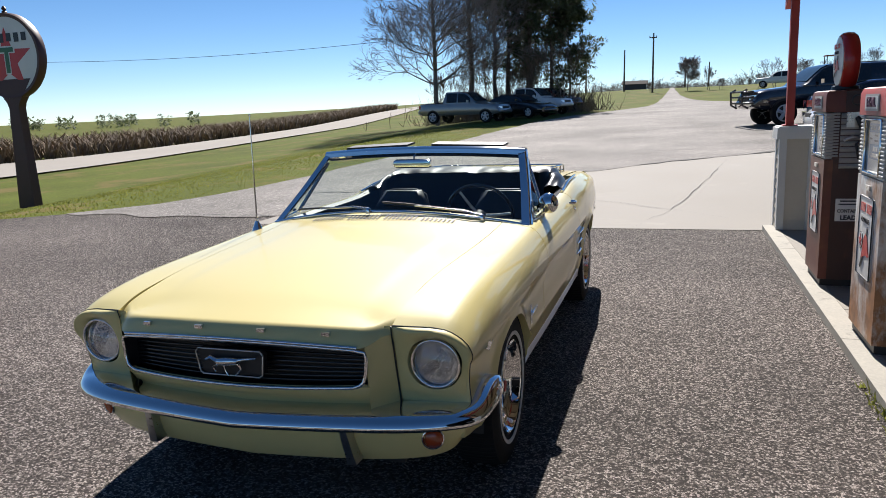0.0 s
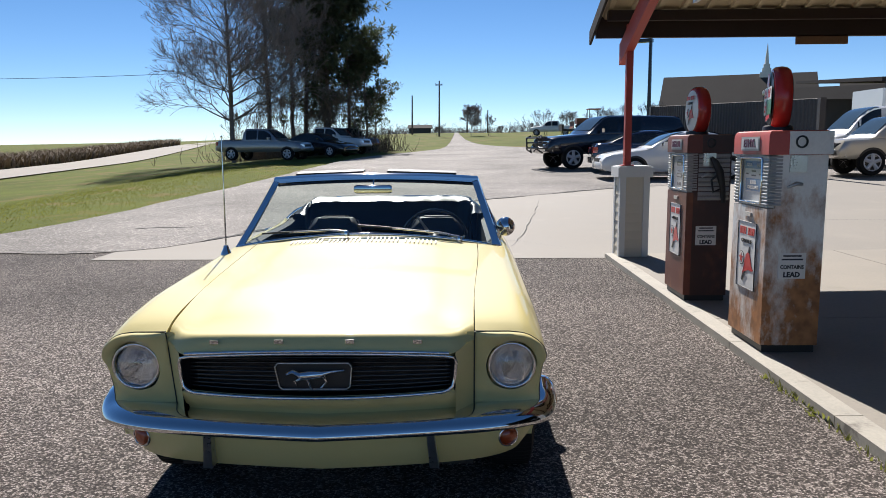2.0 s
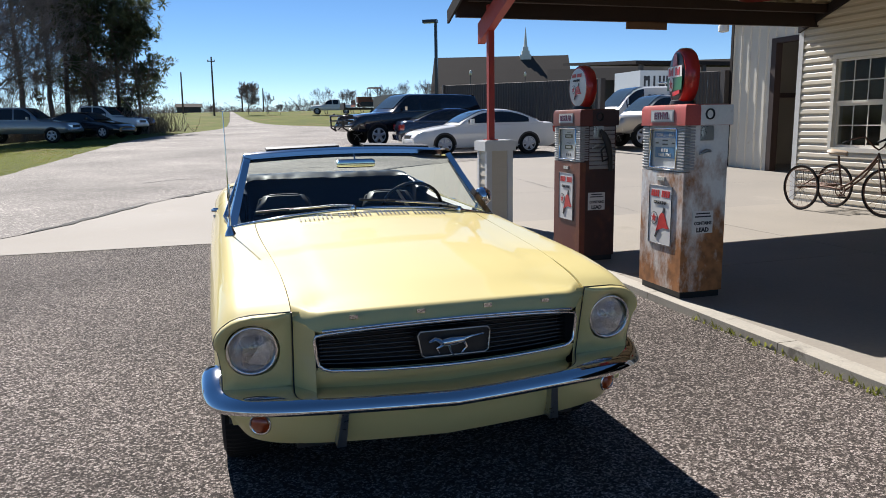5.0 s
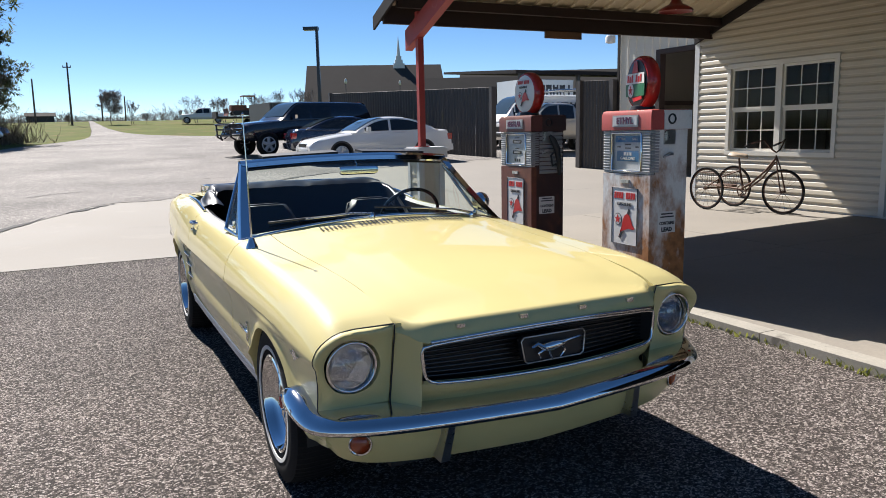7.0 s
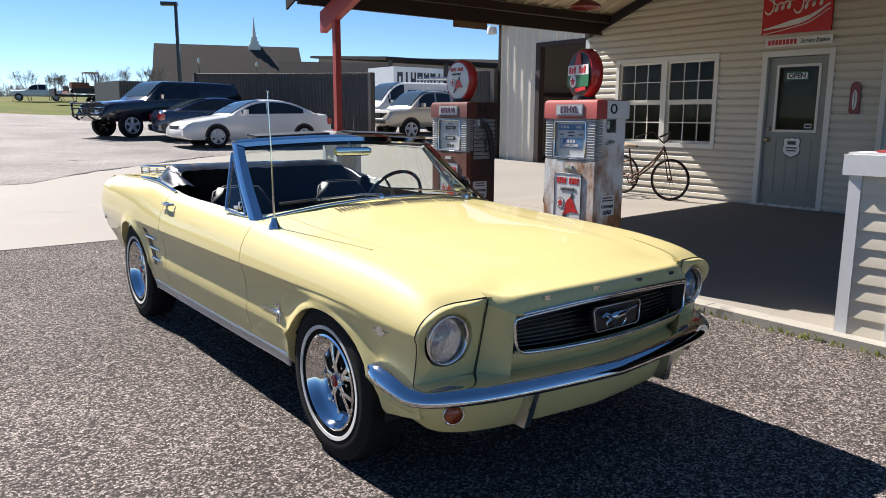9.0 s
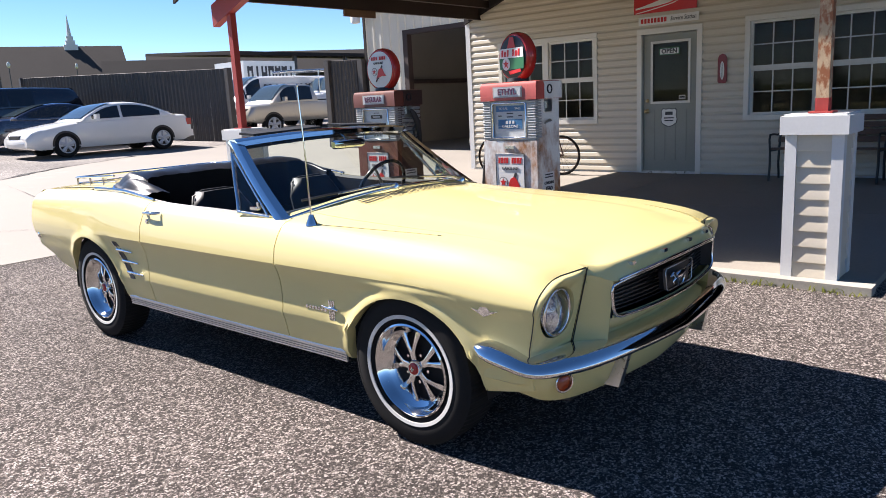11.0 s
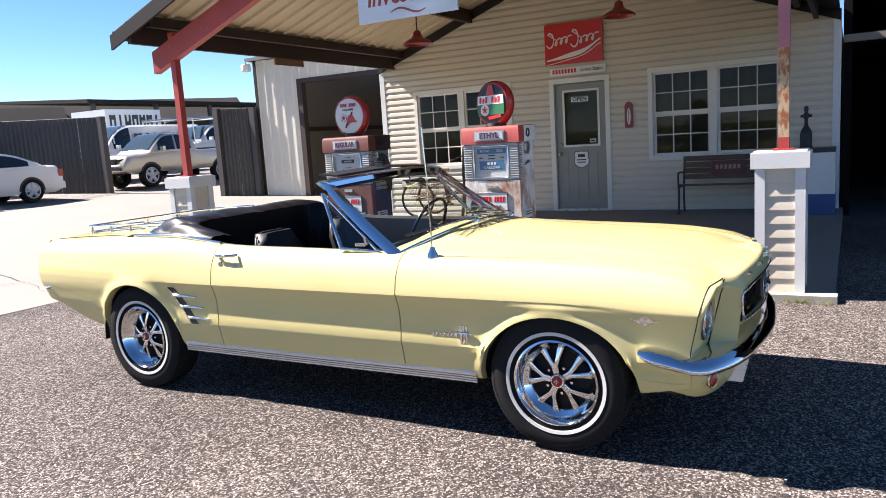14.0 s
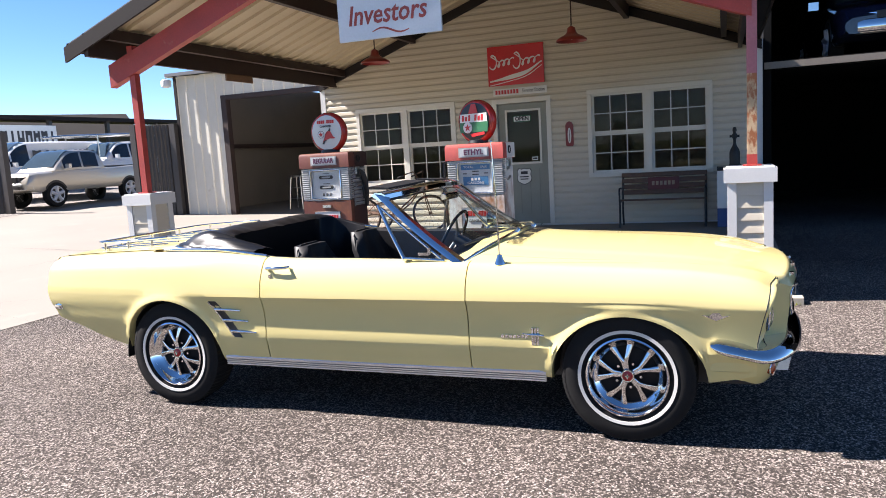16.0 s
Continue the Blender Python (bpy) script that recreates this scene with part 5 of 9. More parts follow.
# dashboard
bm = bmesh.new()
prof = [(0.82, 0.62), (0.82, 0.90), (0.90, 0.925), (1.02, 0.915), (1.09, 0.885), (1.10, 0.86), (1.06, 0.84), (1.05, 0.72), (1.0, 0.62)]
loft(bm, [[(x, y - 0.04 * (abs(x) / 0.7) ** 2 * -1, z - 0.035 * (abs(x) / 0.70) ** 2) for y, z in prof] for x in span(-0.69, 0.69, 17)])
dash = part("dashboard", bm, M["vinyl"], car, "black padded dashboard", angle=40)
bm = bmesh.new()
tube(bm, [(x, 1.102 + 0.04 * (abs(x) / 0.7) ** 2, 0.868 - 0.035 * (abs(x) / 0.7) ** 2) for x in span(-0.66, 0.66, 15)], 0.006, 6)
part("dash_strip", bm, M["chrome"], dash, "chrome strip", angle=60)
# steering wheel
sw_c, sw_n = Vector((0.37, 1.30, 0.885)), Vector((0, 0.90, 0.44)).normalized()
u, v = frame_of(sw_n)
bm = bmesh.new()
tube(bm, [tuple(p) for p in ring(sw_c, u, v, 0.195, 36)], 0.011, 8, True)
sw = part("steering_wheel", bm, M["gloss_black"], car, "black three-spoke steering wheel", angle=60)
for a in (0.0, 2.2, 4.1):
    bm = bmesh.new()
    d = u * math.cos(a) + v * math.sin(a)
    tube(bm, [sw_c - sw_n * 0.03, sw_c + d * 0.1 - sw_n * 0.02, sw_c + d * 0.19], [0.012, 0.009, 0.008], 6)
    part("spoke", bm, M["steel"], sw, angle=60)
bm = bmesh.new()
cyl(bm, sw_c - sw_n * 0.30 , sw_c - sw_n * 0.02, 0.03, 0.04, 14)
part("column", bm, M["black"], sw, angle=50)


def bucket_seat(x):
    bm = bmesh.new()
    cs = [(0.14, 1.45, 0.45), (0.225, 1.47, 0.50), (0.235, 1.60, 0.52), (0.23, 1.80, 0.50), (0.20, 1.93, 0.47)]
    rings = []
    for w, y, z in cs:
        rings.append([(x + w * a, y, 0.31 + (z - 0.31) * b) for a, b in ((-1, 0), (-1.02, 0.75), (-0.85, 1.0), (-0.4, 0.97), (0, 0.96), (0.4, 0.97), (0.85, 1.0), (1.02, 0.75), (1, 0))])
    loft(bm, rings)
    st = part("bucket_seat", bm, M["vinyl"], car, "black vinyl bucket seat", angle=50)
    bm = bmesh.new()
    rings = []
    for t in span(0, 1, 9):
        z = 0.47 + 0.475 * t
        y = 1.84 + 0.16 * t
        w = 0.225 - 0.015 * t - 0.07 * smooth((t - 0.75) / 0.25)
        th = 0.07 - 0.02 * t
        rings.append([(x + w * a, y + th * b + 0.02 * (abs(a) ** 2) * -1, z) for a, b in ((-1, 0), (-0.8, -0.9), (-0.3, -0.7), (0, -0.65), (0.3, -0.7), (0.8, -0.9), (1, 0), (0.85, 0.9), (0, 1), (-0.85, 0.9))])
    loft(bm, rings)
    part("backrest", bm, M["vinyl"], st, angle=60)
    bm = bmesh.new()
    tube(bm, [(x - 0.20, 1.955, 0.82), (x - 0.165, 1.985, 0.92), (x - 0.09, 2.0, 0.95), (x + 0.09, 2.0, 0.95), (x + 0.165, 1.985, 0.92), (x + 0.20, 1.955, 0.82)], 0.006, 6)
    part("piping", bm, M["vinyl"], st, angle=60)


bucket_seat(-0.37)
bucket_seat(0.37)
bm = bmesh.new()
loft(bm, [[(x, 2.20, 0.32), (x, 2.18, 0.52), (x, 2.25, 0.56), (x, 2.48, 0.53), (x, 2.56, 0.62), (x, 2.66, 0.87), (x, 2.72, 0.90), (x, 2.75, 0.86), (x, 2.74, 0.32)] for x in span(-0.55, 0.55, 9)])
part("rear_bench", bm, M["vinyl"], car, "black vinyl rear bench", angle=50)


# folded top under its boot: a raised wrinkled roll round the back of the cabin
def boot_pt(a, t):
    """a runs from one door round the back to the other; t runs over the roll."""
    k = abs(a)
    x = 0.735 * math.sin(a * math.pi / 2 * 1.0) if k < 1 else math.copysign(0.735, a)
    yb = 2.875 - 0.70 * max(0, (k - 0.55) / 0.45) ** 1.3
    yf = 2.44 - 0.34 * max(0, (k - 0.45) / 0.55) ** 1.4
    xin = x * (1.0 - 0.17 * smooth((k - 0.5) / 0.5) * (1 - t))
    y = yf + (yb - yf) * t
    base = shoulder(min(max(y, 2.05), 3.0)) + (0.03 if k < 0.7 else 0.012)
    h = 0.075 * math.sin(math.pi * min(1, t * 1.05 + 0.12)) ** 0.6 * (0.30 + 0.70 * smooth((1.02 - k) / 0.45))
    h += 0.010 * math.exp(-((k - 0.78) / 0.12) ** 2) * math.sin(math.pi * t)
    h += 0.012 * noise.noise((a * 5, t * 3, 2)) + 0.006 * noise.noise((a * 16, t * 5, 9))
    if t < 0.001:
        return (xin, y + 0.03, base - 0.28)
    return (xin, y, base + h - (0.03 if t > 0.999 else 0))


bm = bmesh.new()
sheet(bm, boot_pt, span(-1, 1, 61), [0, 0.02, 0.06, 0.12, 0.2, 0.3, 0.4, 0.5, 0.6, 0.7, 0.8, 0.88, 0.95, 1.0])
part("folded_top", bm, M["cover_vinyl"], car, "folded black vinyl top under a wrinkled cover", angle=60)
bm = bmesh.new()
tube(bm, [Vector(boot_pt(a, 1.0)) + Vector((0, 0.004, 0.012)) for a in span(-0.72, 0.72, 30)], 0.007, 6)
part("cover_beading", bm, M["chrome"], car, "bright cover beading with studs", angle=60)
# luggage rack on the boot lid
bm = bmesh.new()
rk = [(-0.52, 2.98), (-0.55, 3.05), (-0.55, 3.50), (-0.50, 3.58), (0.50, 3.58), (0.55, 3.50), (0.55, 3.05), (0.52, 2.98)]
tube(bm, [(x, y, top_z(x, y) + 0.065) for x, y in rk], 0.008, 8)
rack = part("luggage_rack", bm, M["chrome"], car, "chrome tube luggage rack on the boot lid", angle=60)
bm = bmesh.new()
tube(bm, [(x * 0.985, y, top_z(x, y) + 0.022) for x, y in rk], 0.006, 8)
part("lower_rail", bm, M["chrome"], rack, angle=60)
for x, y in ((-0.55, 3.08), (-0.55, 3.28), (-0.55, 3.48), (-0.3, 3.58), (0, 3.58), (0.3, 3.58), (0.55, 3.48), (0.55, 3.28), (0.55, 3.08)):
    bm = bmesh.new()
    tube(bm, [(x, y, top_z(x, y) - 0.002), (x, y, top_z(x, y) + 0.062)], 0.007, 6)
    part("stanchion", bm, M["chrome"], rack, angle=60)
for x in span(-0.4, 0.4, 5):
    bm = bmesh.new()
    tube(bm, [(x, 2.99, top_z(x, 2.99) + 0.02), (x, 3.57, top_z(x, 3.57) + 0.02)], 0.006, 6)
    part("slat", bm, M["chrome"], rack, angle=60)

# ---- windows and door of the station ----
M["pane_glass"] = glass("window pane glass", (0.80, 0.79, 0.72), 0.0, 0.75, 0.3)
M["door_paint"] = mat("grey green door paint", (0.23, 0.235, 0.20), 0.45, 0, 0.08, 3, 40)
M["door_shade"] = mat("door paint darkened as groove shade", (0.19, 0.195, 0.165), 0.5, 0, 0.08, 3, 40)
M["brass"] = mat("dull brass", (0.45, 0.36, 0.2), 0.35, 1, 0.1, 10, 80)
M["sign_red"] = mat("sign enamel red", (0.50, 0.02, 0.02), 0.3, 0, 0.08, 3, 60)
M["sign_white"] = mat("sign enamel white", (0.646, 0.637, 0.605), 0.35, 0, 0.05, 4, 60)
M["sign_green"] = mat("sign enamel green", (0.02, 0.12, 0.05), 0.35, 0, 0.08, 4, 60)
M["sign_black"] = mat("sign enamel black", (0.015, 0.015, 0.016), 0.35, 0, 0.1, 4, 60)
M["sign_blue"] = mat("dial blue", (0.04, 0.16, 0.32), 0.4, 0, 0.1, 4, 60)
M["ink"] = mat("dark lettering", (0.03, 0.03, 0.035), 0.5, 0, 0.1, 8, 60)
M["wood"] = mat("weathered bench wood", (0.10, 0.055, 0.035), 0.6, 0, 0.3, 3, 50, 0.001, stretch=(1, 6, 6))
M["iron"] = mat("black cast iron", (0.012, 0.012, 0.012), 0.5, 0, 0.2, 8, 80)
M["rust_metal"] = mat("rusty bicycle frame", (0.10, 0.05, 0.03), 0.6, 0.4, 0.35, 12, 80, 0.0006)


def shape(name, pts, material, parent, x, depth=0.004, label="", mtx=None):
    """A flat cut-out that looks towards -x: pts are (y, z)."""
    bm = bmesh.new()
    prism(bm, [(x, y, z) for y, z in pts], (-depth, 0, 0))
    return part(name, bm, material, parent, label, angle=0, at=mtx)


def circle_pts(cy, cz, r, n=28, r2=None):
    return [(cy + r * math.cos(2 * math.pi * i / n), cz + (r2 or r) * math.sin(2 * math.pi * i / n)) for i in range(n)]


def star_pts(cy, cz, r):
    return [(cy + (r if i % 2 == 0 else r * 0.40) * math.sin(math.pi * i / 5), cz + (r if i % 2 == 0 else r * 0.40) * math.cos(math.pi * i / 5)) for i in range(10)]


def station_window(i, o):
    y0, y1, z0, z1 = o
    win = tagged(new("window_%d" % i), "white vinyl double window with grilles of small panes", "window", kind="structure")
    x = WX
    # outer casing, butt-jointed
    for nm, a, b, c, d in (("head_casing", y0 - 0.07, y1 + 0.07, z1, z1 + 0.07), ("window_sill", y0 - 0.07, y1 + 0.07, z0 - 0.07, z0), ("side_casing", y0 - 0.07, y0, z0, z1), ("side_casing", y1, y1 + 0.07, z0, z1)):
        bm = bmesh.new()
        box(bm, x - 0.042, x + 0.02, a + 0.001, b - 0.001, c + 0.001, d - 0.001)
        part(nm, bm, M["station_trim"], win, bevel=0.005)
    mid = (y0 + y1) / 2
    bm = bmesh.new()
    box(bm, x - 0.03, x + 0.06, mid - 0.05, mid + 0.05, z0, z1)
    part("mullion", bm, M["station_trim"], win, bevel=0.004)
    zm = (z0 + z1) / 2
    for a, b in ((y0, mid - 0.05), (mid + 0.05, y1)):
        for c, d, xx in ((z0, zm, x + 0.035), (zm, z1, x + 0.005)):
            f = 0.038
            bm = bmesh.new()
            box(bm, xx, xx + 0.03, a, a + f, c, d)
            box(bm, xx, xx + 0.03, b - f, b, c, d)
            box(bm, xx, xx + 0.03, a + f, b - f, c, c + f)
            box(bm, xx, xx + 0.03, a + f, b - f, d - f, d)
            s = part("window_frame", bm, M["station_trim"], win, angle=0)
            for k in (1, 2):
                bm = bmesh.new()
                yy = a + f + (b - a - 2 * f) * k / 3
                box(bm, xx + 0.006, xx + 0.016, yy - 0.008, yy + 0.008, c + f, d - f)
                part("glazing_bar", bm, M["station_trim"], s, angle=0)
            bm = bmesh.new()
            zz = (c + d) / 2
            box(bm, xx + 0.004, xx + 0.018, a + f, b - f, zz - 0.008, zz + 0.008)
            part("glazing_bar", bm, M["station_trim"], s, angle=0)
            bm = bmesh.new()
            bm.faces.new([bm.verts.new((xx + 0.02, p_, q_)) for p_, q_ in ((a + f, c + f), (a + f, d - f), (b - f, d - f), (b - f, c + f))])
            p = part("pane", bm, M["pane_glass"], s, angle=0)
            p.visible_shadow = False
    return win


station_window(1, WIN1)
station_window(2, WIN2)

y0, y1, z0, z1 = DOOR
door = tagged(new("door_1"), "grey-green half-glazed entrance door, closed", "door", kind="structure")
for nm, a, b, c, d in (("door_casing", y0 - 0.08, y0, z0, z1), ("door_casing", y1, y1 + 0.08, z0, z1), ("door_casing", y0 - 0.08, y1 + 0.08, z1, z1 + 0.08)):
    bm = bmesh.new()
    box(bm, WX - 0.04, WX + 0.1, a + 0.001, b - 0.001, c + 0.001, d)
    part(nm, bm, M["station_trim"], door, bevel=0.005)
bm = bmesh.new()
wall_blocks(bm, WX + 0.02, WX + 0.06, y0 + 0.01, y1 - 0.01, z0 + 0.02, z1 - 0.01, [(y0 + 0.14, y1 - 0.16, 1.22, 2.10)])
leaf = part("door_leaf", bm, M["door_paint"], door, angle=0, bevel=0.0)
bm = bmesh.new()
for a, b, c, d in ((y0 + 0.11, y0 + 0.145, 1.19, 2.13), (y1 - 0.165, y1 - 0.13, 1.19, 2.13), (y0 + 0.146, y1 - 0.166, 1.19, 1.225), (y0 + 0.146, y1 - 0.166, 2.095, 2.13)):
    box(bm, WX + 0.008, WX + 0.019, a, b, c, d)
part("glazing_frame", bm, M["station_trim"], leaf, angle=0, bevel=0.003)
bm = bmesh.new()
bm.faces.new([bm.verts.new((WX + 0.038, p_, q_)) for p_, q_ in ((y0 + 0.141, 1.221), (y0 + 0.141, 2.099), (y1 - 0.161, 2.099), (y1 - 0.161, 1.221))])
dp = part("pane", bm, M["pane_glass"], leaf, angle=0)
dp.visible_shadow = False
# flat strips; a darker copy of the door paint stands for groove shade
for k in range(4):
    bm = bmesh.new()
    yy = y0 + 0.16 + 0.17 * k
    box(bm, WX + 0.0165, WX + 0.0195, yy, yy + 0.012, 0.32, 1.10)
    part("door_groove", bm, M["door_shade"], leaf, angle=0)
bm = bmesh.new()
lathe(bm, [(0.034, 0), (0.030, 0.01), (0.012, 0.02), (0.012, 0.045), (0.028, 0.055), (0.03, 0.07), (0.02, 0.082), (0, 0.084)], (WX + 0.02, y1 - 0.075, 1.08), (-1, 0, 0), 16)
part("door_handle", bm, M["brass"], leaf, "dull brass knob", angle=50)
bm = bmesh.new()
lathe(bm, [(0.03, 0), (0.028, 0.012), (0.015, 0.02), (0, 0.021)], (WX + 0.02, y1 - 0.075, 1.24), (-1, 0, 0), 16)
part("lock", bm, M["brass"], leaf, angle=50)
bm = bmesh.new()
box(bm, WX - 0.03, WX + 0.1, y0, y1, PAD - 0.01, PAD + 0.03)
part("threshold", bm, M["steel"], door, bevel=0.004)

# door notices
op = thing("open_sign", pose(WX + 0.012, 2.80, 1.97), "small green and white notice reading OPEN on the door glass", "sign")
shape("board", [(-0.16, -0.055), (0.16, -0.055), (0.16, 0.055), (-0.16, 0.055)], M["sign_green"], op, 0.0)
shape("face", [(-0.145, -0.042), (0.145, -0.042), (0.145, 0.042), (-0.145, 0.042)], M["sign_white"], op, -0.005, 0.002)
words("OPEN", 0.095, M["ink"], op, pose(-0.009, 0, 0) @ FACE_W, bold=0.003)
hs = thing("shield_sticker", pose(WX + 0.018, 2.80, 0.98), "white shield-shaped sticker with dark markings on the door", "sticker")
sh = [(-0.13, 0.10), (-0.10, 0.14), (-0.05, 0.125), (0, 0.145), (0.05, 0.125), (0.10, 0.14), (0.13, 0.10), (0.115, 0.03), (0.135, -0.03), (0.12, -0.09), (0.06, -0.13), (0, -0.15), (-0.06, -0.13), (-0.12, -0.09), (-0.135, -0.03), (-0.115, 0.03)]
shape("edge", sh, M["ink"], hs, 0.0, 0.003)
shape("face", [(y * 0.92, z * 0.92) for y, z in sh], M["sign_white"], hs, -0.0035, 0.002)
for k, (a, b, h) in enumerate(((-0.06, 0.06, 0.05), (-0.08, 0.08, 0.018), (-0.07, 0.07, 0.018))):
    zc = (0.06, -0.01, -0.05)[k]
    shape("bar", [(a, zc - h / 2), (b, zc - h / 2), (b, zc + h / 2), (a, zc + h / 2)], M["ink"], hs, -0.006, 0.002)
st = thing("door_sticker", pose(WX + 0.03, 2.60, 1.28), "small pale sticker with a dark bar on the door glass", "sticker")
shape("face", [(-0.05, -0.03), (0.05, -0.03), (0.05, 0.03), (-0.05, 0.03)], M["sign_white"], st, 0.0, 0.002)
shape("bar", [(-0.04, -0.012), (0.04, -0.012), (0.04, 0.012), (-0.04, 0.012)], M["ink"], st, -0.0025, 0.002)

# red advertising panel: plain wave and lettering-like swash
ad = thing("red_wall_sign", pose(WX - 0.03, 2.855, 2.88), "square red enamel drinks sign with white swash and wave", "sign")
bm = bmesh.new()
box(bm, -0.03, 0.0, -0.49, 0.49, -0.33, 0.33)
part("panel", bm, M["sign_red"], ad, bevel=0.006)


def ribbon(name, pts, widths, material, parent, x, label=""):
    """A flat curved band that looks towards -x."""
    a, b = [], []
    for i, (y, z) in enumerate(pts):
        p, q = pts[max(0, i - 1)], pts[min(len(pts) - 1, i + 1)]
        dy, dz = q[0] - p[0], q[1] - p[1]
        l = math.hypot(dy, dz) or 1
        w = widths[i] if isinstance(widths, (list, tuple)) else widths
        a.append((x, y - dz / l * w, z + dy / l * w))
        b.append((x, y + dz / l * w, z - dy / l * w))
    bm = bmesh.new()
    vs = loft(bm, [[p, q, (q[0] - 0.003, q[1], q[2]), (p[0] - 0.003, p[1], p[2])] for p, q in zip(a, b)])
    return part(name, bm, material, parent, label, angle=0)


wv = curve([(-0.45, 0.02), (-0.2, -0.13), (0.1, -0.20), (0.45, -0.255)])
ribbon("wave", [(y, wv(y) + 0.0) for y in span(0.46, -0.46, 25)], [0.012 + 0.025 * math.sin(math.pi * i / 24) ** 2 for i in range(25)], M["sign_white"], ad, -0.032)
ribbon("wave", [(y, wv(y) - 0.065) for y in span(0.46, -0.46, 25)], 0.006, M["sign_white"], ad, -0.032)
# an unreadable stroke of slanted loops, in two groups
for c0, c1, n_, big in ((0.42, 0.03, 3, 0.13), (0.0, -0.42, 3, 0.15)):
    pts = [(c0 - 0.02 + 0.07 * math.cos(a), 0.07 + big * math.sin(a) * 0.9) for a in span(-0.6, -5.2, 18)]
    m_ = 40
    for k in range(m_):
        t = k / (m_ - 1)
        a = t * n_ * 2 * math.pi + 2.2
        yy = c0 - 0.10 + (c1 - c0 + 0.12) * t
        zz = 0.03 + 0.04 * t
        pts.append((yy + 0.032 * math.cos(a) - 0.3 * 0.05 * math.sin(a), zz + 0.052 * math.sin(a)))
    ribbon("swash", pts, [0.007 + 0.006 * abs(math.sin(i * 0.35)) for i in range(len(pts))], M["sign_white"], ad, -0.032)
shape("bar", [(0.43, 0.24), (0.27, 0.25), (0.27, 0.29), (0.43, 0.28)], M["sign_red"], ad, -0.031)

nm = thing("name_board", pose(WX - 0.045, 2.80, 2.435), "narrow white name board with red and dark lettering over the door", "sign")
shape("board", [(-0.47, -0.06), (0.47, -0.06), (0.47, 0.06), (-0.47, 0.06)], M["sign_white"], nm, 0.0, 0.012)
for k in range(8):
    y = 0.43 - 0.053 * k
    shape("letter_bar", [(y, -0.032), (y - 0.038, -0.032), (y - 0.038, 0.036), (y, 0.036)], M["sign_red"], nm, -0.013, 0.002)
words("Service Station", 0.092, M["ink"], nm, pose(-0.016, -0.235, 0) @ FACE_W, shear=0.25, squash=0.72)

M["dark_enamel"] = mat("dark red enamel", (0.20, 0.012, 0.014), 0.3, 0, 0.1, 6, 60)
th = thing("wall_thermometer", pose(WX - 0.03, 1.975, 1.65), "tall red enamel wall thermometer with white face", "thermometer")
bm = bmesh.new()
loft(bm, [[(x, y, z) for y, z in [(-0.05, -0.2), (0.05, -0.2), (0.066, -0.17), (0.066, 0.15), (0.04, 0.2), (0, 0.215), (-0.04, 0.2), (-0.066, 0.15), (-0.066, -0.17)]] for x in (0.0, -0.02)])
part("plate", bm, M["dark_enamel"], th, bevel=0.004)
shape("face", circle_pts(0, -0.02, 0.03, 20, 0.13), M["sign_white"], th, -0.021, 0.003)
shape("tube", [(-0.004, -0.12), (0.004, -0.12), (0.004, 0.08), (-0.004, 0.08)], M["ink"], th, -0.025, 0.002)


# ---- fuel pumps ----
def rusty(name, paint, rust, low, high, scale=3.0):
    """Paint that gives way to rust in patches, more of them where water stands near the foot."""
    m = mat(name, paint, 0.45, 0, 0.10, scale, 50, 0.0008)
    nt = m.node_tree
    bsdf = nt.nodes["Principled BSDF"]
    base = bsdf.inputs["Base Color"].links[0].from_socket
    tex = nt.nodes.new("ShaderNodeTexCoord")
    sep = nt.nodes.new("ShaderNodeSeparateXYZ")
    nt.links.new(tex.outputs["Object"], sep.inputs[0])
    n = nt.nodes.new("ShaderNodeTexNoise")
    n.inputs["Scale"].default_value, n.inputs["Detail"].default_value, n.inputs["Roughness"].default_value = scale * 1.3, 9, 0.68
    mp = nt.nodes.new("ShaderNodeMapping")
    mp.inputs["Scale"].default_value = (1, 1, 0.55)
    nt.links.new(tex.outputs["Object"], mp.inputs[0])
    nt.links.new(mp.outputs[0], n.inputs["Vector"])
    mr = nt.nodes.new("ShaderNodeMapRange")
    mr.inputs[1].default_value, mr.inputs[2].default_value, mr.inputs[3].default_value, mr.inputs[4].default_value = 0.0, 1.5, low, high
    nt.links.new(sep.outputs["Z"], mr.inputs[0])
    add = nt.nodes.new("ShaderNodeMath")
    add.operation = "ADD"
    nt.links.new(n.outputs["Fac"], add.inputs[0])
    nt.links.new(mr.outputs[0], add.inputs[1])
    ramp = nt.nodes.new("ShaderNodeValToRGB")
    ramp.color_ramp.elements[0].position, ramp.color_ramp.elements[1].position = 0.47, 0.66
    nt.links.new(add.outputs[0], ramp.inputs[0])
    mix = nt.nodes.new("ShaderNodeMix")
    mix.data_type = "RGBA"
    nt.links.new(ramp.outputs[0], mix.inputs[0])
    nt.links.new(base, mix.inputs[6])
    n2 = nt.nodes.new("ShaderNodeTexNoise")
    n2.inputs["Scale"].default_value = 14
    nt.links.new(tex.outputs["Object"], n2.inputs["Vector"])
    r2 = nt.nodes.new("ShaderNodeValToRGB")
    r2.color_ramp.elements[0].position, r2.color_ramp.elements[0].color = 0.35, (*[c * 0.55 for c in rust], 1)
    r2.color_ramp.elements[1].position, r2.color_ramp.elements[1].color = 0.65, (*rust, 1)
    nt.links.new(n2.outputs["Fac"], r2.inputs[0])
    nt.links.new(r2.outputs[0], mix.inputs[7])
    nt.links.new(mix.outputs[2], bsdf.inputs["Base Color"])
    return m


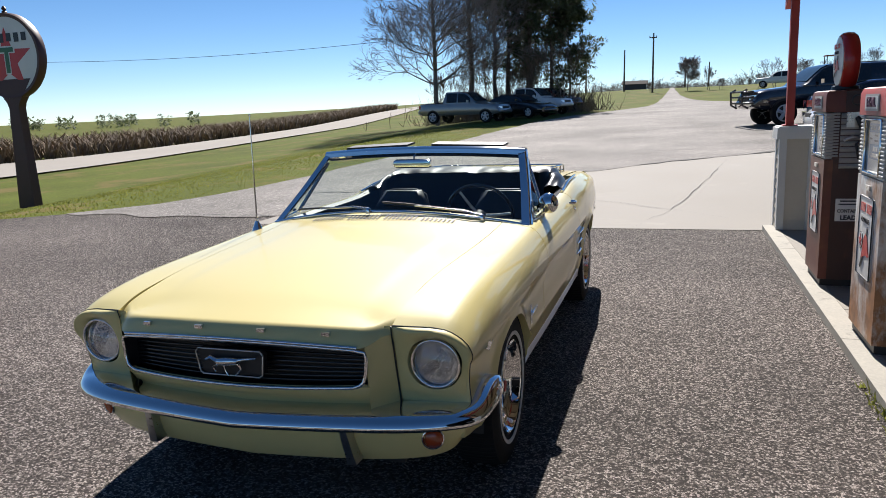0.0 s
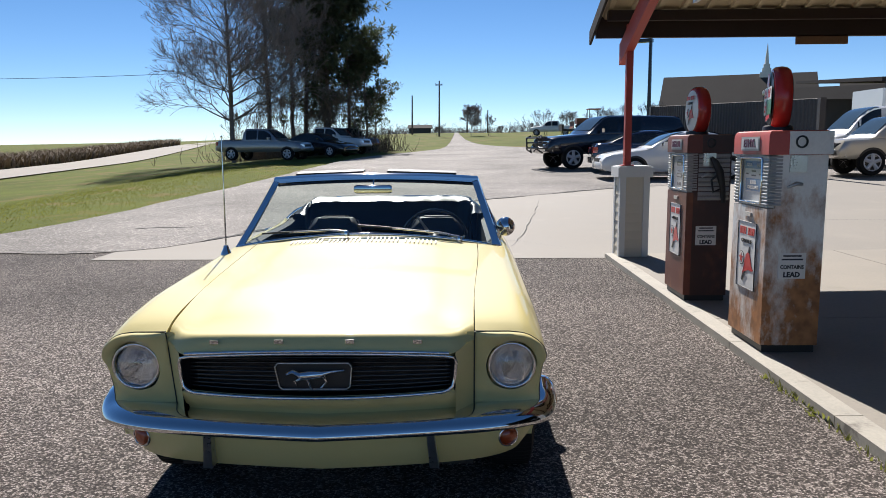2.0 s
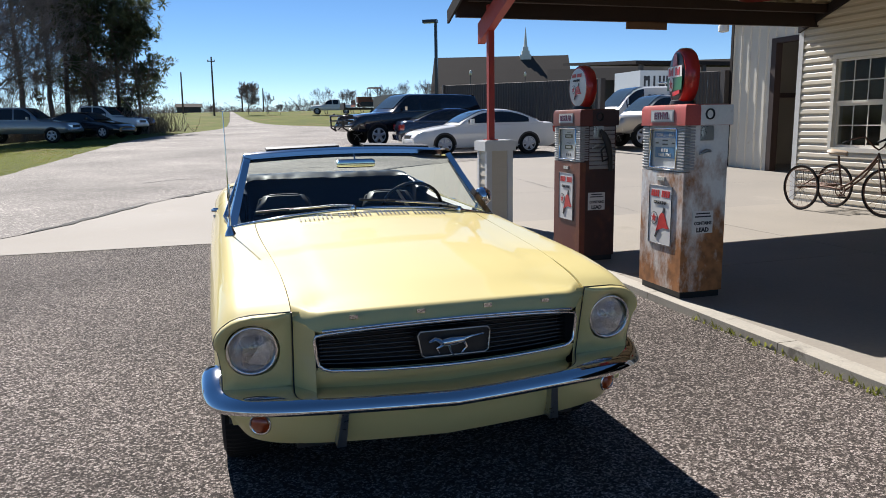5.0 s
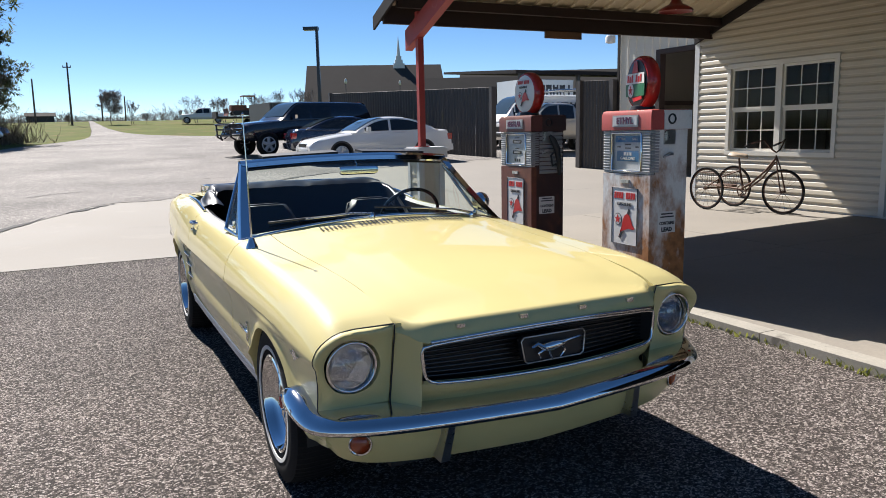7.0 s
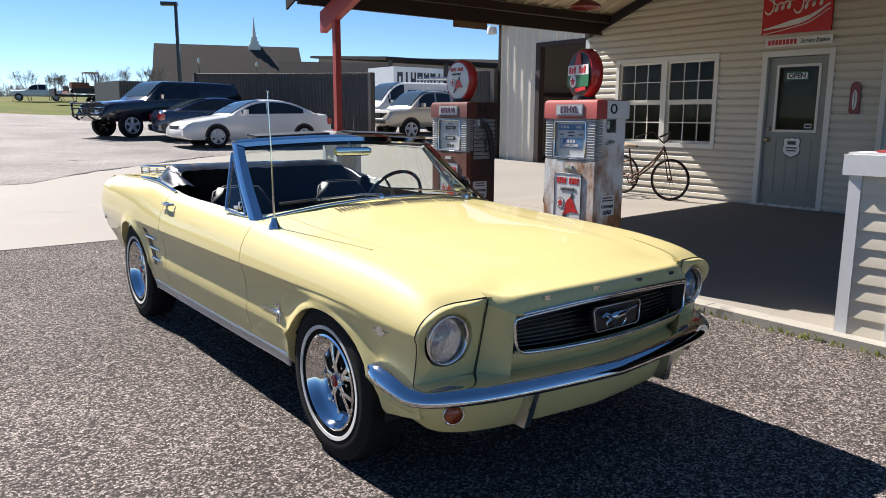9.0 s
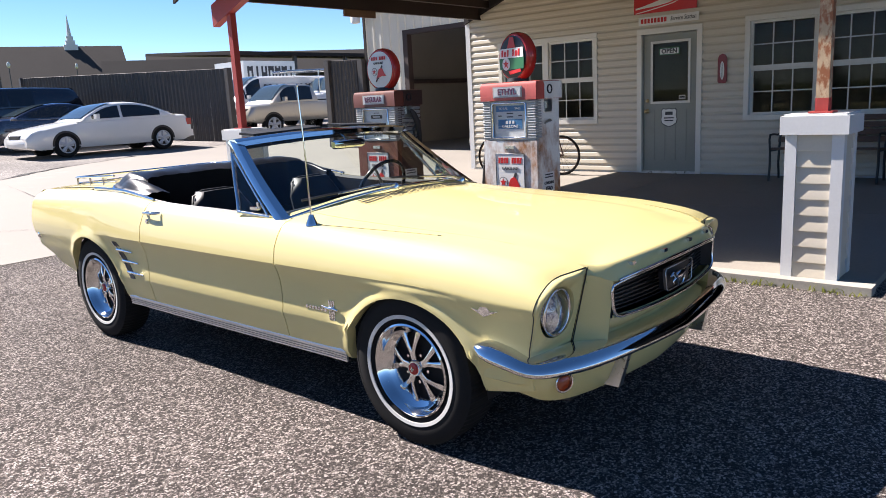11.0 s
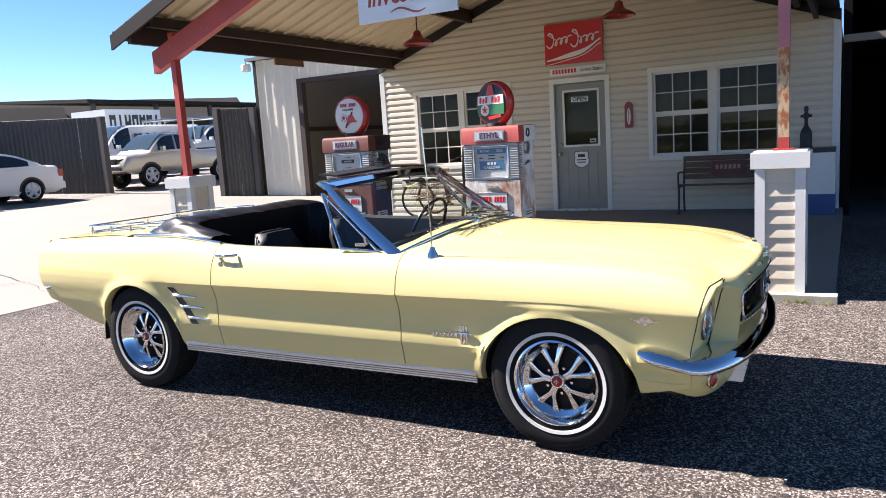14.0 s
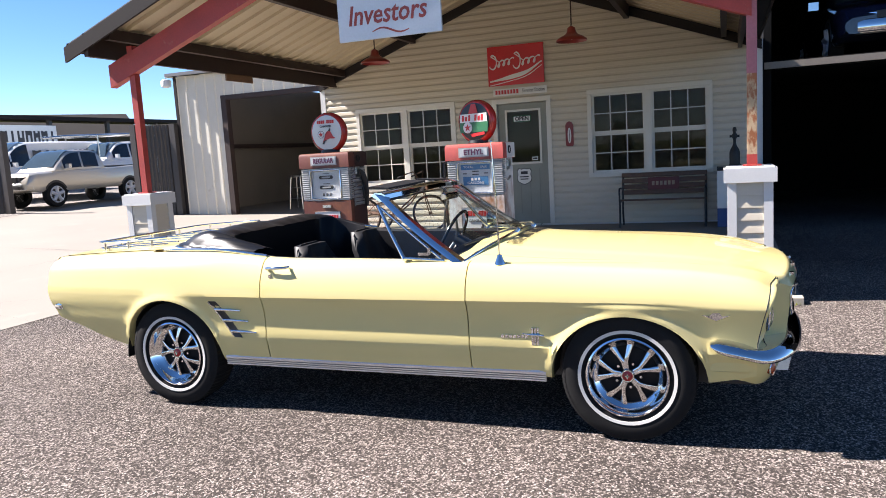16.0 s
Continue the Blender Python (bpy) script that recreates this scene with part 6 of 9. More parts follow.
M["pump_white"] = rusty("white pump paint rusting through", (0.696, 0.688, 0.654), (0.38, 0.165, 0.06), 0.20, -0.13)
M["pump_red"] = rusty("faded red pump paint", (0.42, 0.075, 0.06), (0.22, 0.09, 0.05), -0.02, -0.06)
M["pump_brown"] = rusty("rust brown pump paint", (0.13, 0.035, 0.022), (0.22, 0.075, 0.03), 0.0, -0.05)
M["pump_dark"] = rusty("dark brown pump paint", (0.045, 0.018, 0.014), (0.12, 0.04, 0.02), -0.02, -0.10)
M["ribbed"] = mat("ribbed bright metal", (0.36, 0.36, 0.35), 0.5, 0.3, 0.12, 8, 60)
M["dial_pane"] = glass("dial cover glass", (1, 1, 1), 0.0, 0.98)
M["dial_white"] = mat("dial face", (0.504, 0.518, 0.518), 0.4, 0, 0.05, 6, 60)
M["hose"] = mat("black rubber hose", (0.015, 0.015, 0.015), 0.6, 0, 0.2, 10, 80)


def fuel_pump(y, grade, body, head, side, label, dial_blue, globe_kind):
    P = thing("fuel_pump", pose(2.735, y, pad_z(2.735)) @ Matrix.Diagonal((1, 1, 1.035, 1)), label, "fuel pump", group="fuel pumps")
    D, W = 0.195, 0.287
    H = 1.43
    # dark foot
    bm = bmesh.new()
    box(bm, -D + 0.02, D - 0.02, -W + 0.02, W - 0.02, 0, 0.05)
    part("plinth", bm, M["black"], P, angle=0)
    bm = bmesh.new()
    box(bm, -D + 0.055, D - 0.005, -W + 0.008, W - 0.008, 0.05, H - 0.15)
    part("case", bm, side, P, bevel=0.012)
    # front door
    bm = bmesh.new()
    box(bm, -D, -D + 0.06, -W, W, 0.055, 0.940)
    fd = part("front_door", bm, body, P, bevel=0.018)
    bm = bmesh.new()
    box(bm, -D - 0.012, -D + 0.002, -0.05, 0.05, 0.870, 0.897)
    part("latch", bm, M["steel"], fd, bevel=0.004)
    # ribbed dial surround: one bar for each rib
    bm = bmesh.new()
    wall_blocks(bm, -D + 0.004, -D + 0.05, -W + 0.01, W - 0.01, 0.86, 1.275, [(-0.185, 0.185, 0.895, 1.25)])
    sur = part("dial_surround", bm, M["ribbed"], P, angle=0, at=pose(0, 0, 0.945 - 0.86 * 0.795) @ Matrix.Diagonal((1, 1, 0.795, 1)))
    for k in range(15):
        z = 0.875 + k * 0.027
        for s in (-1, 1):
            bm = bmesh.new()
            a, b = sorted((s * 0.20, s * (W - 0.004)))
            loft(bm, [[(-D + o, yy, z + h) for o, h in ((0.006, 0), (-0.003, 0.005), (-0.005, 0.011), (-0.003, 0.017), (0.006, 0.022))] for yy in (a, b)])
            part("rib", bm, M["ribbed"], sur, angle=40)
            bm = bmesh.new()
            yy = s * (W - 0.006)
            loft(bm, [[(x, yy + s * o, z + h) for o, h in ((-0.004, 0), (0.003, 0.005), (0.005, 0.011), (0.003, 0.017), (-0.004, 0.022))] for x in (-D + 0.01, -D + 0.09)])
            part("rib", bm, M["ribbed"], sur, angle=40)
    bm = bmesh.new()
    box(bm, -D + 0.020, -D + 0.030, -0.184, 0.184, 0.896, 1.249)
    dial = part("dial", bm, M["dial_white"], P, "dial with sale and gallon windows", angle=0, at=pose(0, 0, 0.965 - 0.896 * 0.8215) @ Matrix.Diagonal((1, 1, 0.8215, 1)))
    xd = -D + 0.0195
    if dial_blue:
        shape("band", [(-0.15, 1.165), (0.15, 1.165), (0.15, 1.225), (-0.15, 1.225)], M["sign_blue"], dial, xd, 0.002)
        shape("band", [(-0.13, 0.985), (0.13, 0.985), (0.13, 1.085), (-0.13, 1.085)], M["sign_blue"], dial, xd, 0.002)
        words("TOTAL        SALE", 0.036, M["sign_white"], dial, pose(xd - 0.004, 0, 1.195) @ FACE_W, squash=0.9)
        words("GALLONS", 0.04, M["sign_white"], dial, pose(xd - 0.004, 0, 1.012) @ FACE_W)
        for k in (-1, 0, 1):
            shape("number_bar", [(k * 0.035 - 0.011, 1.04), (k * 0.035 + 0.011, 1.04), (k * 0.035 + 0.011, 1.07), (k * 0.035 - 0.011, 1.07)], M["sign_white"], dial, xd - 0.0025, 0.002)
        for zz in (1.145, 1.11):
            shape("slot", [(-0.035, zz - 0.006), (0.035, zz - 0.006), (0.035, zz + 0.006), (-0.035, zz + 0.006)], M["ink"], dial, xd, 0.002)
        for s in (-1, 1):
            shape("cents_bar", [(s * 0.11 - 0.02, 1.115), (s * 0.11 + 0.02, 1.115), (s * 0.11 + 0.02, 1.127), (s * 0.11 - 0.02, 1.127)], M["ink"], dial, xd, 0.002)
    else:
        for zz in (1.16, 1.035):
            shape("number_window", [(-0.075, zz - 0.022), (0.075, zz - 0.022), (0.085, zz), (0.075, zz + 0.022), (-0.075, zz + 0.022), (-0.085, zz)], M["sign_black"], dial, xd, 0.003)
            shape("number_bar", [(-0.05, zz - 0.010), (0.05, zz - 0.010), (0.05, zz + 0.010), (-0.05, zz + 0.010)], M["ribbed"], dial, xd - 0.0035, 0.002)
            shape("slot", [(-0.04, zz + 0.042), (0.04, zz + 0.042), (0.04, zz + 0.050), (-0.04, zz + 0.050)], M["ink"], dial, xd, 0.002)
        for k in (-1, 0, 1):
            shape("number_bar", [(k * 0.04 - 0.011, 0.925), (k * 0.04 + 0.011, 0.925), (k * 0.04 + 0.011, 0.96), (k * 0.04 - 0.011, 0.96)], M["ink"], dial, xd, 0.002)
    bm = bmesh.new()
    tube(bm, [(-D + 0.002, a, b) for a, b in ((-0.18, 0.905), (-0.18, 1.24), (-0.17, 1.252), (0.17, 1.252), (0.18, 1.24), (0.18, 0.905), (0.17, 0.893), (-0.17, 0.893))], 0.009, 8, True)
    part("dial_frame", bm, M["chrome"], dial, "bright dial frame", angle=60)
    bm = bmesh.new()
    bm.faces.new([bm.verts.new((-D + 0.008, p_, q_)) for p_, q_ in ((-0.178, 0.9), (-0.178, 1.245), (0.178, 1.245), (0.178, 0.9))])
    g = part("dial_glass", bm, M["dial_pane"], dial, angle=0)
    g.visible_shadow = False
    # crown
    bm = bmesh.new()
    loft(bm, [[(-D - 0.012 + i, -W - 0.012 + i * 0.6, z), (D + 0.005 - i, -W - 0.012 + i * 0.6, z), (D + 0.005 - i, W + 0.012 - i * 0.6, z), (-D - 0.012 + i, W + 0.012 - i * 0.6, z)] for z, i in ((1.28, 0), (1.40, 0), (1.425, 0.012), (1.432, 0.03))])
    cr = part("crown", bm, head, P, bevel=0.012)
    bm = bmesh.new()
    box(bm, -D + 0.12, D + 0.012, -W - 0.016, W + 0.016, 1.282, 1.425)
    part("crown_rear", bm, side, cr, bevel=0.012)
    bm = bmesh.new()
    box(bm, -D - 0.017, -D - 0.010, -0.155, 0.155, 1.305, 1.395)
    gp = part("grade_plate", bm, M["ribbed"], cr, "plate with the fuel grade", bevel=0.003)
    bm = bmesh.new()
    box(bm, -D - 0.0195, -D - 0.0175, -0.142, 0.142, 1.316, 1.384)
    part("grade_field", bm, M["dial_white"], gp, angle=0)
    words(grade, 0.072, M["plum"], gp, pose(-D - 0.0215, 0, 1.35) @ FACE_W, bold=0.002, squash=0.78 if len(grade) > 5 else 0.95)
    # poster on the door
    ps = part("poster", (lambda b: (box(b, -D - 0.006, -D + 0.001, -0.155, 0.155, 0.38, 0.83), b)[1])(bmesh.new()), M["sign_white"], P, "white enamel poster with a red helmet", bevel=0.002)
    xp = -D - 0.0065
    bm = bmesh.new()
    tube(bm, [(xp, a, b) for a, b in ((-0.154, 0.381), (-0.154, 0.829), (0.154, 0.829), (0.154, 0.381))], 0.004, 6, True)
    part("poster_edge", bm, M["ink"], ps, angle=60)
    poster_art(ps, xp, 0, 0.605, 0.155, 0.225)
    # lead notice on the side that faces the drive
    nt_ = part("notice", (lambda b: (box(b, -0.10, 0.08, -W + 0.001, -W + 0.009, 0.49, 0.655), b)[1])(bmesh.new()), M["sign_white"], P, "white lead warning plate", bevel=0.002)
    yp = -W - 0.0005
    words("CONTAINS", 0.034, M["ink"], nt_, pose(-0.01, yp, 0.565) @ FACE_S, bold=0.001, squash=0.9)
    words("LEAD", 0.046, M["ink"], nt_, pose(-0.01, yp, 0.515) @ FACE_S, bold=0.002)
    for zz, w in ((0.638, 0.060), (0.615, 0.070)):
        bm = bmesh.new()
        box(bm, -0.01 - w, -0.01 + w, yp - 0.001, yp + 0.001, zz - 0.005, zz + 0.005)
        part("small_print_bar", bm, M["ink"], nt_, angle=0)
    if globe_kind == "helmet":
        for k in range(10):
            bm = bmesh.new()
            z = 0.875 + k * 0.040
            loft(bm, [[(x, -W + 0.008 - o, z + h) for o, h in ((0, 0), (0.008, 0.008), (0.012, 0.018), (0.008, 0.028), (0, 0.034))] for x in (-D + 0.10, D - 0.02)])
            part("rib", bm, M["ribbed"], P, angle=40)
        bm = bmesh.new()
        tube(bm, [(0.12, -W - 0.03, 0.86), (0.10, -W - 0.045, 1.0), (0.07, -W - 0.05, 1.12), (0.03, -W - 0.045, 1.20), (0.0, -W - 0.03, 1.24)], [0.020, 0.026, 0.034, 0.028, 0.014], 10)
        tube(bm, [(0.06, -W - 0.05, 1.10), (0.0, -W - 0.055, 1.05), (0.02, -W - 0.05, 0.95), (0.10, -W - 0.045, 0.98)], 0.010, 8)
        part("nozzle", bm, M["hose"], P, "black nozzle hung on the side", angle=60)
    # hole for the hose on the crown's side, nozzle hook, handle
    bm = bmesh.new()
    lathe(bm, [(0.040, -0.01), (0.040, 0.006), (0.030, 0.008), (0.028, -0.005), (0, -0.005)], (0.0, -W - 0.018, 1.36), (0, -1, 0), 20)
    part("hose_port", bm, M["black"], P, angle=50)
    bm = bmesh.new()
    box(bm, -0.06, 0.05, -W - 0.006, -W + 0.01, 1.17, 1.275)
    box(bm, -0.045, 0.035, -W - 0.02, -W - 0.006, 1.20, 1.26)
    part("nozzle_boot", bm, M["steel"], P, bevel=0.006)
    bm = bmesh.new()
    tube(bm, [(-0.075, -W - 0.012, 1.075), (-0.02, -W - 0.022, 1.10), (0.02, -W - 0.016, 1.095)], [0.008, 0.014, 0.010], 8)
    part("lever", bm, M["steel"], P, angle=60)
    # hose loop and nozzle on the far side
    bm = bmesh.new()
    hp = [(0.06, W + 0.02, 1.34), (0.05, W + 0.12, 1.25), (0.03, W + 0.13, 1.0), (0.02, W + 0.10, 0.6), (0.0, W + 0.06, 0.42), (-0.03, W + 0.09, 0.40), (-0.05, W + 0.13, 0.55), (-0.05, W + 0.10, 0.78), (-0.04, W + 0.04, 0.98)]
    fine = []
    for i in range(len(hp) - 1):
        for t in (0, 0.5):
            fine.append(Vector(hp[i]).lerp(Vector(hp[i + 1]), t))
    tube(bm, fine + [hp[-1]], 0.017, 8)
    part("hose", bm, M["hose"], P, angle=60)
    bm = bmesh.new()
    tube(bm, [(-0.04, W + 0.035, 0.95), (-0.02, W + 0.03, 1.05), (0.02, W + 0.035, 1.12), (0.10, W + 0.04, 1.10)], [0.016, 0.022, 0.018, 0.010], 10)
    part("nozzle", bm, M["steel"], P, angle=60)
    # globe
    gc = Vector((-0.03, 0, 1.64))
    bm = bmesh.new()
    lathe(bm, [(0.165, -0.058), (0.190, -0.054), (0.205, -0.034), (0.209, 0.0), (0.205, 0.034), (0.190, 0.054), (0.165, 0.058)], gc, (1, 0, 0), 40)
    gl = part("globe", bm, M["globe_red"], P, "round red advertising globe", angle=40, at=pose(gc.x, 0, 0, 0, 0, 0 if globe_kind == "helmet" else -15) @ pose(-gc.x, 0, 0))
    bm = bmesh.new()
    lathe(bm, [(0.09, 0), (0.10, 0.01), (0.095, 0.035), (0.08, 0.04)], (gc.x, 0, 1.428), (0, 0, 1), 24)
    part("globe_foot", bm, M["black"], gl, angle=40)
    for s in (-1, 1):
        lens_ = part("globe_face", lathe(bmesh.new(), [(0.178, 0.050), (0.176, 0.060), (0.12, 0.066), (0.06, 0.069), (0, 0.070)], gc, (s, 0, 0), 36), M["sign_white"] if globe_kind == "helmet" else M["sign_black"], gl, "glass advertising face", angle=50)
        if s < 0:
            globe_art(lens_, gc, globe_kind)
    return P


def poster_art(parent, x, cy, cz, w, h):
    """Red band, dark band, star roundel and helmet as plain shapes."""
    for k in range(9):
        yy = cy + w * 0.82 - k * w * 0.185
        if k != 4:
            shape("red_bar", [(yy, cz + h * 0.62), (yy - w * 0.14, cz + h * 0.62), (yy - w * 0.17, cz + h * 0.84), (yy - w * 0.03, cz + h * 0.84)], M["sign_red"], parent, x, 0.002)
    words("GASOLINE", w * 0.24, M["ink"], parent, pose(x - 0.003, cy, cz + h * 0.42) @ FACE_W)
    shape("roundel", circle_pts(cy + w * 0.50, cz - h * 0.12, w * 0.31), M["ink"], parent, x, 0.0015)
    shape("roundel_field", circle_pts(cy + w * 0.50, cz - h * 0.12, w * 0.275), M["sign_white"], parent, x - 0.002, 0.0015)
    shape("star", star_pts(cy + w * 0.50, cz - h * 0.12, w * 0.25), M["sign_red"], parent, x - 0.004, 0.0015)
    hel = [(0.30, -0.72), (0.42, -0.80), (0.20, -0.62), (0.00, -0.52), (-0.35, -0.44), (-0.72, -0.46), (-0.85, -0.42), (-0.66, -0.30), (-0.52, -0.08), (-0.40, 0.06), (-0.20, 0.10), (-0.02, 0.02), (0.10, -0.16), (0.16, -0.38), (0.30, -0.56)]
    shape("helmet", [(cy + a * w, cz + b * h * 0.95) for a, b in hel], M["sign_red"], parent, x, 0.003)
    shape("helmet_brim", [(cy + a * w, cz + b * h * 0.95) for a, b in ((0.42, -0.80), (0.30, -0.72), (0.22, -0.60), (0.02, -0.52), (-0.05, -0.56), (0.12, -0.66), (0.26, -0.84))], M["ink"], parent, x - 0.0035, 0.002)
    shape("crest", [(cy + a * w, cz + b * h) for a, b in ((-0.22, 0.10), (-0.40, 0.06), (-0.46, 0.24), (-0.34, 0.28))], M["ink"], parent, x, 0.003)


def globe_art(parent, gc, kind):
    x = gc.x - 0.0715
    if kind == "helmet":
        poster_art(parent, x, gc.y, gc.z, 0.125, 0.15)
        return
    shape("white_band", [(-0.16, -0.005), (0.16, -0.005), (0.155, 0.075), (-0.155, 0.075)], M["sign_white"], parent, x, 0.002, mtx=pose(0, gc.y, gc.z))
    shape("green_band", [(-0.16, -0.10), (0.16, -0.10), (0.168, -0.006), (-0.168, -0.006)], M["sign_green"], parent, x, 0.002, mtx=pose(0, gc.y, gc.z))
    shape("red_wedge", [(-0.055, 0.076), (0.055, 0.076), (0.02, 0.165), (-0.03, 0.165)], M["sign_red"], parent, x, 0.002, mtx=pose(0, gc.y, gc.z))
    for k in range(7):
        yy = 0.135 - k * 0.037
        if k != 3:
            shape("red_bar", [(yy, 0.008), (yy - 0.024, 0.008), (yy - 0.030, 0.064 - 0.012 * (k % 2)), (yy - 0.006, 0.064 - 0.012 * (k % 2))], M["sign_red"], parent, x - 0.003, 0.002, mtx=pose(0, gc.y, gc.z))
    shape("roundel", circle_pts(0.07, -0.055, 0.052), M["sign_white"], parent, x - 0.003, 0.002, mtx=pose(0, gc.y, gc.z))
    shape("star", star_pts(0.07, -0.055, 0.040), M["sign_red"], parent, x - 0.0055, 0.002, mtx=pose(0, gc.y, gc.z))
    shape("red_stroke", [(0.04, -0.115), (-0.12, -0.10), (-0.13, -0.125), (0.02, -0.145)], M["sign_red"], parent, x - 0.003, 0.002, mtx=pose(0, gc.y, gc.z))


M["plum"] = mat("plum lettering", (0.10, 0.02, 0.06), 0.5, 0, 0.1, 8, 60)
M["globe_red"] = mat("glossy globe red", (0.40, 0.025, 0.018), 0.22, 0, 0.08, 6, 60)
fuel_pump(1.84, "ETHYL", M["pump_white"], M["pump_red"], M["pump_white"], "old white fuel pump streaked with rust, red crown, globe on top", True, "bands")
fuel_pump(3.52, "REGULAR", M["pump_brown"], M["pump_brown"], M["pump_dark"], "old rust-brown fuel pump with ribbed dial and red globe", False, "helmet")


# ---- under the canopy ----
def barn_lamp(x, y, z):
    L = thing("pendant_lamp", pose(x, y, z), "red enamel barn-style pendant lamp on a rod", "lamp", group="canopy lamps")
    bm = bmesh.new()
    prof = [(0.205, 0.0), (0.200, 0.02), (0.15, 0.055), (0.085, 0.085), (0.06, 0.12), (0.05, 0.17), (0.02, 0.19)]
    lathe(bm, prof + [(r - 0.006, h - 0.004) for r, h in prof[::-1]], (0, 0, 0), (0, 0, 1), 32, True)
    part("shade", bm, M["lamp_red"], L, angle=50)
    part("bulb", lathe(bmesh.new(), [(0.0, 0.0), (0.03, 0.01), (0.04, 0.04), (0.025, 0.08), (0.02, 0.12)], (0, 0, 0.02), (0, 0, 1), 16), M["sign_white"], L, angle=60)
    bm = bmesh.new()
    tube(bm, [(0, 0, 0.18), (0, 0, roof_z(y) + 0.09 - z)], 0.009, 8)
    part("rod", bm, M["purlin"], L, angle=60)


M["lamp_red"] = mat("red enamel shade", (0.26, 0.03, 0.022), 0.3, 0, 0.08, 6, 60)
barn_lamp(5.17, 4.09, 2.76)
barn_lamp(5.62, 1.42, 2.83)

hang = thing("hanging_board", pose(2.54, 2.655, 2.64), "pale blue hanging board with brown-red script lettering", "sign")
M["board_blue"] = mat("pale blue board", (0.62, 0.68, 0.76), 0.5, 0, 0.06, 3, 50)
M["script_red"] = mat("brown red script", (0.33, 0.05, 0.04), 0.5, 0, 0.1, 5, 50)
bm = bmesh.new()
box(bm, -0.015, 0.015, -0.56, 0.56, 0, 0.80)
part("board", bm, M["board_blue"], hang, bevel=0.004)
words("Investors", 0.27, M["script_red"], hang, pose(-0.018, 0.02, 0.235) @ FACE_W, shear=0.2, bold=0.004, squash=0.86)
ribbon("flourish", [(0.18 - 0.4 * t, 0.07 + 0.03 * math.sin(t * 6)) for t in span(0, 1, 14)], [0.004 + 0.006 * math.sin(math.pi * i / 13) for i in range(14)], M["script_red"], hang, -0.015)
for k in range(6):
    yy = 0.42 - 0.15 * k
    shape("letter_bar", [(yy, 0.47), (yy - 0.10, 0.47), (yy - 0.10, 0.66), (yy, 0.66)], M["script_red"], hang, -0.015, 0.003)
for s in (-0.45, 0.45):
    bm = bmesh.new()
    tube(bm, [(0, s, 0.80), (0.03, s, roof_z(2.655 + s) + 0.05 - 2.64)], 0.005, 6)
    part("chain", bm, M["iron"], hang, angle=60)

# bench
B = thing("park_bench", pose(7.72, 0.46, PAD - 0.004), "dark slatted park bench with cast-iron ends under the window", "bench")
for k in range(5):
    bm = bmesh.new()
    box(bm, -0.20 + k * 0.085, -0.13 + k * 0.085, -0.66, 0.66, 0.42 - 0.006 * k, 0.445 - 0.006 * k)
    part("seat_slat", bm, M["wood"], B, bevel=0.006)
for k in range(4):
    bm = bmesh.new()
    box(bm, -0.012, 0.012, -0.66, 0.66, -0.035, 0.035)
    part("back_slat", bm, M["wood"], B, bevel=0.006, at=pose(0.22 + 0.022 * k, 0, 0.53 + 0.092 * k, 0, 14, 0))
bm = bmesh.new()
box(bm, -0.016, -0.004, -0.24, 0.24, -0.10, 0.10)
part("back_panel", bm, M["bench_panel"] if "bench_panel" in M else M["wood"], B, "dark red panel with pale marks", bevel=0.004, at=pose(0.238, 0, 0.66, 0, 14, 0))
for k in range(6):
    bm = bmesh.new()
    y = -0.17 + 0.062 * k
    box(bm, -0.022, -0.017, y, y + 0.04, -0.03, 0.035)
    part("mark_bar", bm, M["saddle"], B, angle=0, at=pose(0.238, 0, 0.66, 0, 14, 0))
for s in (-1, 1):
    bm = bmesh.new()
    y = s * 0.64
    tube(bm, [(-0.24, y, 0.0), (-0.20, y, 0.2), (-0.21, y, 0.41)], 0.016, 8)
    tube(bm, [(0.22, y, 0.0), (0.17, y, 0.22), (0.19, y, 0.42), (0.30, y, 0.83)], 0.016, 8)
    tube(bm, [(-0.21, y, 0.41), (0.0, y, 0.40), (0.19, y, 0.40)], 0.014, 8)
    tube(bm, [(-0.22, y, 0.41), (-0.25, y, 0.56), (-0.22, y, 0.62), (-0.05, y, 0.62), (0.12, y, 0.60), (0.24, y, 0.63)], 0.014, 8)
    part("bench_end", bm, M["iron"], B, angle=60)

# box with a dark ornament on it, by the corner
cb = thing("cooler_box", pose(7.62, -0.66, PAD - 0.004), "white and blue painted chest with a dark lid", "chest")
for nm_, z0_, z1_, mt in (("base", 0.0, 0.28, "chest_blue"), ("body", 0.28, 0.84, "sign_white"), ("lid", 0.84, 0.90, "black")):
    M.setdefault("chest_blue", mat("dark blue paint", (0.03, 0.07, 0.20), 0.5, 0, 0.15, 3, 40))
    bm = bmesh.new()
    box(bm, -0.25, 0.25, -0.31, 0.31, z0_ + 0.001, z1_)
    part(nm_, bm, M[mt], cb, bevel=0.01)
hp_ = thing("water_pump", pose(7.62, -0.60, PAD + 0.896), "dark cast-iron ornament with a turned top on the chest", "ornament")
bm = bmesh.new()
lathe(bm, [(0.085, 0.0), (0.085, 0.02), (0.075, 0.03), (0.075, 0.20), (0.06, 0.25), (0.035, 0.29), (0.022, 0.33), (0.022, 0.40), (0.04, 0.42), (0.04, 0.46), (0.02, 0.49), (0.03, 0.53), (0.022, 0.57), (0, 0.58)], (0, 0, 0), (0, 0, 1), 20)
part("body", bm, M["iron"], hp_, angle=40)
bm = bmesh.new()
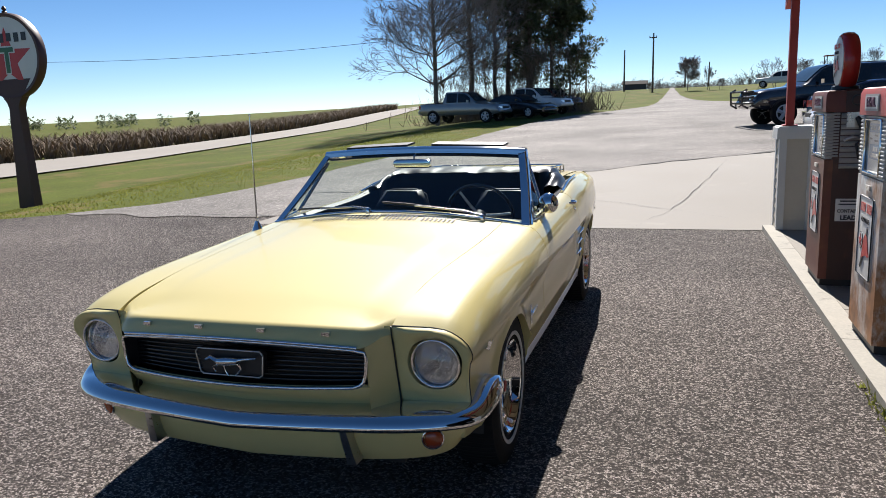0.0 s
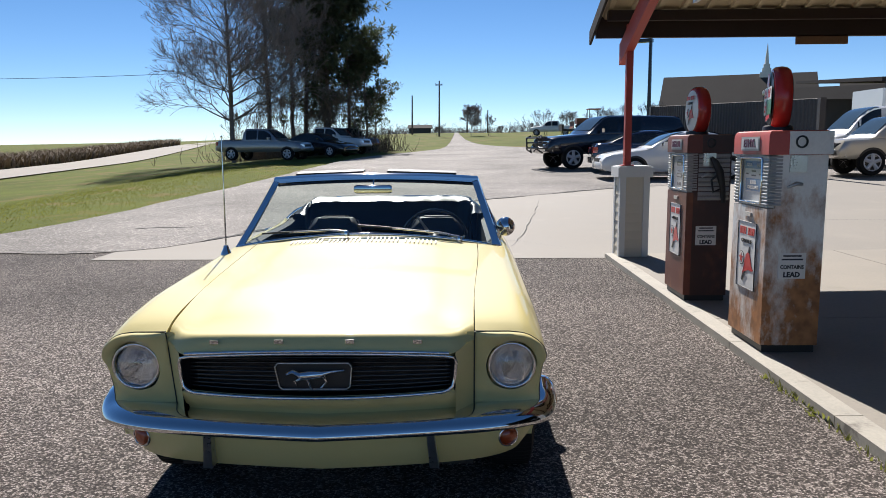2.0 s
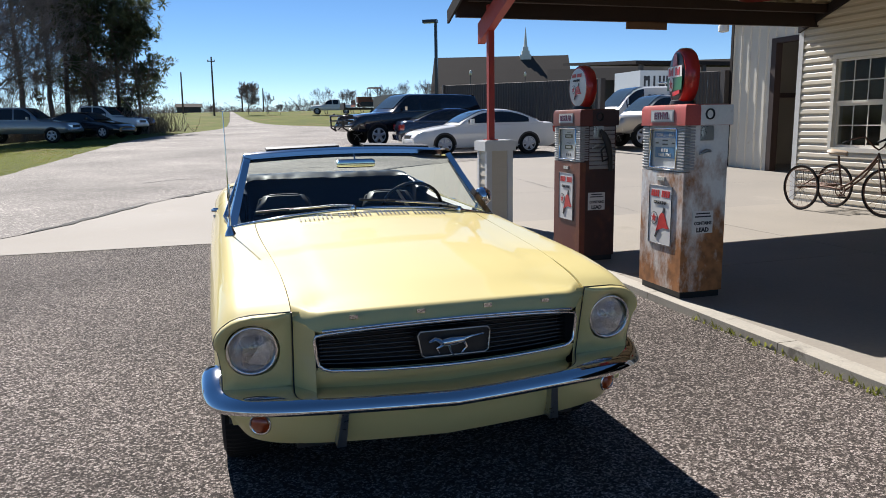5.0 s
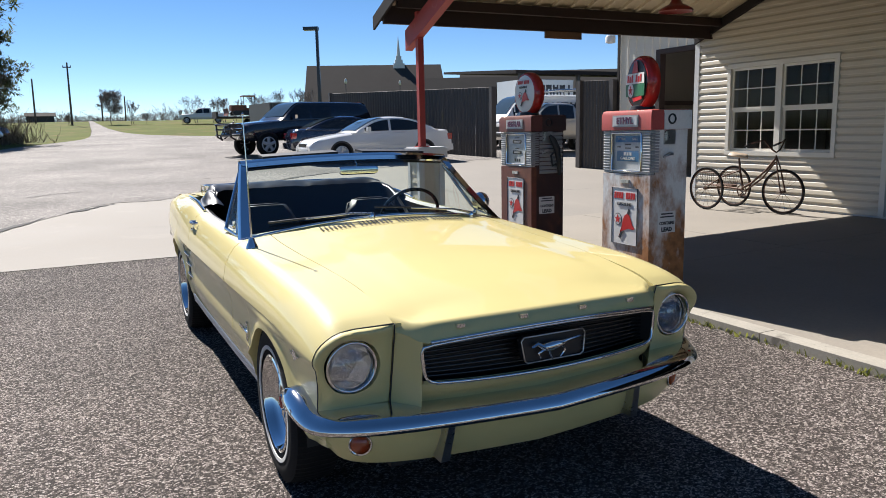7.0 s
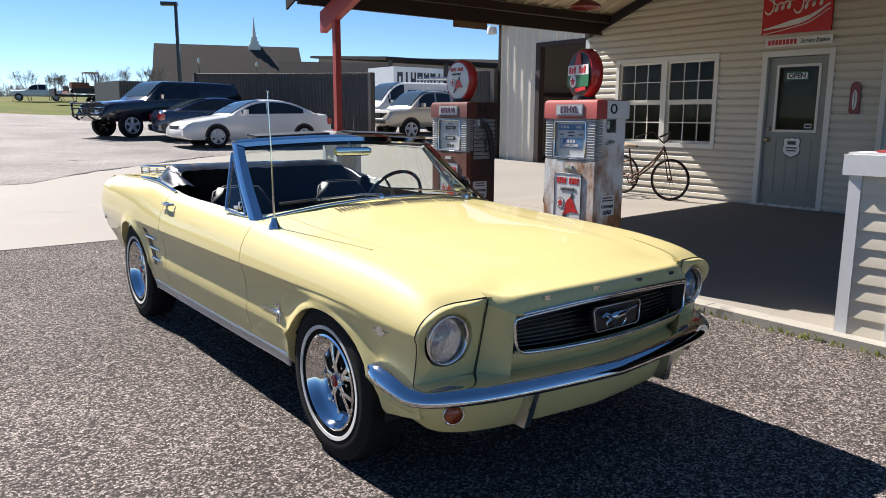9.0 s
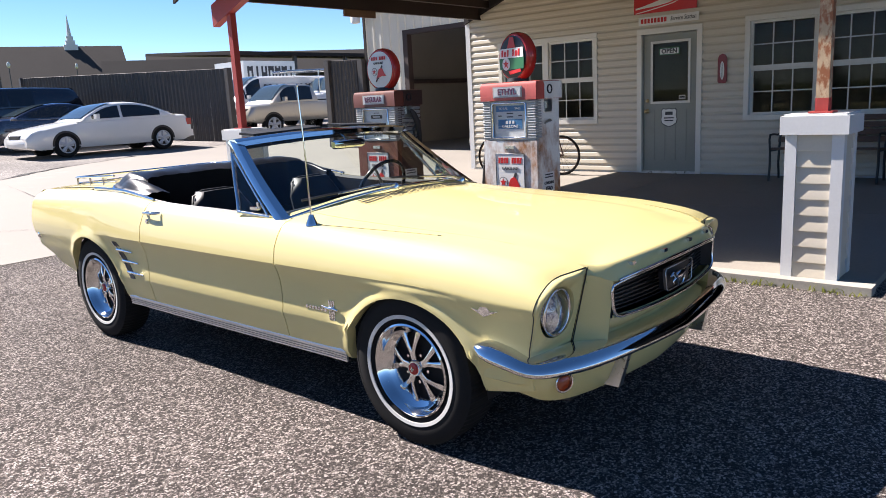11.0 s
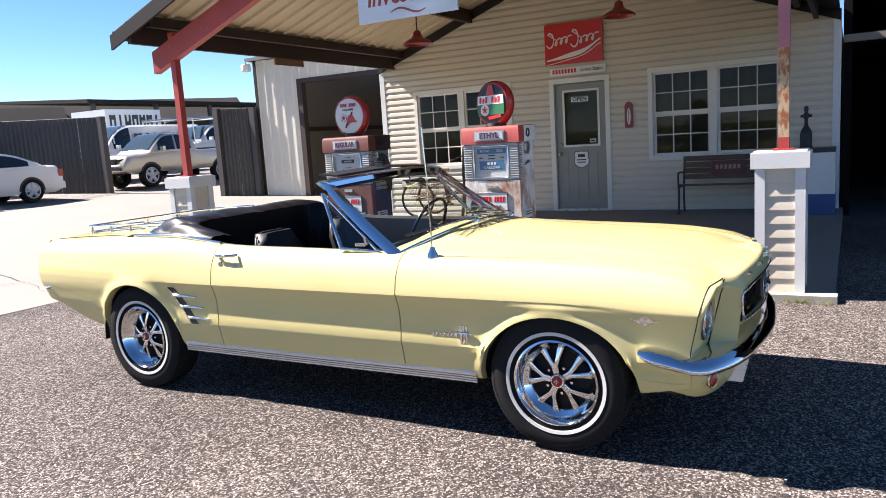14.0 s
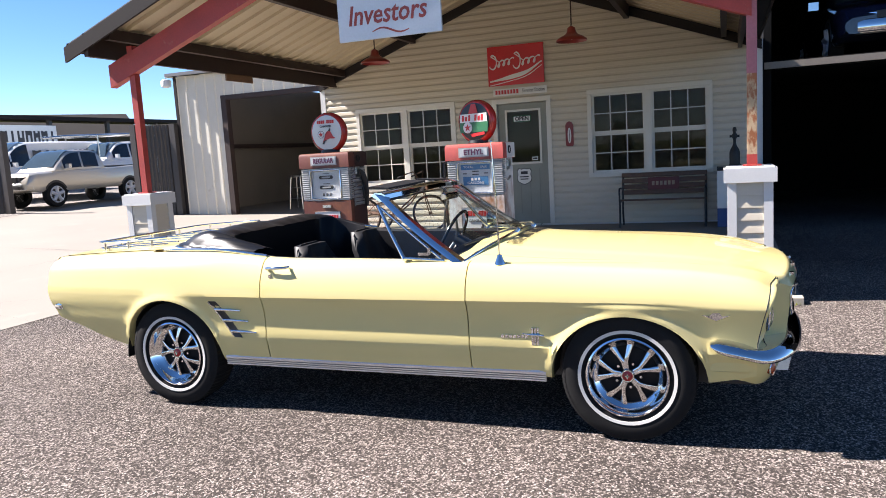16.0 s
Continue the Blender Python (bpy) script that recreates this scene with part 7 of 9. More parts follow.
tube(bm, [(0, -0.07, 0.44), (0, 0.0, 0.44), (0, 0.07, 0.44)], [0.02, 0.012, 0.02], 8)
part("arm", bm, M["iron"], hp_, angle=60)


# ---- the old tricycle against the wall ----
T = thing("tricycle", pose(7.55, 4.97, pad_z(7.55)), "rusty old adult tricycle with a wire basket", "tricycle")


def spoke_wheel(name, c, r, axis):
    a = Vector(axis).normalized()
    u, v = frame_of(a)
    bm = bmesh.new()
    tube(bm, [tuple(p) for p in ring(c, u, v, r, 40)], 0.016, 6, True)
    w = part(name, bm, M["rubber"], T, "thin spoked wheel", angle=60)
    bm = bmesh.new()
    tube(bm, [tuple(p) for p in ring(c, u, v, r - 0.02, 40)], 0.009, 6, True)
    part("rim", bm, M["rust_metal"], w, angle=60)
    for i in range(18):
        bm = bmesh.new()
        d = u * math.cos(2 * math.pi * i / 18) + v * math.sin(2 * math.pi * i / 18)
        tube(bm, [Vector(c) + a * (0.03 if i % 2 else -0.03), Vector(c) + d * (r - 0.02)], 0.0022, 4)
        part("spoke", bm, M["rust_metal"], w, angle=0)
    bm = bmesh.new()
    cyl(bm, Vector(c) - a * 0.05, Vector(c) + a * 0.05, 0.02, 0.02, 10)
    part("hub", bm, M["rust_metal"], w)


spoke_wheel("front_wheel", (-0.02, -0.62, 0.325), 0.31, (1, 0.15, 0))
spoke_wheel("rear_wheel", (-0.32, 0.52, 0.325), 0.31, (1, 0.05, 0))
spoke_wheel("rear_wheel", (0.30, 0.55, 0.325), 0.31, (1, 0.05, 0))


def bike_bar(name, pts, r, material="rust_metal"):
    bm = bmesh.new()
    tube(bm, pts, r, 8)
    return part(name, bm, M[material], T, angle=60)


bike_bar("frame_tube", [(0, -0.46, 0.80), (0, -0.30, 0.62), (0, -0.05, 0.42), (0, 0.12, 0.33)], 0.016)
bike_bar("frame_tube", [(0, -0.45, 0.74), (0, -0.24, 0.50), (0, 0.05, 0.30)], 0.014)
bike_bar("frame_tube", [(0, 0.10, 0.30), (0, 0.17, 0.60), (0, 0.20, 0.78)], 0.015)
bike_bar("frame_tube", [(0, 0.10, 0.31), (0, 0.35, 0.33), (0, 0.53, 0.33)], 0.014)
bike_bar("axle", [(-0.36, 0.52, 0.325), (0.34, 0.55, 0.325)], 0.012)
bike_bar("frame_tube", [(0, 0.17, 0.60), (-0.12, 0.40, 0.50), (-0.28, 0.52, 0.36)], 0.010)
bike_bar("fork", [(0, -0.46, 0.84), (-0.04, -0.52, 0.66), (-0.07, -0.62, 0.325)], 0.010)
bike_bar("fork", [(0, -0.46, 0.84), (0.03, -0.52, 0.66), (0.03, -0.62, 0.325)], 0.010)
bike_bar("handlebar", [(-0.30, -0.18, 0.97), (-0.31, -0.30, 1.02), (-0.22, -0.42, 1.06), (-0.08, -0.46, 0.92), (0, -0.46, 0.88), (0.08, -0.46, 0.92), (0.22, -0.42, 1.06), (0.31, -0.30, 1.02), (0.30, -0.18, 0.97)], 0.011)
for s in (-1, 1):
    bike_bar("grip", [(s * 0.30, -0.16, 0.965), (s * 0.305, -0.28, 1.01)], 0.016, "rubber")
bm = bmesh.new()
loft(bm, [[(w * a, y, z + b) for a, b in ((-1, 0), (-0.8, 0.03), (0, 0.045), (0.8, 0.03), (1, 0), (0.6, -0.02), (-0.6, -0.02))] for w, y, z in ((0.02, 0.05, 0.80), (0.05, 0.10, 0.81), (0.10, 0.22, 0.82), (0.12, 0.30, 0.83), (0.08, 0.34, 0.83))])
part("saddle", bm, M["saddle"] if "saddle" in M else M["wood"], T, "cracked tan saddle", angle=60)
bm = bmesh.new()
lathe(bm, [(0.09, -0.004), (0.09, 0.004), (0.075, 0.004), (0.075, -0.004)], (-0.03, 0.10, 0.30), (1, 0, 0), 24, True)
part("chainwheel", bm, M["rust_metal"], T)
for s in (-1, 1):
    bike_bar("crank", [(s * 0.05, 0.10, 0.30), (s * 0.07, 0.10 + s * 0.12, 0.22)], 0.008)
    bm = bmesh.new()
    box(bm, s * 0.11 - 0.045, s * 0.11 + 0.045, 0.07 + s * 0.12, 0.13 + s * 0.12, 0.205, 0.225)
    part("pedal", bm, M["rubber"], T, bevel=0.004)
# basket of crossed wires
bk = bike_bar("basket", [(-0.24, 0.36, 0.56), (0.24, 0.36, 0.56), (0.24, 0.74, 0.56), (-0.24, 0.74, 0.56), (-0.24, 0.36, 0.56)], 0.006)
for i in range(11):
    t = i / 10
    for pts in ([(-0.24 + 0.48 * t, 0.36, 0.56), (-0.22 + 0.44 * t, 0.38, 0.36), (-0.22 + 0.44 * t, 0.72, 0.36), (-0.24 + 0.48 * t, 0.74, 0.56)], [(-0.24, 0.36 + 0.38 * t, 0.56), (-0.22, 0.38 + 0.34 * t, 0.36), (0.22, 0.38 + 0.34 * t, 0.36), (0.24, 0.36 + 0.38 * t, 0.56)]):
        bm = bmesh.new()
        tube(bm, pts, 0.0025, 4)
        part("wire", bm, M["rust_metal"], bk, angle=0)

# ---- metal shed beside the station ----
SX = 12.0
shed = tagged(new("wall_shed"), "cream ribbed metal shed wall with an open bay", "wall", kind="structure")
BAY = (6.9, 11.9)


def rib_sheet(bm, x, ya, yb, za, zb, pitch=0.305, d=0.03, side=-1):
    """Upright ribbed sheet across y."""
    prof, y = [], ya
    while y < yb:
        for dy, o in ((0, 0), (pitch * 0.42, 0), (pitch * 0.5, 1), (pitch * 0.62, 1), (pitch * 0.70, 0)):
            if y + dy < yb:
                prof.append((y + dy, o))
        y += pitch
    prof.append((yb, 0))
    sheet(bm, lambda p, z: (x + side * d * p[1], p[0], z), prof, [za, zb])


for a, b, c, d in ((BAY[1], 13.3, 0.05, 3.9), (4.0, BAY[1], 3.30, 3.9), (Y1 + 0.2, BAY[0], 0.05, 3.3)):
    bm = bmesh.new()
    rib_sheet(bm, SX, a, b, c, d)
    part("wall_sheet", bm, M["shed_wall"], shed, angle=20, clean=False)
bm = bmesh.new()
box(bm, SX - 0.02, SX + 0.16, BAY[1] - 0.16, BAY[1], 0.05, 3.30)
box(bm, SX - 0.02, SX + 0.16, BAY[0], BAY[1] - 0.161, 3.18, 3.30)
part("bay_frame", bm, M["purlin"], shed, angle=0)
bm = bmesh.new()
box(bm, SX - 0.05, SX + 0.02, 13.27, 13.36, 0.05, 3.92)
part("corner_trim", bm, M["brown_fascia"], shed, angle=0)
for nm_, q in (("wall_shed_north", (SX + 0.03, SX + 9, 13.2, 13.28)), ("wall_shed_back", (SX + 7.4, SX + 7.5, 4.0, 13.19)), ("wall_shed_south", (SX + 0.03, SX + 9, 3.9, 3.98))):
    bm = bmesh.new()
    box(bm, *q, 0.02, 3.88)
    tagged(part(nm_, bm, M["shed_dark"], angle=0), "dark grey ribbed sheet wall", "wall", kind="structure")
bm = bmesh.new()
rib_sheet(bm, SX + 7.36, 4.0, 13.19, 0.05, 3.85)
tagged(part("shed_lining", bm, M["shed_dark"], angle=20, clean=False), "dark grey ribbed inner sheet", "wall", kind="structure")
bm = bmesh.new()
box(bm, SX + 0.25, SX + 7.2, 12.9, 13.0, 1.95, 2.07)
box(bm, SX + 7.2, SX + 7.3, 4.0, 13.0, 1.95, 2.07)
tagged(part("shed_girt", bm, M["purlin"], angle=0), "red oxide wall girt", "beam", kind="structure")
bm = bmesh.new()
loft(bm, [[(SX - 0.25, y, 3.9), (SX + 9, y, 4.7), (SX + 9, y, 4.78), (SX - 0.25, y, 3.98)] for y in (3.8, 13.45)])
tagged(part("shed_roof", bm, M["roof_top"], angle=0), "low metal shed roof", "roof", kind="structure")
bm = bmesh.new()
box(bm, SX + 0.02, SX + 7.4, 4.0, 13.2, -0.02, 0.07)
tagged(part("shed_floor", bm, M["pad"], angle=0), "bare concrete shed floor", "floor", kind="structure")
# lamp on the shed corner
wl = thing("wall_lamp", pose(11.75, 13.42, 3.62), "white glass wall lamp under the shed eave", "lamp")
part("glass", lathe(bmesh.new(), [(0.07, 0.0), (0.13, 0.02), (0.135, 0.16), (0.11, 0.2), (0.05, 0.21)], (0, 0, 0), (0, 0, 1), 20), M["sign_white"], wl, angle=40)
part("bracket", (lambda b: (tube(b, [(0, 0, 0.20), (0.0, 0, 0.27), (0.24, -0.08, 0.27)], 0.02, 8), b)[1])(bmesh.new()), M["steel"], wl, angle=60)
# stool and drum in the bay
stl = thing("workshop_stool", pose(14.0, 11.0, 0.07), "tubular steel workshop stool in the dim bay", "stool")
for sx, sy in ((-1, -1), (-1, 1), (1, -1), (1, 1)):
    bm = bmesh.new()
    tube(bm, [(sx * 0.22, sy * 0.22, 0), (sx * 0.15, sy * 0.15, 0.95)], 0.016, 6)
    part("leg", bm, M["steel"], stl, angle=60)
part("seat", lathe(bmesh.new(), [(0.0, 0.95), (0.2, 0.95), (0.21, 0.98), (0.19, 1.0), (0, 1.0)], (0, 0, 0), (0, 0, 1), 20), M["steel"], stl, angle=40)
for z in (0.35, 0.65):
    bm = bmesh.new()
    k = 0.22 - 0.07 * z / 0.95
    tube(bm, [(-k, -k, z), (k, -k, z), (k, k, z), (-k, k, z)], 0.010, 6, True)
    part("rung", bm, M["steel"], stl, angle=60)

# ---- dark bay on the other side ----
# front, inner walls, roof and shelf carry the bay's shade in their colour
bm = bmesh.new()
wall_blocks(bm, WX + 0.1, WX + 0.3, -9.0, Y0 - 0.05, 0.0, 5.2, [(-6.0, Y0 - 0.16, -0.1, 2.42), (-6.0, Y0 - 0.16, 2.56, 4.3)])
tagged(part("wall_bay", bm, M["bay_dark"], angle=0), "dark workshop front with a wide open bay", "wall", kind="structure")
bm = bmesh.new()
box(bm, WX + 0.02, WX + 0.098, -6.0, Y0 - 0.06, 2.44, 2.54)
tagged(part("bay_header", bm, M["shed_dark"], angle=0, bevel=0.01), "pale header beam over the bay", "beam", kind="structure")
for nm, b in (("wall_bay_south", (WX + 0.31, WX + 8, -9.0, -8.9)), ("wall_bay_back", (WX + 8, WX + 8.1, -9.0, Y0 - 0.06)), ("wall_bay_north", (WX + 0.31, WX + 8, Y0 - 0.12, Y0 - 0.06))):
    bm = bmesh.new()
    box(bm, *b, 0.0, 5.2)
    tagged(part(nm, bm, M["bay_dark"], angle=0), "inner wall of the bay, its shade put in as near black", "wall", kind="structure")
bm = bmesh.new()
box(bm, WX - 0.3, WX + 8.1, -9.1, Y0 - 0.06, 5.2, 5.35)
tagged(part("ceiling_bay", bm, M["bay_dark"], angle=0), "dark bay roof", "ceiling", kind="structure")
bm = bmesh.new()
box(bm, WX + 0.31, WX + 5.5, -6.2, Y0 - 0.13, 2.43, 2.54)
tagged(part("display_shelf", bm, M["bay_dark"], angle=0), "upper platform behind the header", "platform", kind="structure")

# ---- fences ----
def fence(name, a, b, h, label):
    a, b = Vector((a[0], a[1], 0)), Vector((b[0], b[1], 0))
    d = b - a
    n = max(2, int(d.length / 0.9))
    f = thing(name, Matrix(), label, "fence")
    nrm = Vector((-d.y, d.x, 0)).normalized()
    for i in range(n):
        p, q = a.lerp(b, i / n), a.lerp(b, (i + 1) / n)
        bm = bmesh.new()
        rows = []
        m = 20
        for k in range(m + 1):
            t = k / m
            o = (0, 0, 1, 1)[k % 4] * 0.03
            c = p.lerp(q, t * 0.996) + nrm * o
            rows.append([(c.x, c.y, gz(c.x, c.y) - 0.05), (c.x, c.y, gz(c.x, c.y) + h)])
        loft(bm, rows, closed=False)
        part("panel", bm, M["fence"], f, angle=20, clean=False)
    bm = bmesh.new()
    tube(bm, [(a.x, a.y, gz(a.x, a.y) + h), (b.x, b.y, gz(b.x, b.y) + h)], 0.010, 4)
    part("top_rail", bm, M["brown_fascia"], f, angle=0)
    for p in (a, b):
        bm = bmesh.new()
        box(bm, p.x - 0.09, p.x + 0.09, p.y - 0.09, p.y + 0.09, gz(p.x, p.y) - 0.1, gz(p.x, p.y) + h + 0.02)
        part("post", bm, M["fence"], f, bevel=0.01)


fence("yard_fence", (11.72, 19.7), (9.6, 31.2), 2.43, "tall dark brown ribbed metal yard fence")
fence("gate_panel", (11.9, 13.45), (11.62, 14.55), 2.45, "dark brown ribbed metal gate panel")


# ---- parked vehicles ----
def paint(name, col, rough=0.25):
    return mat(name, col, rough, 0, 0.03, 2, 60, coat=0.8)


M["silver"] = mat("silver car paint", (0.27, 0.27, 0.265), 0.3, 0.6, 0.04, 2, 60, coat=0.7)
M["beige_silver"] = mat("pale gold car paint", (0.46, 0.43, 0.37), 0.3, 0.5, 0.04, 2, 60, coat=0.7)
M["car_white"] = paint("white car paint", (0.647, 0.647, 0.63))
M["wheel_silver"] = paint("silver wheel paint", (0.50, 0.50, 0.51), 0.45)
M["car_black"] = paint("black car paint", (0.010, 0.010, 0.014), 0.15)
M["car_navy"] = paint("dark blue car paint", (0.012, 0.016, 0.035), 0.15)
M["car_maroon"] = paint("maroon car paint", (0.10, 0.012, 0.014), 0.2)
M["alloy"] = mat("alloy wheel", (0.55, 0.55, 0.55), 0.25, 0.9, 0.05, 8, 60)


def vehicle(name, at, label, body, belt, roof, wheels, W, r=0.34, low=0.30, bed=None, glass_y=(), pillar_w=0.06, category="car", trim=None, grille_h=0.2, tail_red=True, wb=None):
    """Nose towards -y. belt and roof are (y, z) outlines; wheels the two axle places."""
    V = thing(name, at, label, category)
    bz, y0, y1 = curve(belt), belt[0][0], belt[-1][0]
    ys = sorted(set(span(y0, y1, 33) + [w + s * (r + 0.06) for w in wheels for s in (-1, 1)]))

    def ring_at(y):
        t = min((y - y0), (y1 - y)) / 0.35
        k = 0.90 + 0.10 * smooth(t)
        zb = low + 0.10 * (1 - smooth(t * 1.2))
        zt = bz(y)
        pts = [(0.93, zb), (0.99, zb + 0.07), (1.0, zb + (zt - zb) * 0.45), (0.985, zb + (zt - zb) * 0.72), (0.95, zt - 0.05), (0.88, zt - 0.008), (0.5, zt + 0.015), (0, zt + 0.022)]
        return [(W * k * x, y, z) for x, z in pts] + [(-W * k * x, y, z) for x, z in pts[-2::-1]]
    def flank(y, z):
        """Half width of the body at one height."""
        g = [(p[0], p[2]) for p in ring_at(y)[:6]]
        for (xa, za), (xb, zb) in zip(g, g[1:]):
            if z <= zb:
                return xa + (xb - xa) * max(0, (z - za) / (zb - za))
        return g[-1][0]
    bm = bmesh.new()
    loft(bm, [ring_at(y) for y in ys])
    part("body", bm, body, V, angle=38)
    if roof:
        rz, ra, rb = curve(roof), roof[0][0], roof[-1][0]
        bm = bmesh.new()
        rings = []
        for y in sorted(set(span(ra, rb, 25))):
            zt = max(rz(y), bz(y) + 0.001)
            h = zt - bz(y)
            wr = W * (0.93 - 0.16 * min(1, h / 0.5))
            b0 = bz(y) - 0.06
            pts = [(W * 0.93, b0), (W * 0.93, bz(y)), (wr + 0.02, zt - 0.07 if h > 0.12 else bz(y)), (wr - 0.05, zt - 0.015), (wr * 0.5, zt + 0.01), (0, zt + 0.02)]
            rings.append([(x, y, z) for x, z in pts] + [(-x, y, z) for x, z in pts[-2::-1]])
        loft(bm, rings)
        part("cabin", bm, body, V, angle=40)
        # side glass
        for gy in glass_y:
            for s in (-1, 1):
                bm = bmesh.new()
                rows = []
                for y in span(gy[0], gy[1], 9):
                    zt = rz(y)
                    h = max(zt - bz(y), 0.05)
                    zl, zh = bz(y) + 0.03, max(bz(y) + 0.035, zt - 0.085)
                    f = lambda z: W * 0.93 - (W * 0.16 * min(1, h / 0.5) - 0.02) * max(0, (z - bz(y))) / max(0.02, h - 0.07)
                    rows.append([(s * (f(zl) + 0.008), y, zl), (s * (f(zh) + 0.008), y, zh)])
                loft(bm, rows, closed=False)
                part("side_window", bm, M["dark_glass"], V, angle=0, clean=False)
        # screens at both ends
        for ya, yb, nm_ in ((ra, min(y for y, z in roof if z > max(p[1] for p in roof) - 0.06), "windscreen"), (rb, max(y for y, z in roof if z > max(p[1] for p in roof) - 0.06), "rear_window")):
            bm = bmesh.new()
            rows = []
            for t in span(0.12, 0.9, 7):
                y = ya + (yb - ya) * t
                zt = rz(y) + 0.016
                h = zt - bz(y)
                w = W * (0.93 - 0.16 * min(1, h / 0.5)) * 0.90
                sgn = -1 if nm_ == "windscreen" else 1
                rows.append([(w * q, y + sgn * 0.012, zt + 0.008 - 0.012 * q * q) for q in span(-1, 1, 7)])
            loft(bm, rows, closed=False)
            part(nm_, bm, M["screen_glass"], V, angle=40, clean=False)
    if bed:
        bm = bmesh.new()
        zt = bz((bed[0] + bed[1]) / 2)
        box(bm, -W * 0.84, W * 0.84, bed[0] + 0.06, bed[1] - 0.08, zt + 0.012, zt + 0.024)
        part("bed_liner", bm, M["black"], V, angle=0)
    for wy in wheels:
        for s in (-1, 1):
            x = s * (W - 0.105)
            bm = bmesh.new()
            rows = []
            for a in span(-0.35, math.pi + 0.35, 25):
                row = []
                for q in (0.9, 1.03, 1.13):
                    y, z = wy + q * r * math.cos(a), max(r + q * r * math.sin(a), low)
                    row.append((s * (flank(y, z) + 0.005), y, z))
                rows.append(row + [(s * (W - 0.16), row[2][1], row[2][2]), (s * (W - 0.16), row[0][1], row[0][2])])
            loft(bm, rows)
            part("wheel_arch", bm, M["black"], V, angle=40)
            bm = bmesh.new()
            lathe(bm, [(r * 0.6, -0.10), (r * 0.97, -0.10), (r, -0.07), (r, 0.085), (r * 0.95, 0.115), (r * 0.68, 0.118), (r * 0.6, 0.10)], (x, wy, r), (s, 0, 0), 28, True)
            wh = part("wheel", bm, M["rubber"], V, angle=40)
            bm = bmesh.new()
            lathe(bm, [(r * 0.68, 0.09), (r * 0.66, 0.121), (r * 0.58, 0.112), (r * 0.55, 0.06), (0.0, 0.05)], (x, wy, r), (s, 0, 0), 24)
            part("rim", bm, M["black"], wh, angle=40)
            bm = bmesh.new()
            for i in range(5):
                a = 2 * math.pi * i / 5 + 0.3
                d = Vector((0, math.cos(a), math.sin(a)))
                c = Vector((x, wy, r)) + Vector((s * 0.112, 0, 0))
                tube(bm, [c, c + d * r * 0.35, c + d * r * 0.62], [r * 0.17, r * 0.14, r * 0.17], 6)
            tube(bm, [(x + s * 0.116, wy + r * 0.63 * math.cos(a), r + r * 0.63 * math.sin(a)) for a in [2 * math.pi * i / 24 for i in range(24)]], r * 0.05, 5, True)
            part("spokes", bm, M["wheel_silver"], wh, "alloy spokes", angle=50)
    zf, zr = bz(y0 + 0.15), bz(y1 - 0.1)
    for s in (-1, 1):
        bm = bmesh.new()
        loft(bm, [[(s * W * a, y0 + 0.02 + dy, zf - b) for a, dy, b in ((0.42, -0.01, 0.10), (0.86, 0.12, 0.08), (0.88, 0.13, 0.20), (0.45, -0.01, 0.25))], [(s * W * a, y0 + 0.16 + dy, zf - b) for a, dy, b in ((0.42, -0.01, 0.10), (0.86, 0.12, 0.08), (0.88, 0.13, 0.20), (0.45, -0.01, 0.25))]])
        part("headlight", bm, M["chrome"], V, "clear headlight", bevel=0.01)
        bm = bmesh.new()
        a, b = sorted((s * W * 0.62, s * W * 0.93))
        box(bm, a, b, y1 - 0.16, y1 + 0.008, zr - 0.30, zr - 0.10)
        part("tail_lamp", bm, M["red_lens"], V, "red tail lamp", bevel=0.01)
        bm = bmesh.new()
        ym = (roof[0][0] + 0.45) if roof else 0
        loft(bm, [[(s * (W + o), ym + dy, bz(ym) + 0.03 + z) for dy, z in ((0, 0), (0.10, 0), (0.10, 0.14), (0, 0.14))] for o in (0.02, 0.18)])
        if roof:
            part("side_mirror", bm, trim or body, V, bevel=0.02)
        else:
            bm.free()
    bm = bmesh.new()
    box(bm, -W * 0.42, W * 0.42, y0 - 0.012, y0 + 0.06, zf - 0.10 - grille_h, zf - 0.08)
    part("grille", bm, M["black"], V, bevel=0.01)
    bm = bmesh.new()
    loft(bm, [[(W * x, y0 + dy - o, z) for x, dy in ((-0.95, 0.22), (-0.85, 0.06), (-0.5, -0.015), (0, -0.03), (0.5, -0.015), (0.85, 0.06), (0.95, 0.22), (0.9, 0.25), (0, 0.05), (-0.9, 0.25))] for z, o in ((low + 0.08, 0), (low + 0.12, 0.03), (low + 0.26, 0.03), (low + 0.30, 0))])
    part("front_bumper", bm, trim or body, V, angle=40)
    bm = bmesh.new()
    box(bm, -W * 0.9, W * 0.9, y1 - 0.12, y1 + 0.06, low + 0.1, low + 0.3)
    part("rear_bumper", bm, trim or body, V, bevel=0.03)
    return V


M["screen_glass"] = mat("car screen glass", (0.03, 0.045, 0.055), 0.04, 0, 0.1, 3, 30)


def put(x, y, rz, dz=0.0):
    return pose(x, y, gz(x, y) + dz, 0, 0, rz)


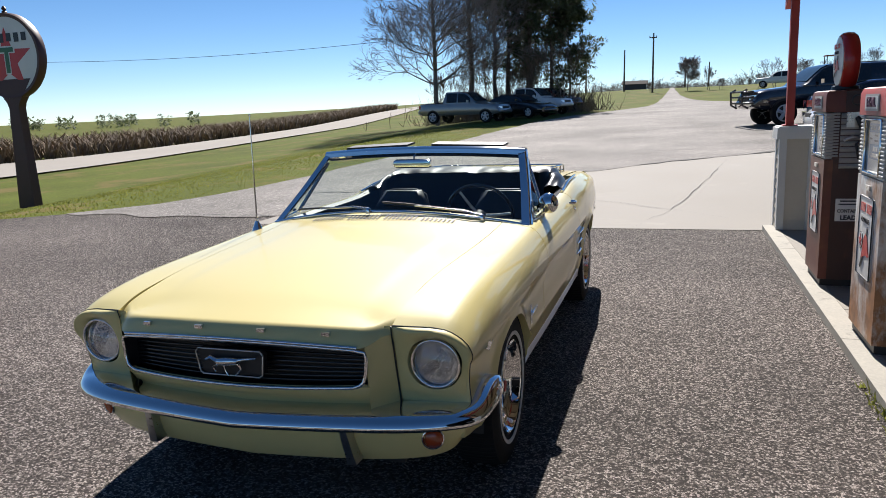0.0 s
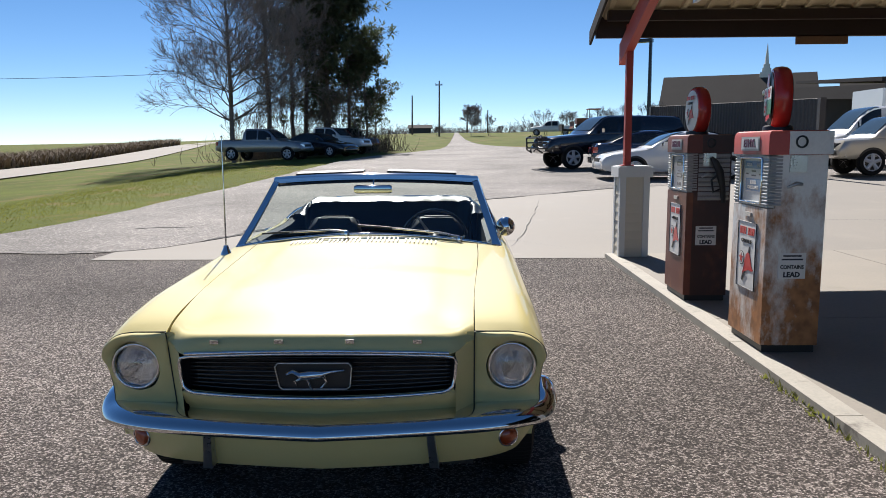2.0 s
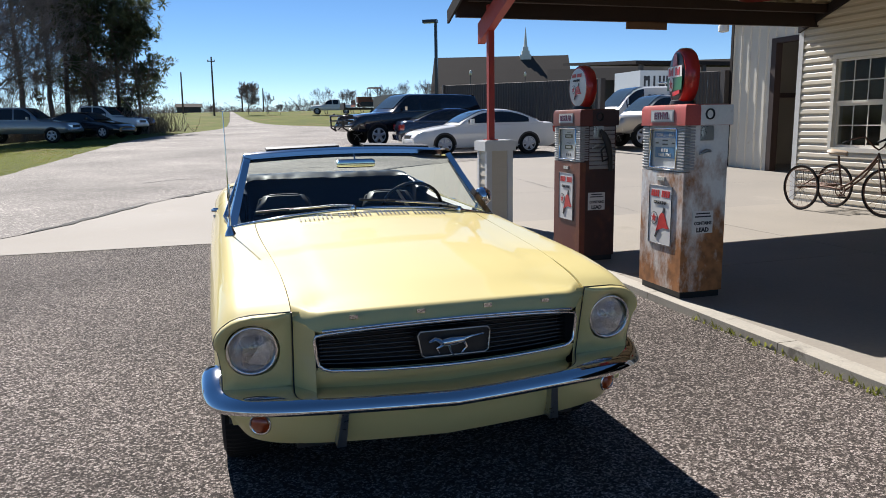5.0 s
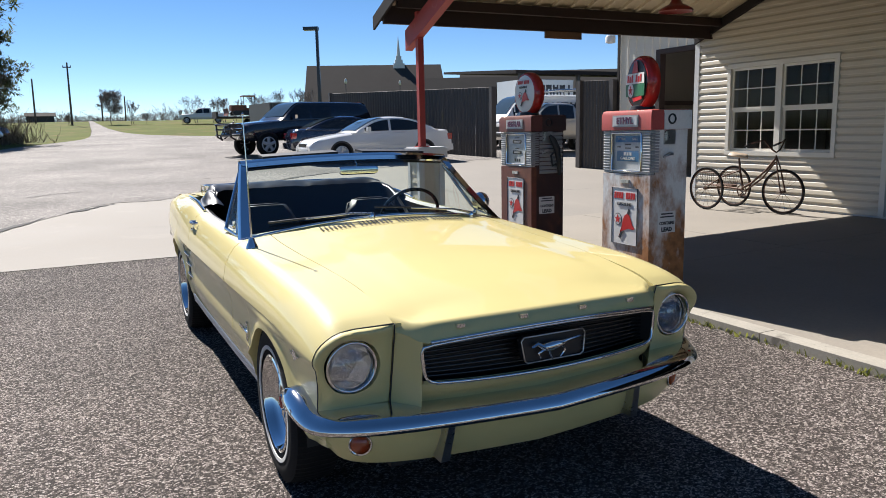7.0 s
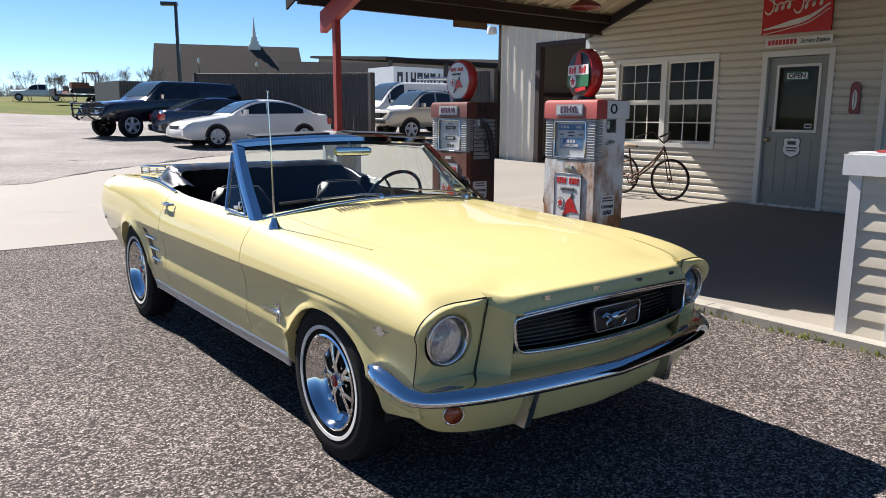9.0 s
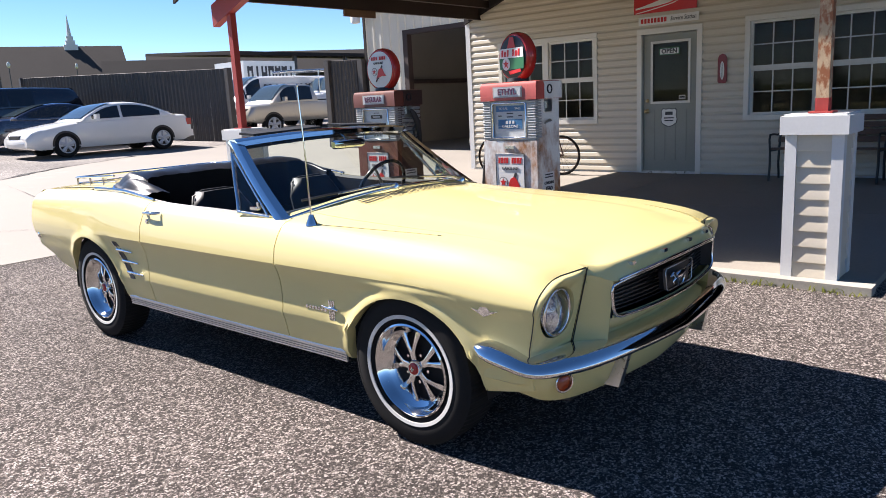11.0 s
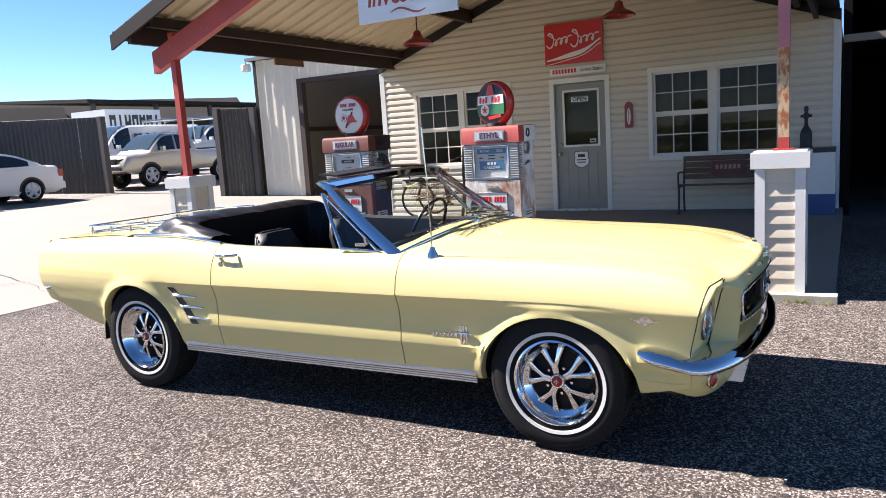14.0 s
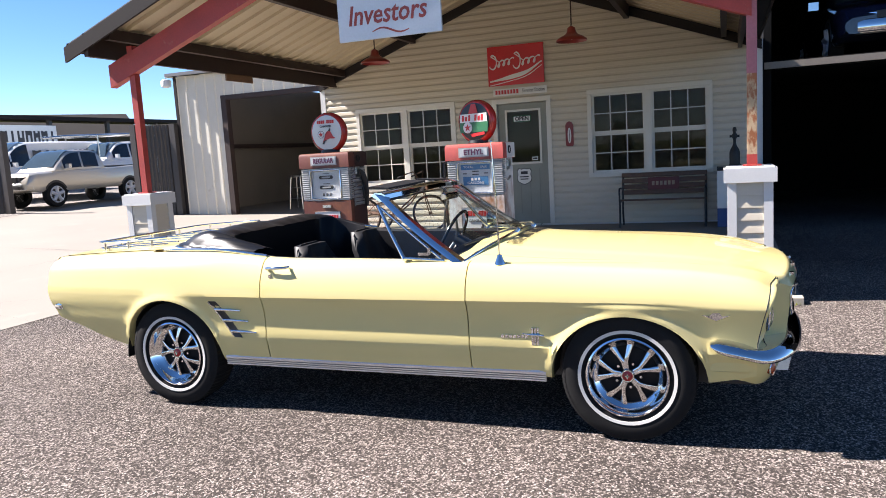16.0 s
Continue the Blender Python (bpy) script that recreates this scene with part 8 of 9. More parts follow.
SEDAN = dict(belt=[(-2.42, 0.58), (-2.3, 0.72), (-1.7, 0.86), (-1.0, 0.95), (0, 0.98), (1.4, 1.0), (2.0, 1.02), (2.38, 0.98), (2.45, 0.80)], roof=[(-1.05, 0.93), (-0.7, 1.14), (-0.25, 1.36), (0.2, 1.44), (0.7, 1.44), (1.15, 1.36), (1.6, 1.18), (1.95, 1.02)], W=0.89, low=0.24, glass_y=((-0.62, 0.20), (0.28, 1.45)))
PICKUP = dict(belt=[(-2.72, 0.72), (-2.62, 0.98), (-1.9, 1.10), (-1.2, 1.15), (0.0, 1.18), (0.9, 1.18), (1.0, 1.18), (2.7, 1.18), (2.78, 1.1)], roof=[(-1.25, 1.12), (-0.9, 1.42), (-0.45, 1.76), (0.0, 1.82), (0.75, 1.82), (0.95, 1.72), (1.05, 1.16)], W=0.96, r=0.38, low=0.48, bed=(1.1, 2.7), glass_y=((-0.80, 0.02), (0.10, 0.80)))

vehicle("white_sedan", put(7.38, 20.0, -90, 0.0), "white four-door sedan parked along the lot", M["car_white"], wheels=(-1.42, 1.43), **SEDAN)
vehicle("dark_sedan", put(7.81, 23.1, 86, 0.0), "dark blue sedan parked with its tail to the lot", M["car_navy"], wheels=(-1.42, 1.43), **SEDAN)
ram = vehicle("black_pickup_truck", put(6.44, 25.7, -75, 0.0), "black crew-cab pickup with chrome wheels and a brush guard", M["car_black"], wheels=(-1.85, 1.75), r=0.42, low=0.55, W=1.0, bed=None, glass_y=((-0.85, 0.0), (0.08, 0.95)),
              belt=[(-2.85, 0.80), (-2.75, 1.10), (-1.9, 1.24), (-1.2, 1.30), (0.0, 1.33), (1.0, 1.34), (2.85, 1.36), (2.9, 1.2)], roof=[(-1.25, 1.28), (-0.9, 1.60), (-0.5, 1.90), (0.0, 1.97), (2.5, 1.96), (2.7, 1.86), (2.85, 1.40)], trim=M["chrome"])
for x in (-0.55, 0.55):
    bm = bmesh.new()
    tube(bm, [(x, -2.90, 0.60), (x, -3.10, 0.72), (x, -3.12, 1.15), (x, -2.95, 1.24)], 0.035, 8)
    part("guard_upright", bm, M["gloss_black"], ram, angle=60)
for z in (0.78, 0.98, 1.16):
    bm = bmesh.new()
    tube(bm, [(-0.92, -2.85, z), (-0.85, -3.02, z), (-0.55, -3.11, z), (0.55, -3.11, z), (0.85, -3.02, z), (0.92, -2.85, z)], 0.03, 8)
    part("guard_bar", bm, M["gloss_black"], ram, angle=60)
vehicle("silver_pickup", put(-10.7, 40.6, 76, 0.0), "silver crew-cab pickup parked on the grass under the trees", M["silver"], wheels=(-1.85, 1.75), category="pickup", **PICKUP)
vehicle("dark_hatchback", put(-7.9, 43.0, 62, 0.0), "black hatchback parked on the grass", M["car_black"], wheels=(-1.42, 1.43), **SEDAN)
vehicle("white_pickup", put(-8.0, 48.0, 70, 0.0), "white pickup parked beyond the hatchback", M["car_white"], wheels=(-1.85, 1.75), category="pickup", **PICKUP)
vehicle("maroon_wagon", put(-7.6, 53.0, 60, 0.05), "maroon station wagon behind the white pickup", M["car_maroon"], wheels=(-1.5, 1.5), W=0.93, low=0.42, r=0.36, category="car", glass_y=((-0.8, 0.0), (0.1, 1.0), (1.1, 1.95)),
        belt=[(-2.4, 0.7), (-2.3, 0.92), (-1.2, 1.08), (0, 1.1), (2.3, 1.1), (2.4, 0.9)], roof=[(-1.2, 1.06), (-0.5, 1.66), (0.0, 1.74), (1.9, 1.74), (2.2, 1.62), (2.36, 1.12)])
vehicle("gold_pickup", put(14.81, 20.34, -91, 0.0), "pale gold extended-cab pickup with dark arches parked in the yard", M["beige_silver"], wheels=(-1.55, 1.55), category="pickup", W=0.90, r=0.40, low=0.50, bed=(0.55, 2.5),
        glass_y=((-1.12, -0.42), (-0.34, 0.28)), belt=[(-2.52, 0.80), (-2.48, 1.04), (-1.7, 1.13), (-1.1, 1.18), (0, 1.20), (0.85, 1.20), (2.5, 1.20), (2.58, 1.1)], roof=[(-1.58, 1.13), (-1.22, 1.46), (-0.85, 1.74), (-0.45, 1.80), (0.22, 1.78), (0.42, 1.66), (0.52, 1.22)], trim=M["steel"])
vehicle("white_work_pickup", put(18.8, 22.5, -93, 0.25), "white work pickup with a ladder rack", M["car_white"], wheels=(-1.85, 1.75), category="pickup", **PICKUP)
far_p = vehicle("white_tow_truck", put(12.8, 91.0, -100, 0.05), "white pickup with dark sills and a trailer on the grass", M["car_white"], wheels=(-1.85, 1.75), category="pickup", trim=M["black"], **PICKUP)
van = vehicle("white_van", put(16.6, 24.2, -91, 0.0), "white panel van with dark lettering bars along its side", M["car_white"], wheels=(-1.75, 1.75), category="van", W=1.0, r=0.36, low=0.40, glass_y=((-1.75, -0.95),),
              belt=[(-2.75, 0.75), (-2.65, 1.02), (-2.2, 1.18), (-1.9, 1.22), (0, 1.25), (2.7, 1.25), (2.8, 1.0)], roof=[(-2.2, 1.15), (-1.8, 1.62), (-1.35, 2.02), (-0.8, 2.14), (2.4, 2.14), (2.62, 2.05), (2.75, 1.3)])


def bar_lettering(parent, m, n, w, h, gap):
    """A row of dark bars in place of a name that is not written out."""
    for i in range(n):
        bm = bmesh.new()
        x = (i - (n - 1) / 2) * (w + gap)
        if i in (1, n - 1):
            box(bm, x - w * 0.18, x + w * 0.18, -h / 2, h / 2, 0, 0.006)
        else:
            box(bm, x - w * 0.55, x - w * 0.2, -h / 2, h / 2, 0, 0.006)
            box(bm, x + w * 0.2, x + w * 0.55, -h / 2, h / 2, 0, 0.006)
            z = (0.25, 0, -0.3, 0.3, 0.1)[i % 5] * h
            box(bm, x - w * 0.2, x + w * 0.2, z - h * 0.2, z + h * 0.2, 0, 0.006)
        part("letter_bar", bm, M["ink"], parent, angle=0, at=m)


SIDE = Matrix(((0, 0, -1, 0), (-1, 0, 0, 0), (0, 1, 0, 0), (0, 0, 0, 1)))   # reads on a flank that looks towards -x
SIDE_R = Matrix(((0, 0, 1, 0), (1, 0, 0, 0), (0, 1, 0, 0), (0, 0, 0, 1)))   # and towards +x
bar_lettering(van, pose(0.93, 0.75, 1.62) @ SIDE_R, 7, 0.34, 0.40, 0.12)
box_t = thing("box_trailer", put(20.2, 29.8, -90, -0.32), "white box trailer with a row of dark lettering bars", "trailer")
bm = bmesh.new()
box(bm, -1.2, 1.2, -1.6, 1.5, 0.9, 3.25)
part("body", bm, M["car_white"], box_t, bevel=0.04)
bm = bmesh.new()
box(bm, -1.1, 1.1, -1.55, 1.45, 0.6, 0.9)
part("chassis", bm, M["black"], box_t, angle=0)
for y in (-0.4, 0.45):
    for s in (-1, 1):
        bm = bmesh.new()
        lathe(bm, [(0.1, -0.1), (0.38, -0.1), (0.4, 0.0), (0.38, 0.1), (0.1, 0.1)], (s * 1.05, y, 0.4), (1, 0, 0), 24)
        part("wheel", bm, M["rubber"], box_t, angle=40)
bar_lettering(box_t, pose(1.205, 0.0, 2.75) @ SIDE_R, 7, 0.30, 0.50, 0.11)
# the car on the upper platform
vehicle("display_car", pose(WX + 2.9, -2.9, 2.545, 0, 0, -88), "dark blue old car with chrome bumper shown over the bay", M["car_navy"], wheels=(-1.4, 1.5), trim=M["chrome"], **SEDAN)
dm_ = bpy.data.objects["display_car"]
bm = bmesh.new()
box(bm, -0.16, 0.16, -2.49, -2.47, 0.50, 0.66)
part("plate", bm, M["ribbed"], dm_, "pale number plate", angle=0)

# ---- yard behind the fence ----
lo = thing("low_building", Matrix(), "long low dark-roofed building with open bays behind the yard", "building")
bm = bmesh.new()
loft(bm, [[(x, 33.0, 3.6 + gz(18, 30)), (x, 42, 4.2 + gz(18, 30)), (x, 42, 4.35 + gz(18, 30)), (x, 33.0, 3.8 + gz(18, 30))] for x in (21.0, 46.0)])
part("roof", bm, M["brown_fascia"], lo, angle=0)
bm = bmesh.new()
box(bm, 21.2, 45.8, 41.6, 41.8, 0, 4.1)
part("wall", bm, M["fence"], lo, angle=0)
for k in range(7):
    bm = bmesh.new()
    x = 21.4 + 4 * k
    box(bm, x, x + 0.2, 33.2, 33.4, 0, 3.7 + gz(18, 30))
    part("post", bm, M["fence"], lo, angle=0)
ladder = thing("ladder_rack", put(19.0, 22.5, -3, 0.25), "bright pipes and a ladder carried on a rack", "rack")
for k in range(3):
    bm = bmesh.new()
    tube(bm, [(-2.9, -0.5 + 0.5 * k, 2.05), (2.7, -0.5 + 0.5 * k, 2.2)], 0.05, 8)
    part("pipe", bm, M["alloy"], ladder, angle=60)
for x in (-1.6, 1.6):
    bm = bmesh.new()
    tube(bm, [(x, -0.85, 1.1), (x, -0.85, 2.05), (x, 0.85, 2.05), (x, 0.85, 1.1)], 0.03, 6)
    part("hoop", bm, M["steel"], ladder, angle=60)
ct = thing("storage_container", put(14.4, 61.7, 4), "grey ribbed storage container beyond the lot", "container")
bm = bmesh.new()
box(bm, -1.4, 1.4, -3, 3, 0, 2.5)
part("body", bm, M["container"] if "container" in M else M["fence"], ct, bevel=0.03)
for k in range(12):
    bm = bmesh.new()
    box(bm, -1.3 + k * 0.225, -1.2 + k * 0.225, -3.03, -3.001, 0.1, 2.4)
    part("rib", bm, M["fence"], ct, angle=0)
tr = thing("flatbed_trailer", put(15.8, 82.0, -88), "dark red flatbed trailer carrying a small dozer", "trailer")
bm = bmesh.new()
box(bm, -1.1, 1.1, -3.2, 3.2, 0.75, 0.95)
box(bm, -1.1, 1.1, -3.2, -3.0, 0.95, 1.5)
part("deck", bm, M["purlin"], tr, bevel=0.02)
for y in (0.6, 1.5):
    for s in (-1, 1):
        bm = bmesh.new()
        lathe(bm, [(0.1, -0.1), (0.36, -0.1), (0.38, 0.0), (0.36, 0.1), (0.1, 0.1)], (s * 1.0, y, 0.38), (1, 0, 0), 20)
        part("wheel", bm, M["rubber"], tr, angle=40)
dz_ = thing("dozer", put(15.8, 82.0, -88, 0.95), "rusty orange dozer with a canopy on the trailer", "dozer")
M["rust_orange"] = mat("rusty orange machine paint", (0.22, 0.07, 0.03), 0.6, 0, 0.3, 3, 40)
for s in (-1, 1):
    bm = bmesh.new()
    loft(bm, [[(x, y, z) for y, z in ((-1.2, 0.15), (-1.35, 0.4), (-1.1, 0.65), (1.1, 0.65), (1.35, 0.4), (1.2, 0.15))] for x in (s * 0.55, s * 0.9)])
    part("track", bm, M["black"], dz_, bevel=0.03)
bm = bmesh.new()
box(bm, -0.5, 0.5, -1.4, 0.3, 0.6, 1.25)
box(bm, -0.45, 0.45, 0.3, 1.2, 0.6, 0.95)
part("engine_cover", bm, M["rust_orange"], dz_, bevel=0.05)
bm = bmesh.new()
box(bm, -0.7, 0.7, -0.1, 1.3, 2.2, 2.3)
part("canopy", bm, M["rust_orange"], dz_, bevel=0.03)
for x in (-0.62, 0.62):
    for y in (0.0, 1.2):
        bm = bmesh.new()
        tube(bm, [(x, y, 0.9), (x, y, 2.2)], 0.04, 6)
        part("canopy_post", bm, M["black"], dz_, angle=60)
bm = bmesh.new()
loft(bm, [[(x, -1.9 + o, z) for o, z in ((0, 0.1), (0.1, 0.4), (0.02, 0.85), (-0.06, 0.85), (0.02, 0.4), (-0.08, 0.1))] for x in (-1.1, 1.1)])
part("blade", bm, M["rust_orange"], dz_, angle=40)

# ---- banjo sign on the verge ----
M["sign_pole"] = mat("dark red-brown pole paint", (0.055, 0.018, 0.016), 0.5, 0, 0.2, 3, 40)
bs = thing("banjo_sign", put(-13.0, 10.6, 0, -0.05), "tall round white sign with red star on a dark pole", "sign")
bm = bmesh.new()
loft(bm, [[(-w, -d, z), (w, -d, z), (w, d, z), (-w, d, z)] for w, d, z in ((0.23, 0.12, 0), (0.18, 0.11, 1.2), (0.14, 0.10, 2.30), (0.18, 0.10, 2.42), (0.40, 0.10, 2.72), (0.58, 0.09, 2.95))])
part("pole", bm, M["sign_pole"], bs, bevel=0.012)
SC = Vector((0, 0, 3.46))
bm = bmesh.new()
lathe(bm, [(0.86, -0.10), (0.93, -0.11), (0.95, -0.06), (0.95, 0.06), (0.93, 0.11), (0.86, 0.10)], SC, (0, 1, 0), 56, True)
part("rim", bm, M["sign_pole"], bs, angle=40)
for s in (-1, 1):
    bm = bmesh.new()
    lathe(bm, [(0.87, 0.07), (0.86, 0.085), (0.0, 0.086)], SC, (0, s, 0), 48)
    fc = part("face", bm, M["sign_white"], bs, "white enamel face with red star", angle=40)
    if s < 0:
        def flat(nm_, pts, mt, y):
            bm = bmesh.new()
            prism(bm, [(a, y, SC.z + b) for a, b in pts], (0, -0.004, 0))
            part(nm_, bm, M[mt], fc, angle=0)
        flat("star", [(a, b - 0.08) for a, b in star_pts(0, 0, 0.72)], "sign_red", -0.087)
        for k in range(6):
            x = -0.60 + 0.215 * k
            flat("letter_bar", [(x, 0.30 + 0.02 * (k % 2)), (x + 0.13, 0.30 + 0.02 * (k % 2)), (x + 0.13, 0.50), (x, 0.50)], "sign_black", -0.092)
        flat("letter_edge", [(-0.24, 0.22), (0.24, 0.22), (0.24, 0.06), (0.08, 0.06), (0.08, -0.40), (-0.08, -0.40), (-0.08, 0.06), (-0.24, 0.06)], "sign_white", -0.0925)
        flat("letter", [(-0.20, 0.19), (0.20, 0.19), (0.20, 0.09), (0.055, 0.09), (0.055, -0.37), (-0.055, -0.37), (-0.055, 0.09), (-0.20, 0.09)], "sign_green", -0.097)
bm = bmesh.new()
lathe(bm, [(0.05, 0), (0.06, 0.03), (0.03, 0.06), (0.055, 0.10), (0.03, 0.15), (0, 0.17)], SC + Vector((0, 0, 0.94)), (0, 0, 1), 12)
part("finial", bm, M["sign_pole"], bs, angle=50)

# ---- trees ----
M["bark"] = mat("grey bark", (0.158, 0.133, 0.119), 0.9, 0, 0.25, 3, 30, 0.01)
M["twig"] = mat("bare twigs", (0.24, 0.20, 0.185), 0.9, 0, 0.2, 2, 20)
M["far_twig"] = mat("distant bare twigs", (0.173, 0.144, 0.137), 0.9, 0, 0.2, 1, 10)
M["pine_bark"] = mat("dark pine bark", (0.108, 0.0792, 0.0612), 0.9, 0, 0.3, 3, 30, 0.01)
M["needles"] = mat("dark pine needles", (0.085, 0.105, 0.055), 0.8, 0, 0.4, 0.6, 6)
M["brush"] = mat("brown undergrowth", (0.137, 0.104, 0.0756), 0.95, 0, 0.4, 0.6, 6)


nt = M["needles"].node_tree
lit, both = nt.nodes.new("ShaderNodeBsdfTranslucent"), nt.nodes.new("ShaderNodeMixShader")
lit.inputs["Color"].default_value = (0.09, 0.11, 0.05, 1)
both.inputs[0].default_value = 0.4
nt.links.new(nt.nodes["Principled BSDF"].outputs[0], both.inputs[1])
nt.links.new(lit.outputs[0], both.inputs[2])
nt.links.new(both.outputs[0], nt.nodes["Material Output"].inputs["Surface"])


class Twigs:
    """Tapered sticks gathered into one mesh."""

    def __init__(self):
        self.v, self.f = [], []

    def stick(self, a, b, ra, rb, n=4):
        u, w = frame_of(b - a)
        k = len(self.v)
        for p, r in ((a, ra), (b, rb)):
            for i in range(n):
                q = p + (u * math.cos(2 * math.pi * i / n) + w * math.sin(2 * math.pi * i / n)) * r
                self.v.append(tuple(q))
        for i in range(n):
            j = (i + 1) % n
            self.f.append((k + i, k + j, k + n + j, k + n + i))

    def leaf(self, c, d, up, l, w):
        k = len(self.v)
        self.v += [tuple(c - up * w), tuple(c + d * l * 0.5 - up * w * 1.2), tuple(c + d * l), tuple(c + d * l * 0.5 + up * w * 1.2)]
        self.f.append((k, k + 1, k + 2, k + 3))

    def make(self, name, material, parent=None, label=""):
        me = bpy.data.meshes.new(name)
        me.from_pydata(self.v, [], self.f)
        me.materials.append(material)
        ob = new(name, me)
        if parent:
            ob.parent = parent
        return tagged(ob, label)


tw_min = 0.009


def grow(tw, p, d, length, r, depth, rnd, spread=0.55, lift=0.12, limbs=None):
    """Bends a limb upwards and lets it fork; the outer orders go into the crown."""
    steps = 3
    store = limbs if (limbs is not None and depth >= 4) else tw
    for i in range(steps):
        nd = (d + Vector((rnd.uniform(-1, 1), rnd.uniform(-1, 1), rnd.uniform(-0.6, 1))) * 0.16 + Vector((0, 0, lift * 0.4))).normalized()
        q = p + nd * (length / steps)
        r2 = max(r * 0.90, tw_min)
        store.stick(p, q, r, r2, 6 if depth >= 4 else 3)
        p, d, r = q, nd, r2
        if depth > 1 and i > 0 and rnd.random() < 0.8:
            side = (d + frame_of(d)[0] * rnd.uniform(-1, 1) * spread * 1.6 + frame_of(d)[1] * rnd.uniform(-1, 1) * spread * 1.6).normalized()
            grow(tw, p, side, length * rnd.uniform(0.45, 0.65), max(r * 0.5, tw_min), depth - 2 if depth > 3 else depth - 1, rnd, spread, lift, limbs)
    if depth > 0:
        for k in range(rnd.choice((2, 2, 3))):
            side = (d + frame_of(d)[0] * rnd.uniform(-1, 1) * spread + frame_of(d)[1] * rnd.uniform(-1, 1) * spread + Vector((0, 0, lift))).normalized()
            grow(tw, p, side, length * rnd.uniform(0.62, 0.82), max(r * 0.68, tw_min), depth - 1, rnd, spread, lift, limbs)


def bare_tree(x, y, h, seed, depth=6, stems=1, label="tall leafless hardwood tree with fine grey twigs", spread=0.55, mat_="twig", thick=0.018, group="bare trees"):
    rnd = random.Random(seed)
    T_ = thing("bare_tree", put(x, y, 0, -0.1), label, "tree", group=group)
    limbs, tw = Twigs(), Twigs()
    for s in range(stems):
        lean = Vector((rnd.uniform(-0.22, 0.26), rnd.uniform(-0.2, 0.2), 1)).normalized() if stems > 1 else Vector((rnd.uniform(-0.06, 0.06), 0, 1))
        grow(tw, Vector((0.25 * s, 0, 0)), lean, h * 0.27, h * thick / (stems ** 0.4), depth, rnd, spread, 0.14, limbs)
    limbs.make("trunk", M["bark"], T_)
    tw.make("crown", M[mat_], T_)
    return T_


def spreading_tree(x, y, h, seed, reach, low, label, count=5):
    """A leafless tree with limbs all along a wandering stem, drooping at the foot of the crown."""
    rnd = random.Random(seed)
    T_ = thing("bare_tree", put(x, y, 0, -0.1), label, "tree", group="bare trees")
    limbs, tw = Twigs(), Twigs()
    p, r, n = Vector((0, 0, 0)), h * 0.0115, 16
    for i in range(n):
        t = (i + 1) / n
        q = p + Vector((rnd.uniform(-0.10, 0.10), rnd.uniform(-0.1, 0.1), 1)) * h / n
        r2 = h * 0.0115 * (1 - t) ** 0.8 + 0.012
        limbs.stick(p, q, r, r2, 8)
        p, r = q, r2
        if t < low:
            continue
        for k in range(count):
            az = rnd.uniform(0, 6.283)
            up = 0.15 + 0.9 * t
            d = Vector((math.cos(az), math.sin(az), up)).normalized()
            u = (t - low) / (1 - low)
            length = reach * (0.35 + 0.65 * math.sin(math.pi * min(1, 0.25 + 0.75 * u))) * rnd.uniform(0.32, 0.46)
            grow(tw, p, d, length, max(0.016, r * 0.36), 5, rnd, 0.72, 0.05 + 0.08 * u, limbs if t < 0.6 else None)
    limbs.make("trunk", M["bark"], T_)
    tw.make("crown", M["twig"], T_)
    return T_


def pine(x, y, h, seed, clumps=60, low=0.35, wide=0.24):
    rnd = random.Random(seed)
    T_ = thing("pine_tree", put(x, y, 0, -0.1), "tall dark pine with an uneven open crown", "tree", group="pine trees")
    trunk, nd = Twigs(), Twigs()
    p = Vector((0, 0, 0))
    pts = [p]
    for i in range(8):
        p = p + Vector((rnd.uniform(-0.12, 0.12), rnd.uniform(-0.12, 0.12), h / 8))
        pts.append(p)
    for i in range(8):
        trunk.stick(pts[i], pts[i + 1], 0.15 * h / 14 * (1 - i / 9), 0.15 * h / 14 * (1 - (i + 1) / 9), 8)
    for k in range(clumps):
        t = low + (1 - low) * rnd.random() ** 0.8
        i = min(7, int(t * 8))
        base = pts[i].lerp(pts[i + 1], t * 8 - i)
        az = rnd.uniform(0, 6.283)
        reach = h * wide * (1.15 - t) ** 0.5 * rnd.uniform(0.45, 1.15)
        tip = base + Vector((math.cos(az) * reach, math.sin(az) * reach, reach * rnd.uniform(-0.05, 0.35)))
        mid = base.lerp(tip, 0.5) + Vector((0, 0, -0.08 * reach))
        trunk.stick(base, mid, 0.035, 0.026, 4)
        trunk.stick(mid, tip, 0.026, 0.012, 4)
        for m in range(8):
            c = base.lerp(tip, rnd.uniform(0.45, 1.05)) + Vector((rnd.gauss(0, 0.28), rnd.gauss(0, 0.28), rnd.gauss(0.08, 0.18)))
            for q in range(22):
                d = Vector((rnd.gauss(0, 1), rnd.gauss(0, 1), rnd.gauss(0.25, 0.8))).normalized()
                nd.leaf(c + d * rnd.uniform(0, 0.22), d, frame_of(d)[0], rnd.uniform(0.24, 0.46), 0.052)
    trunk.make("trunk", M["pine_bark"], T_)
    nd.make("crown", M["needles"], T_)
    return T_


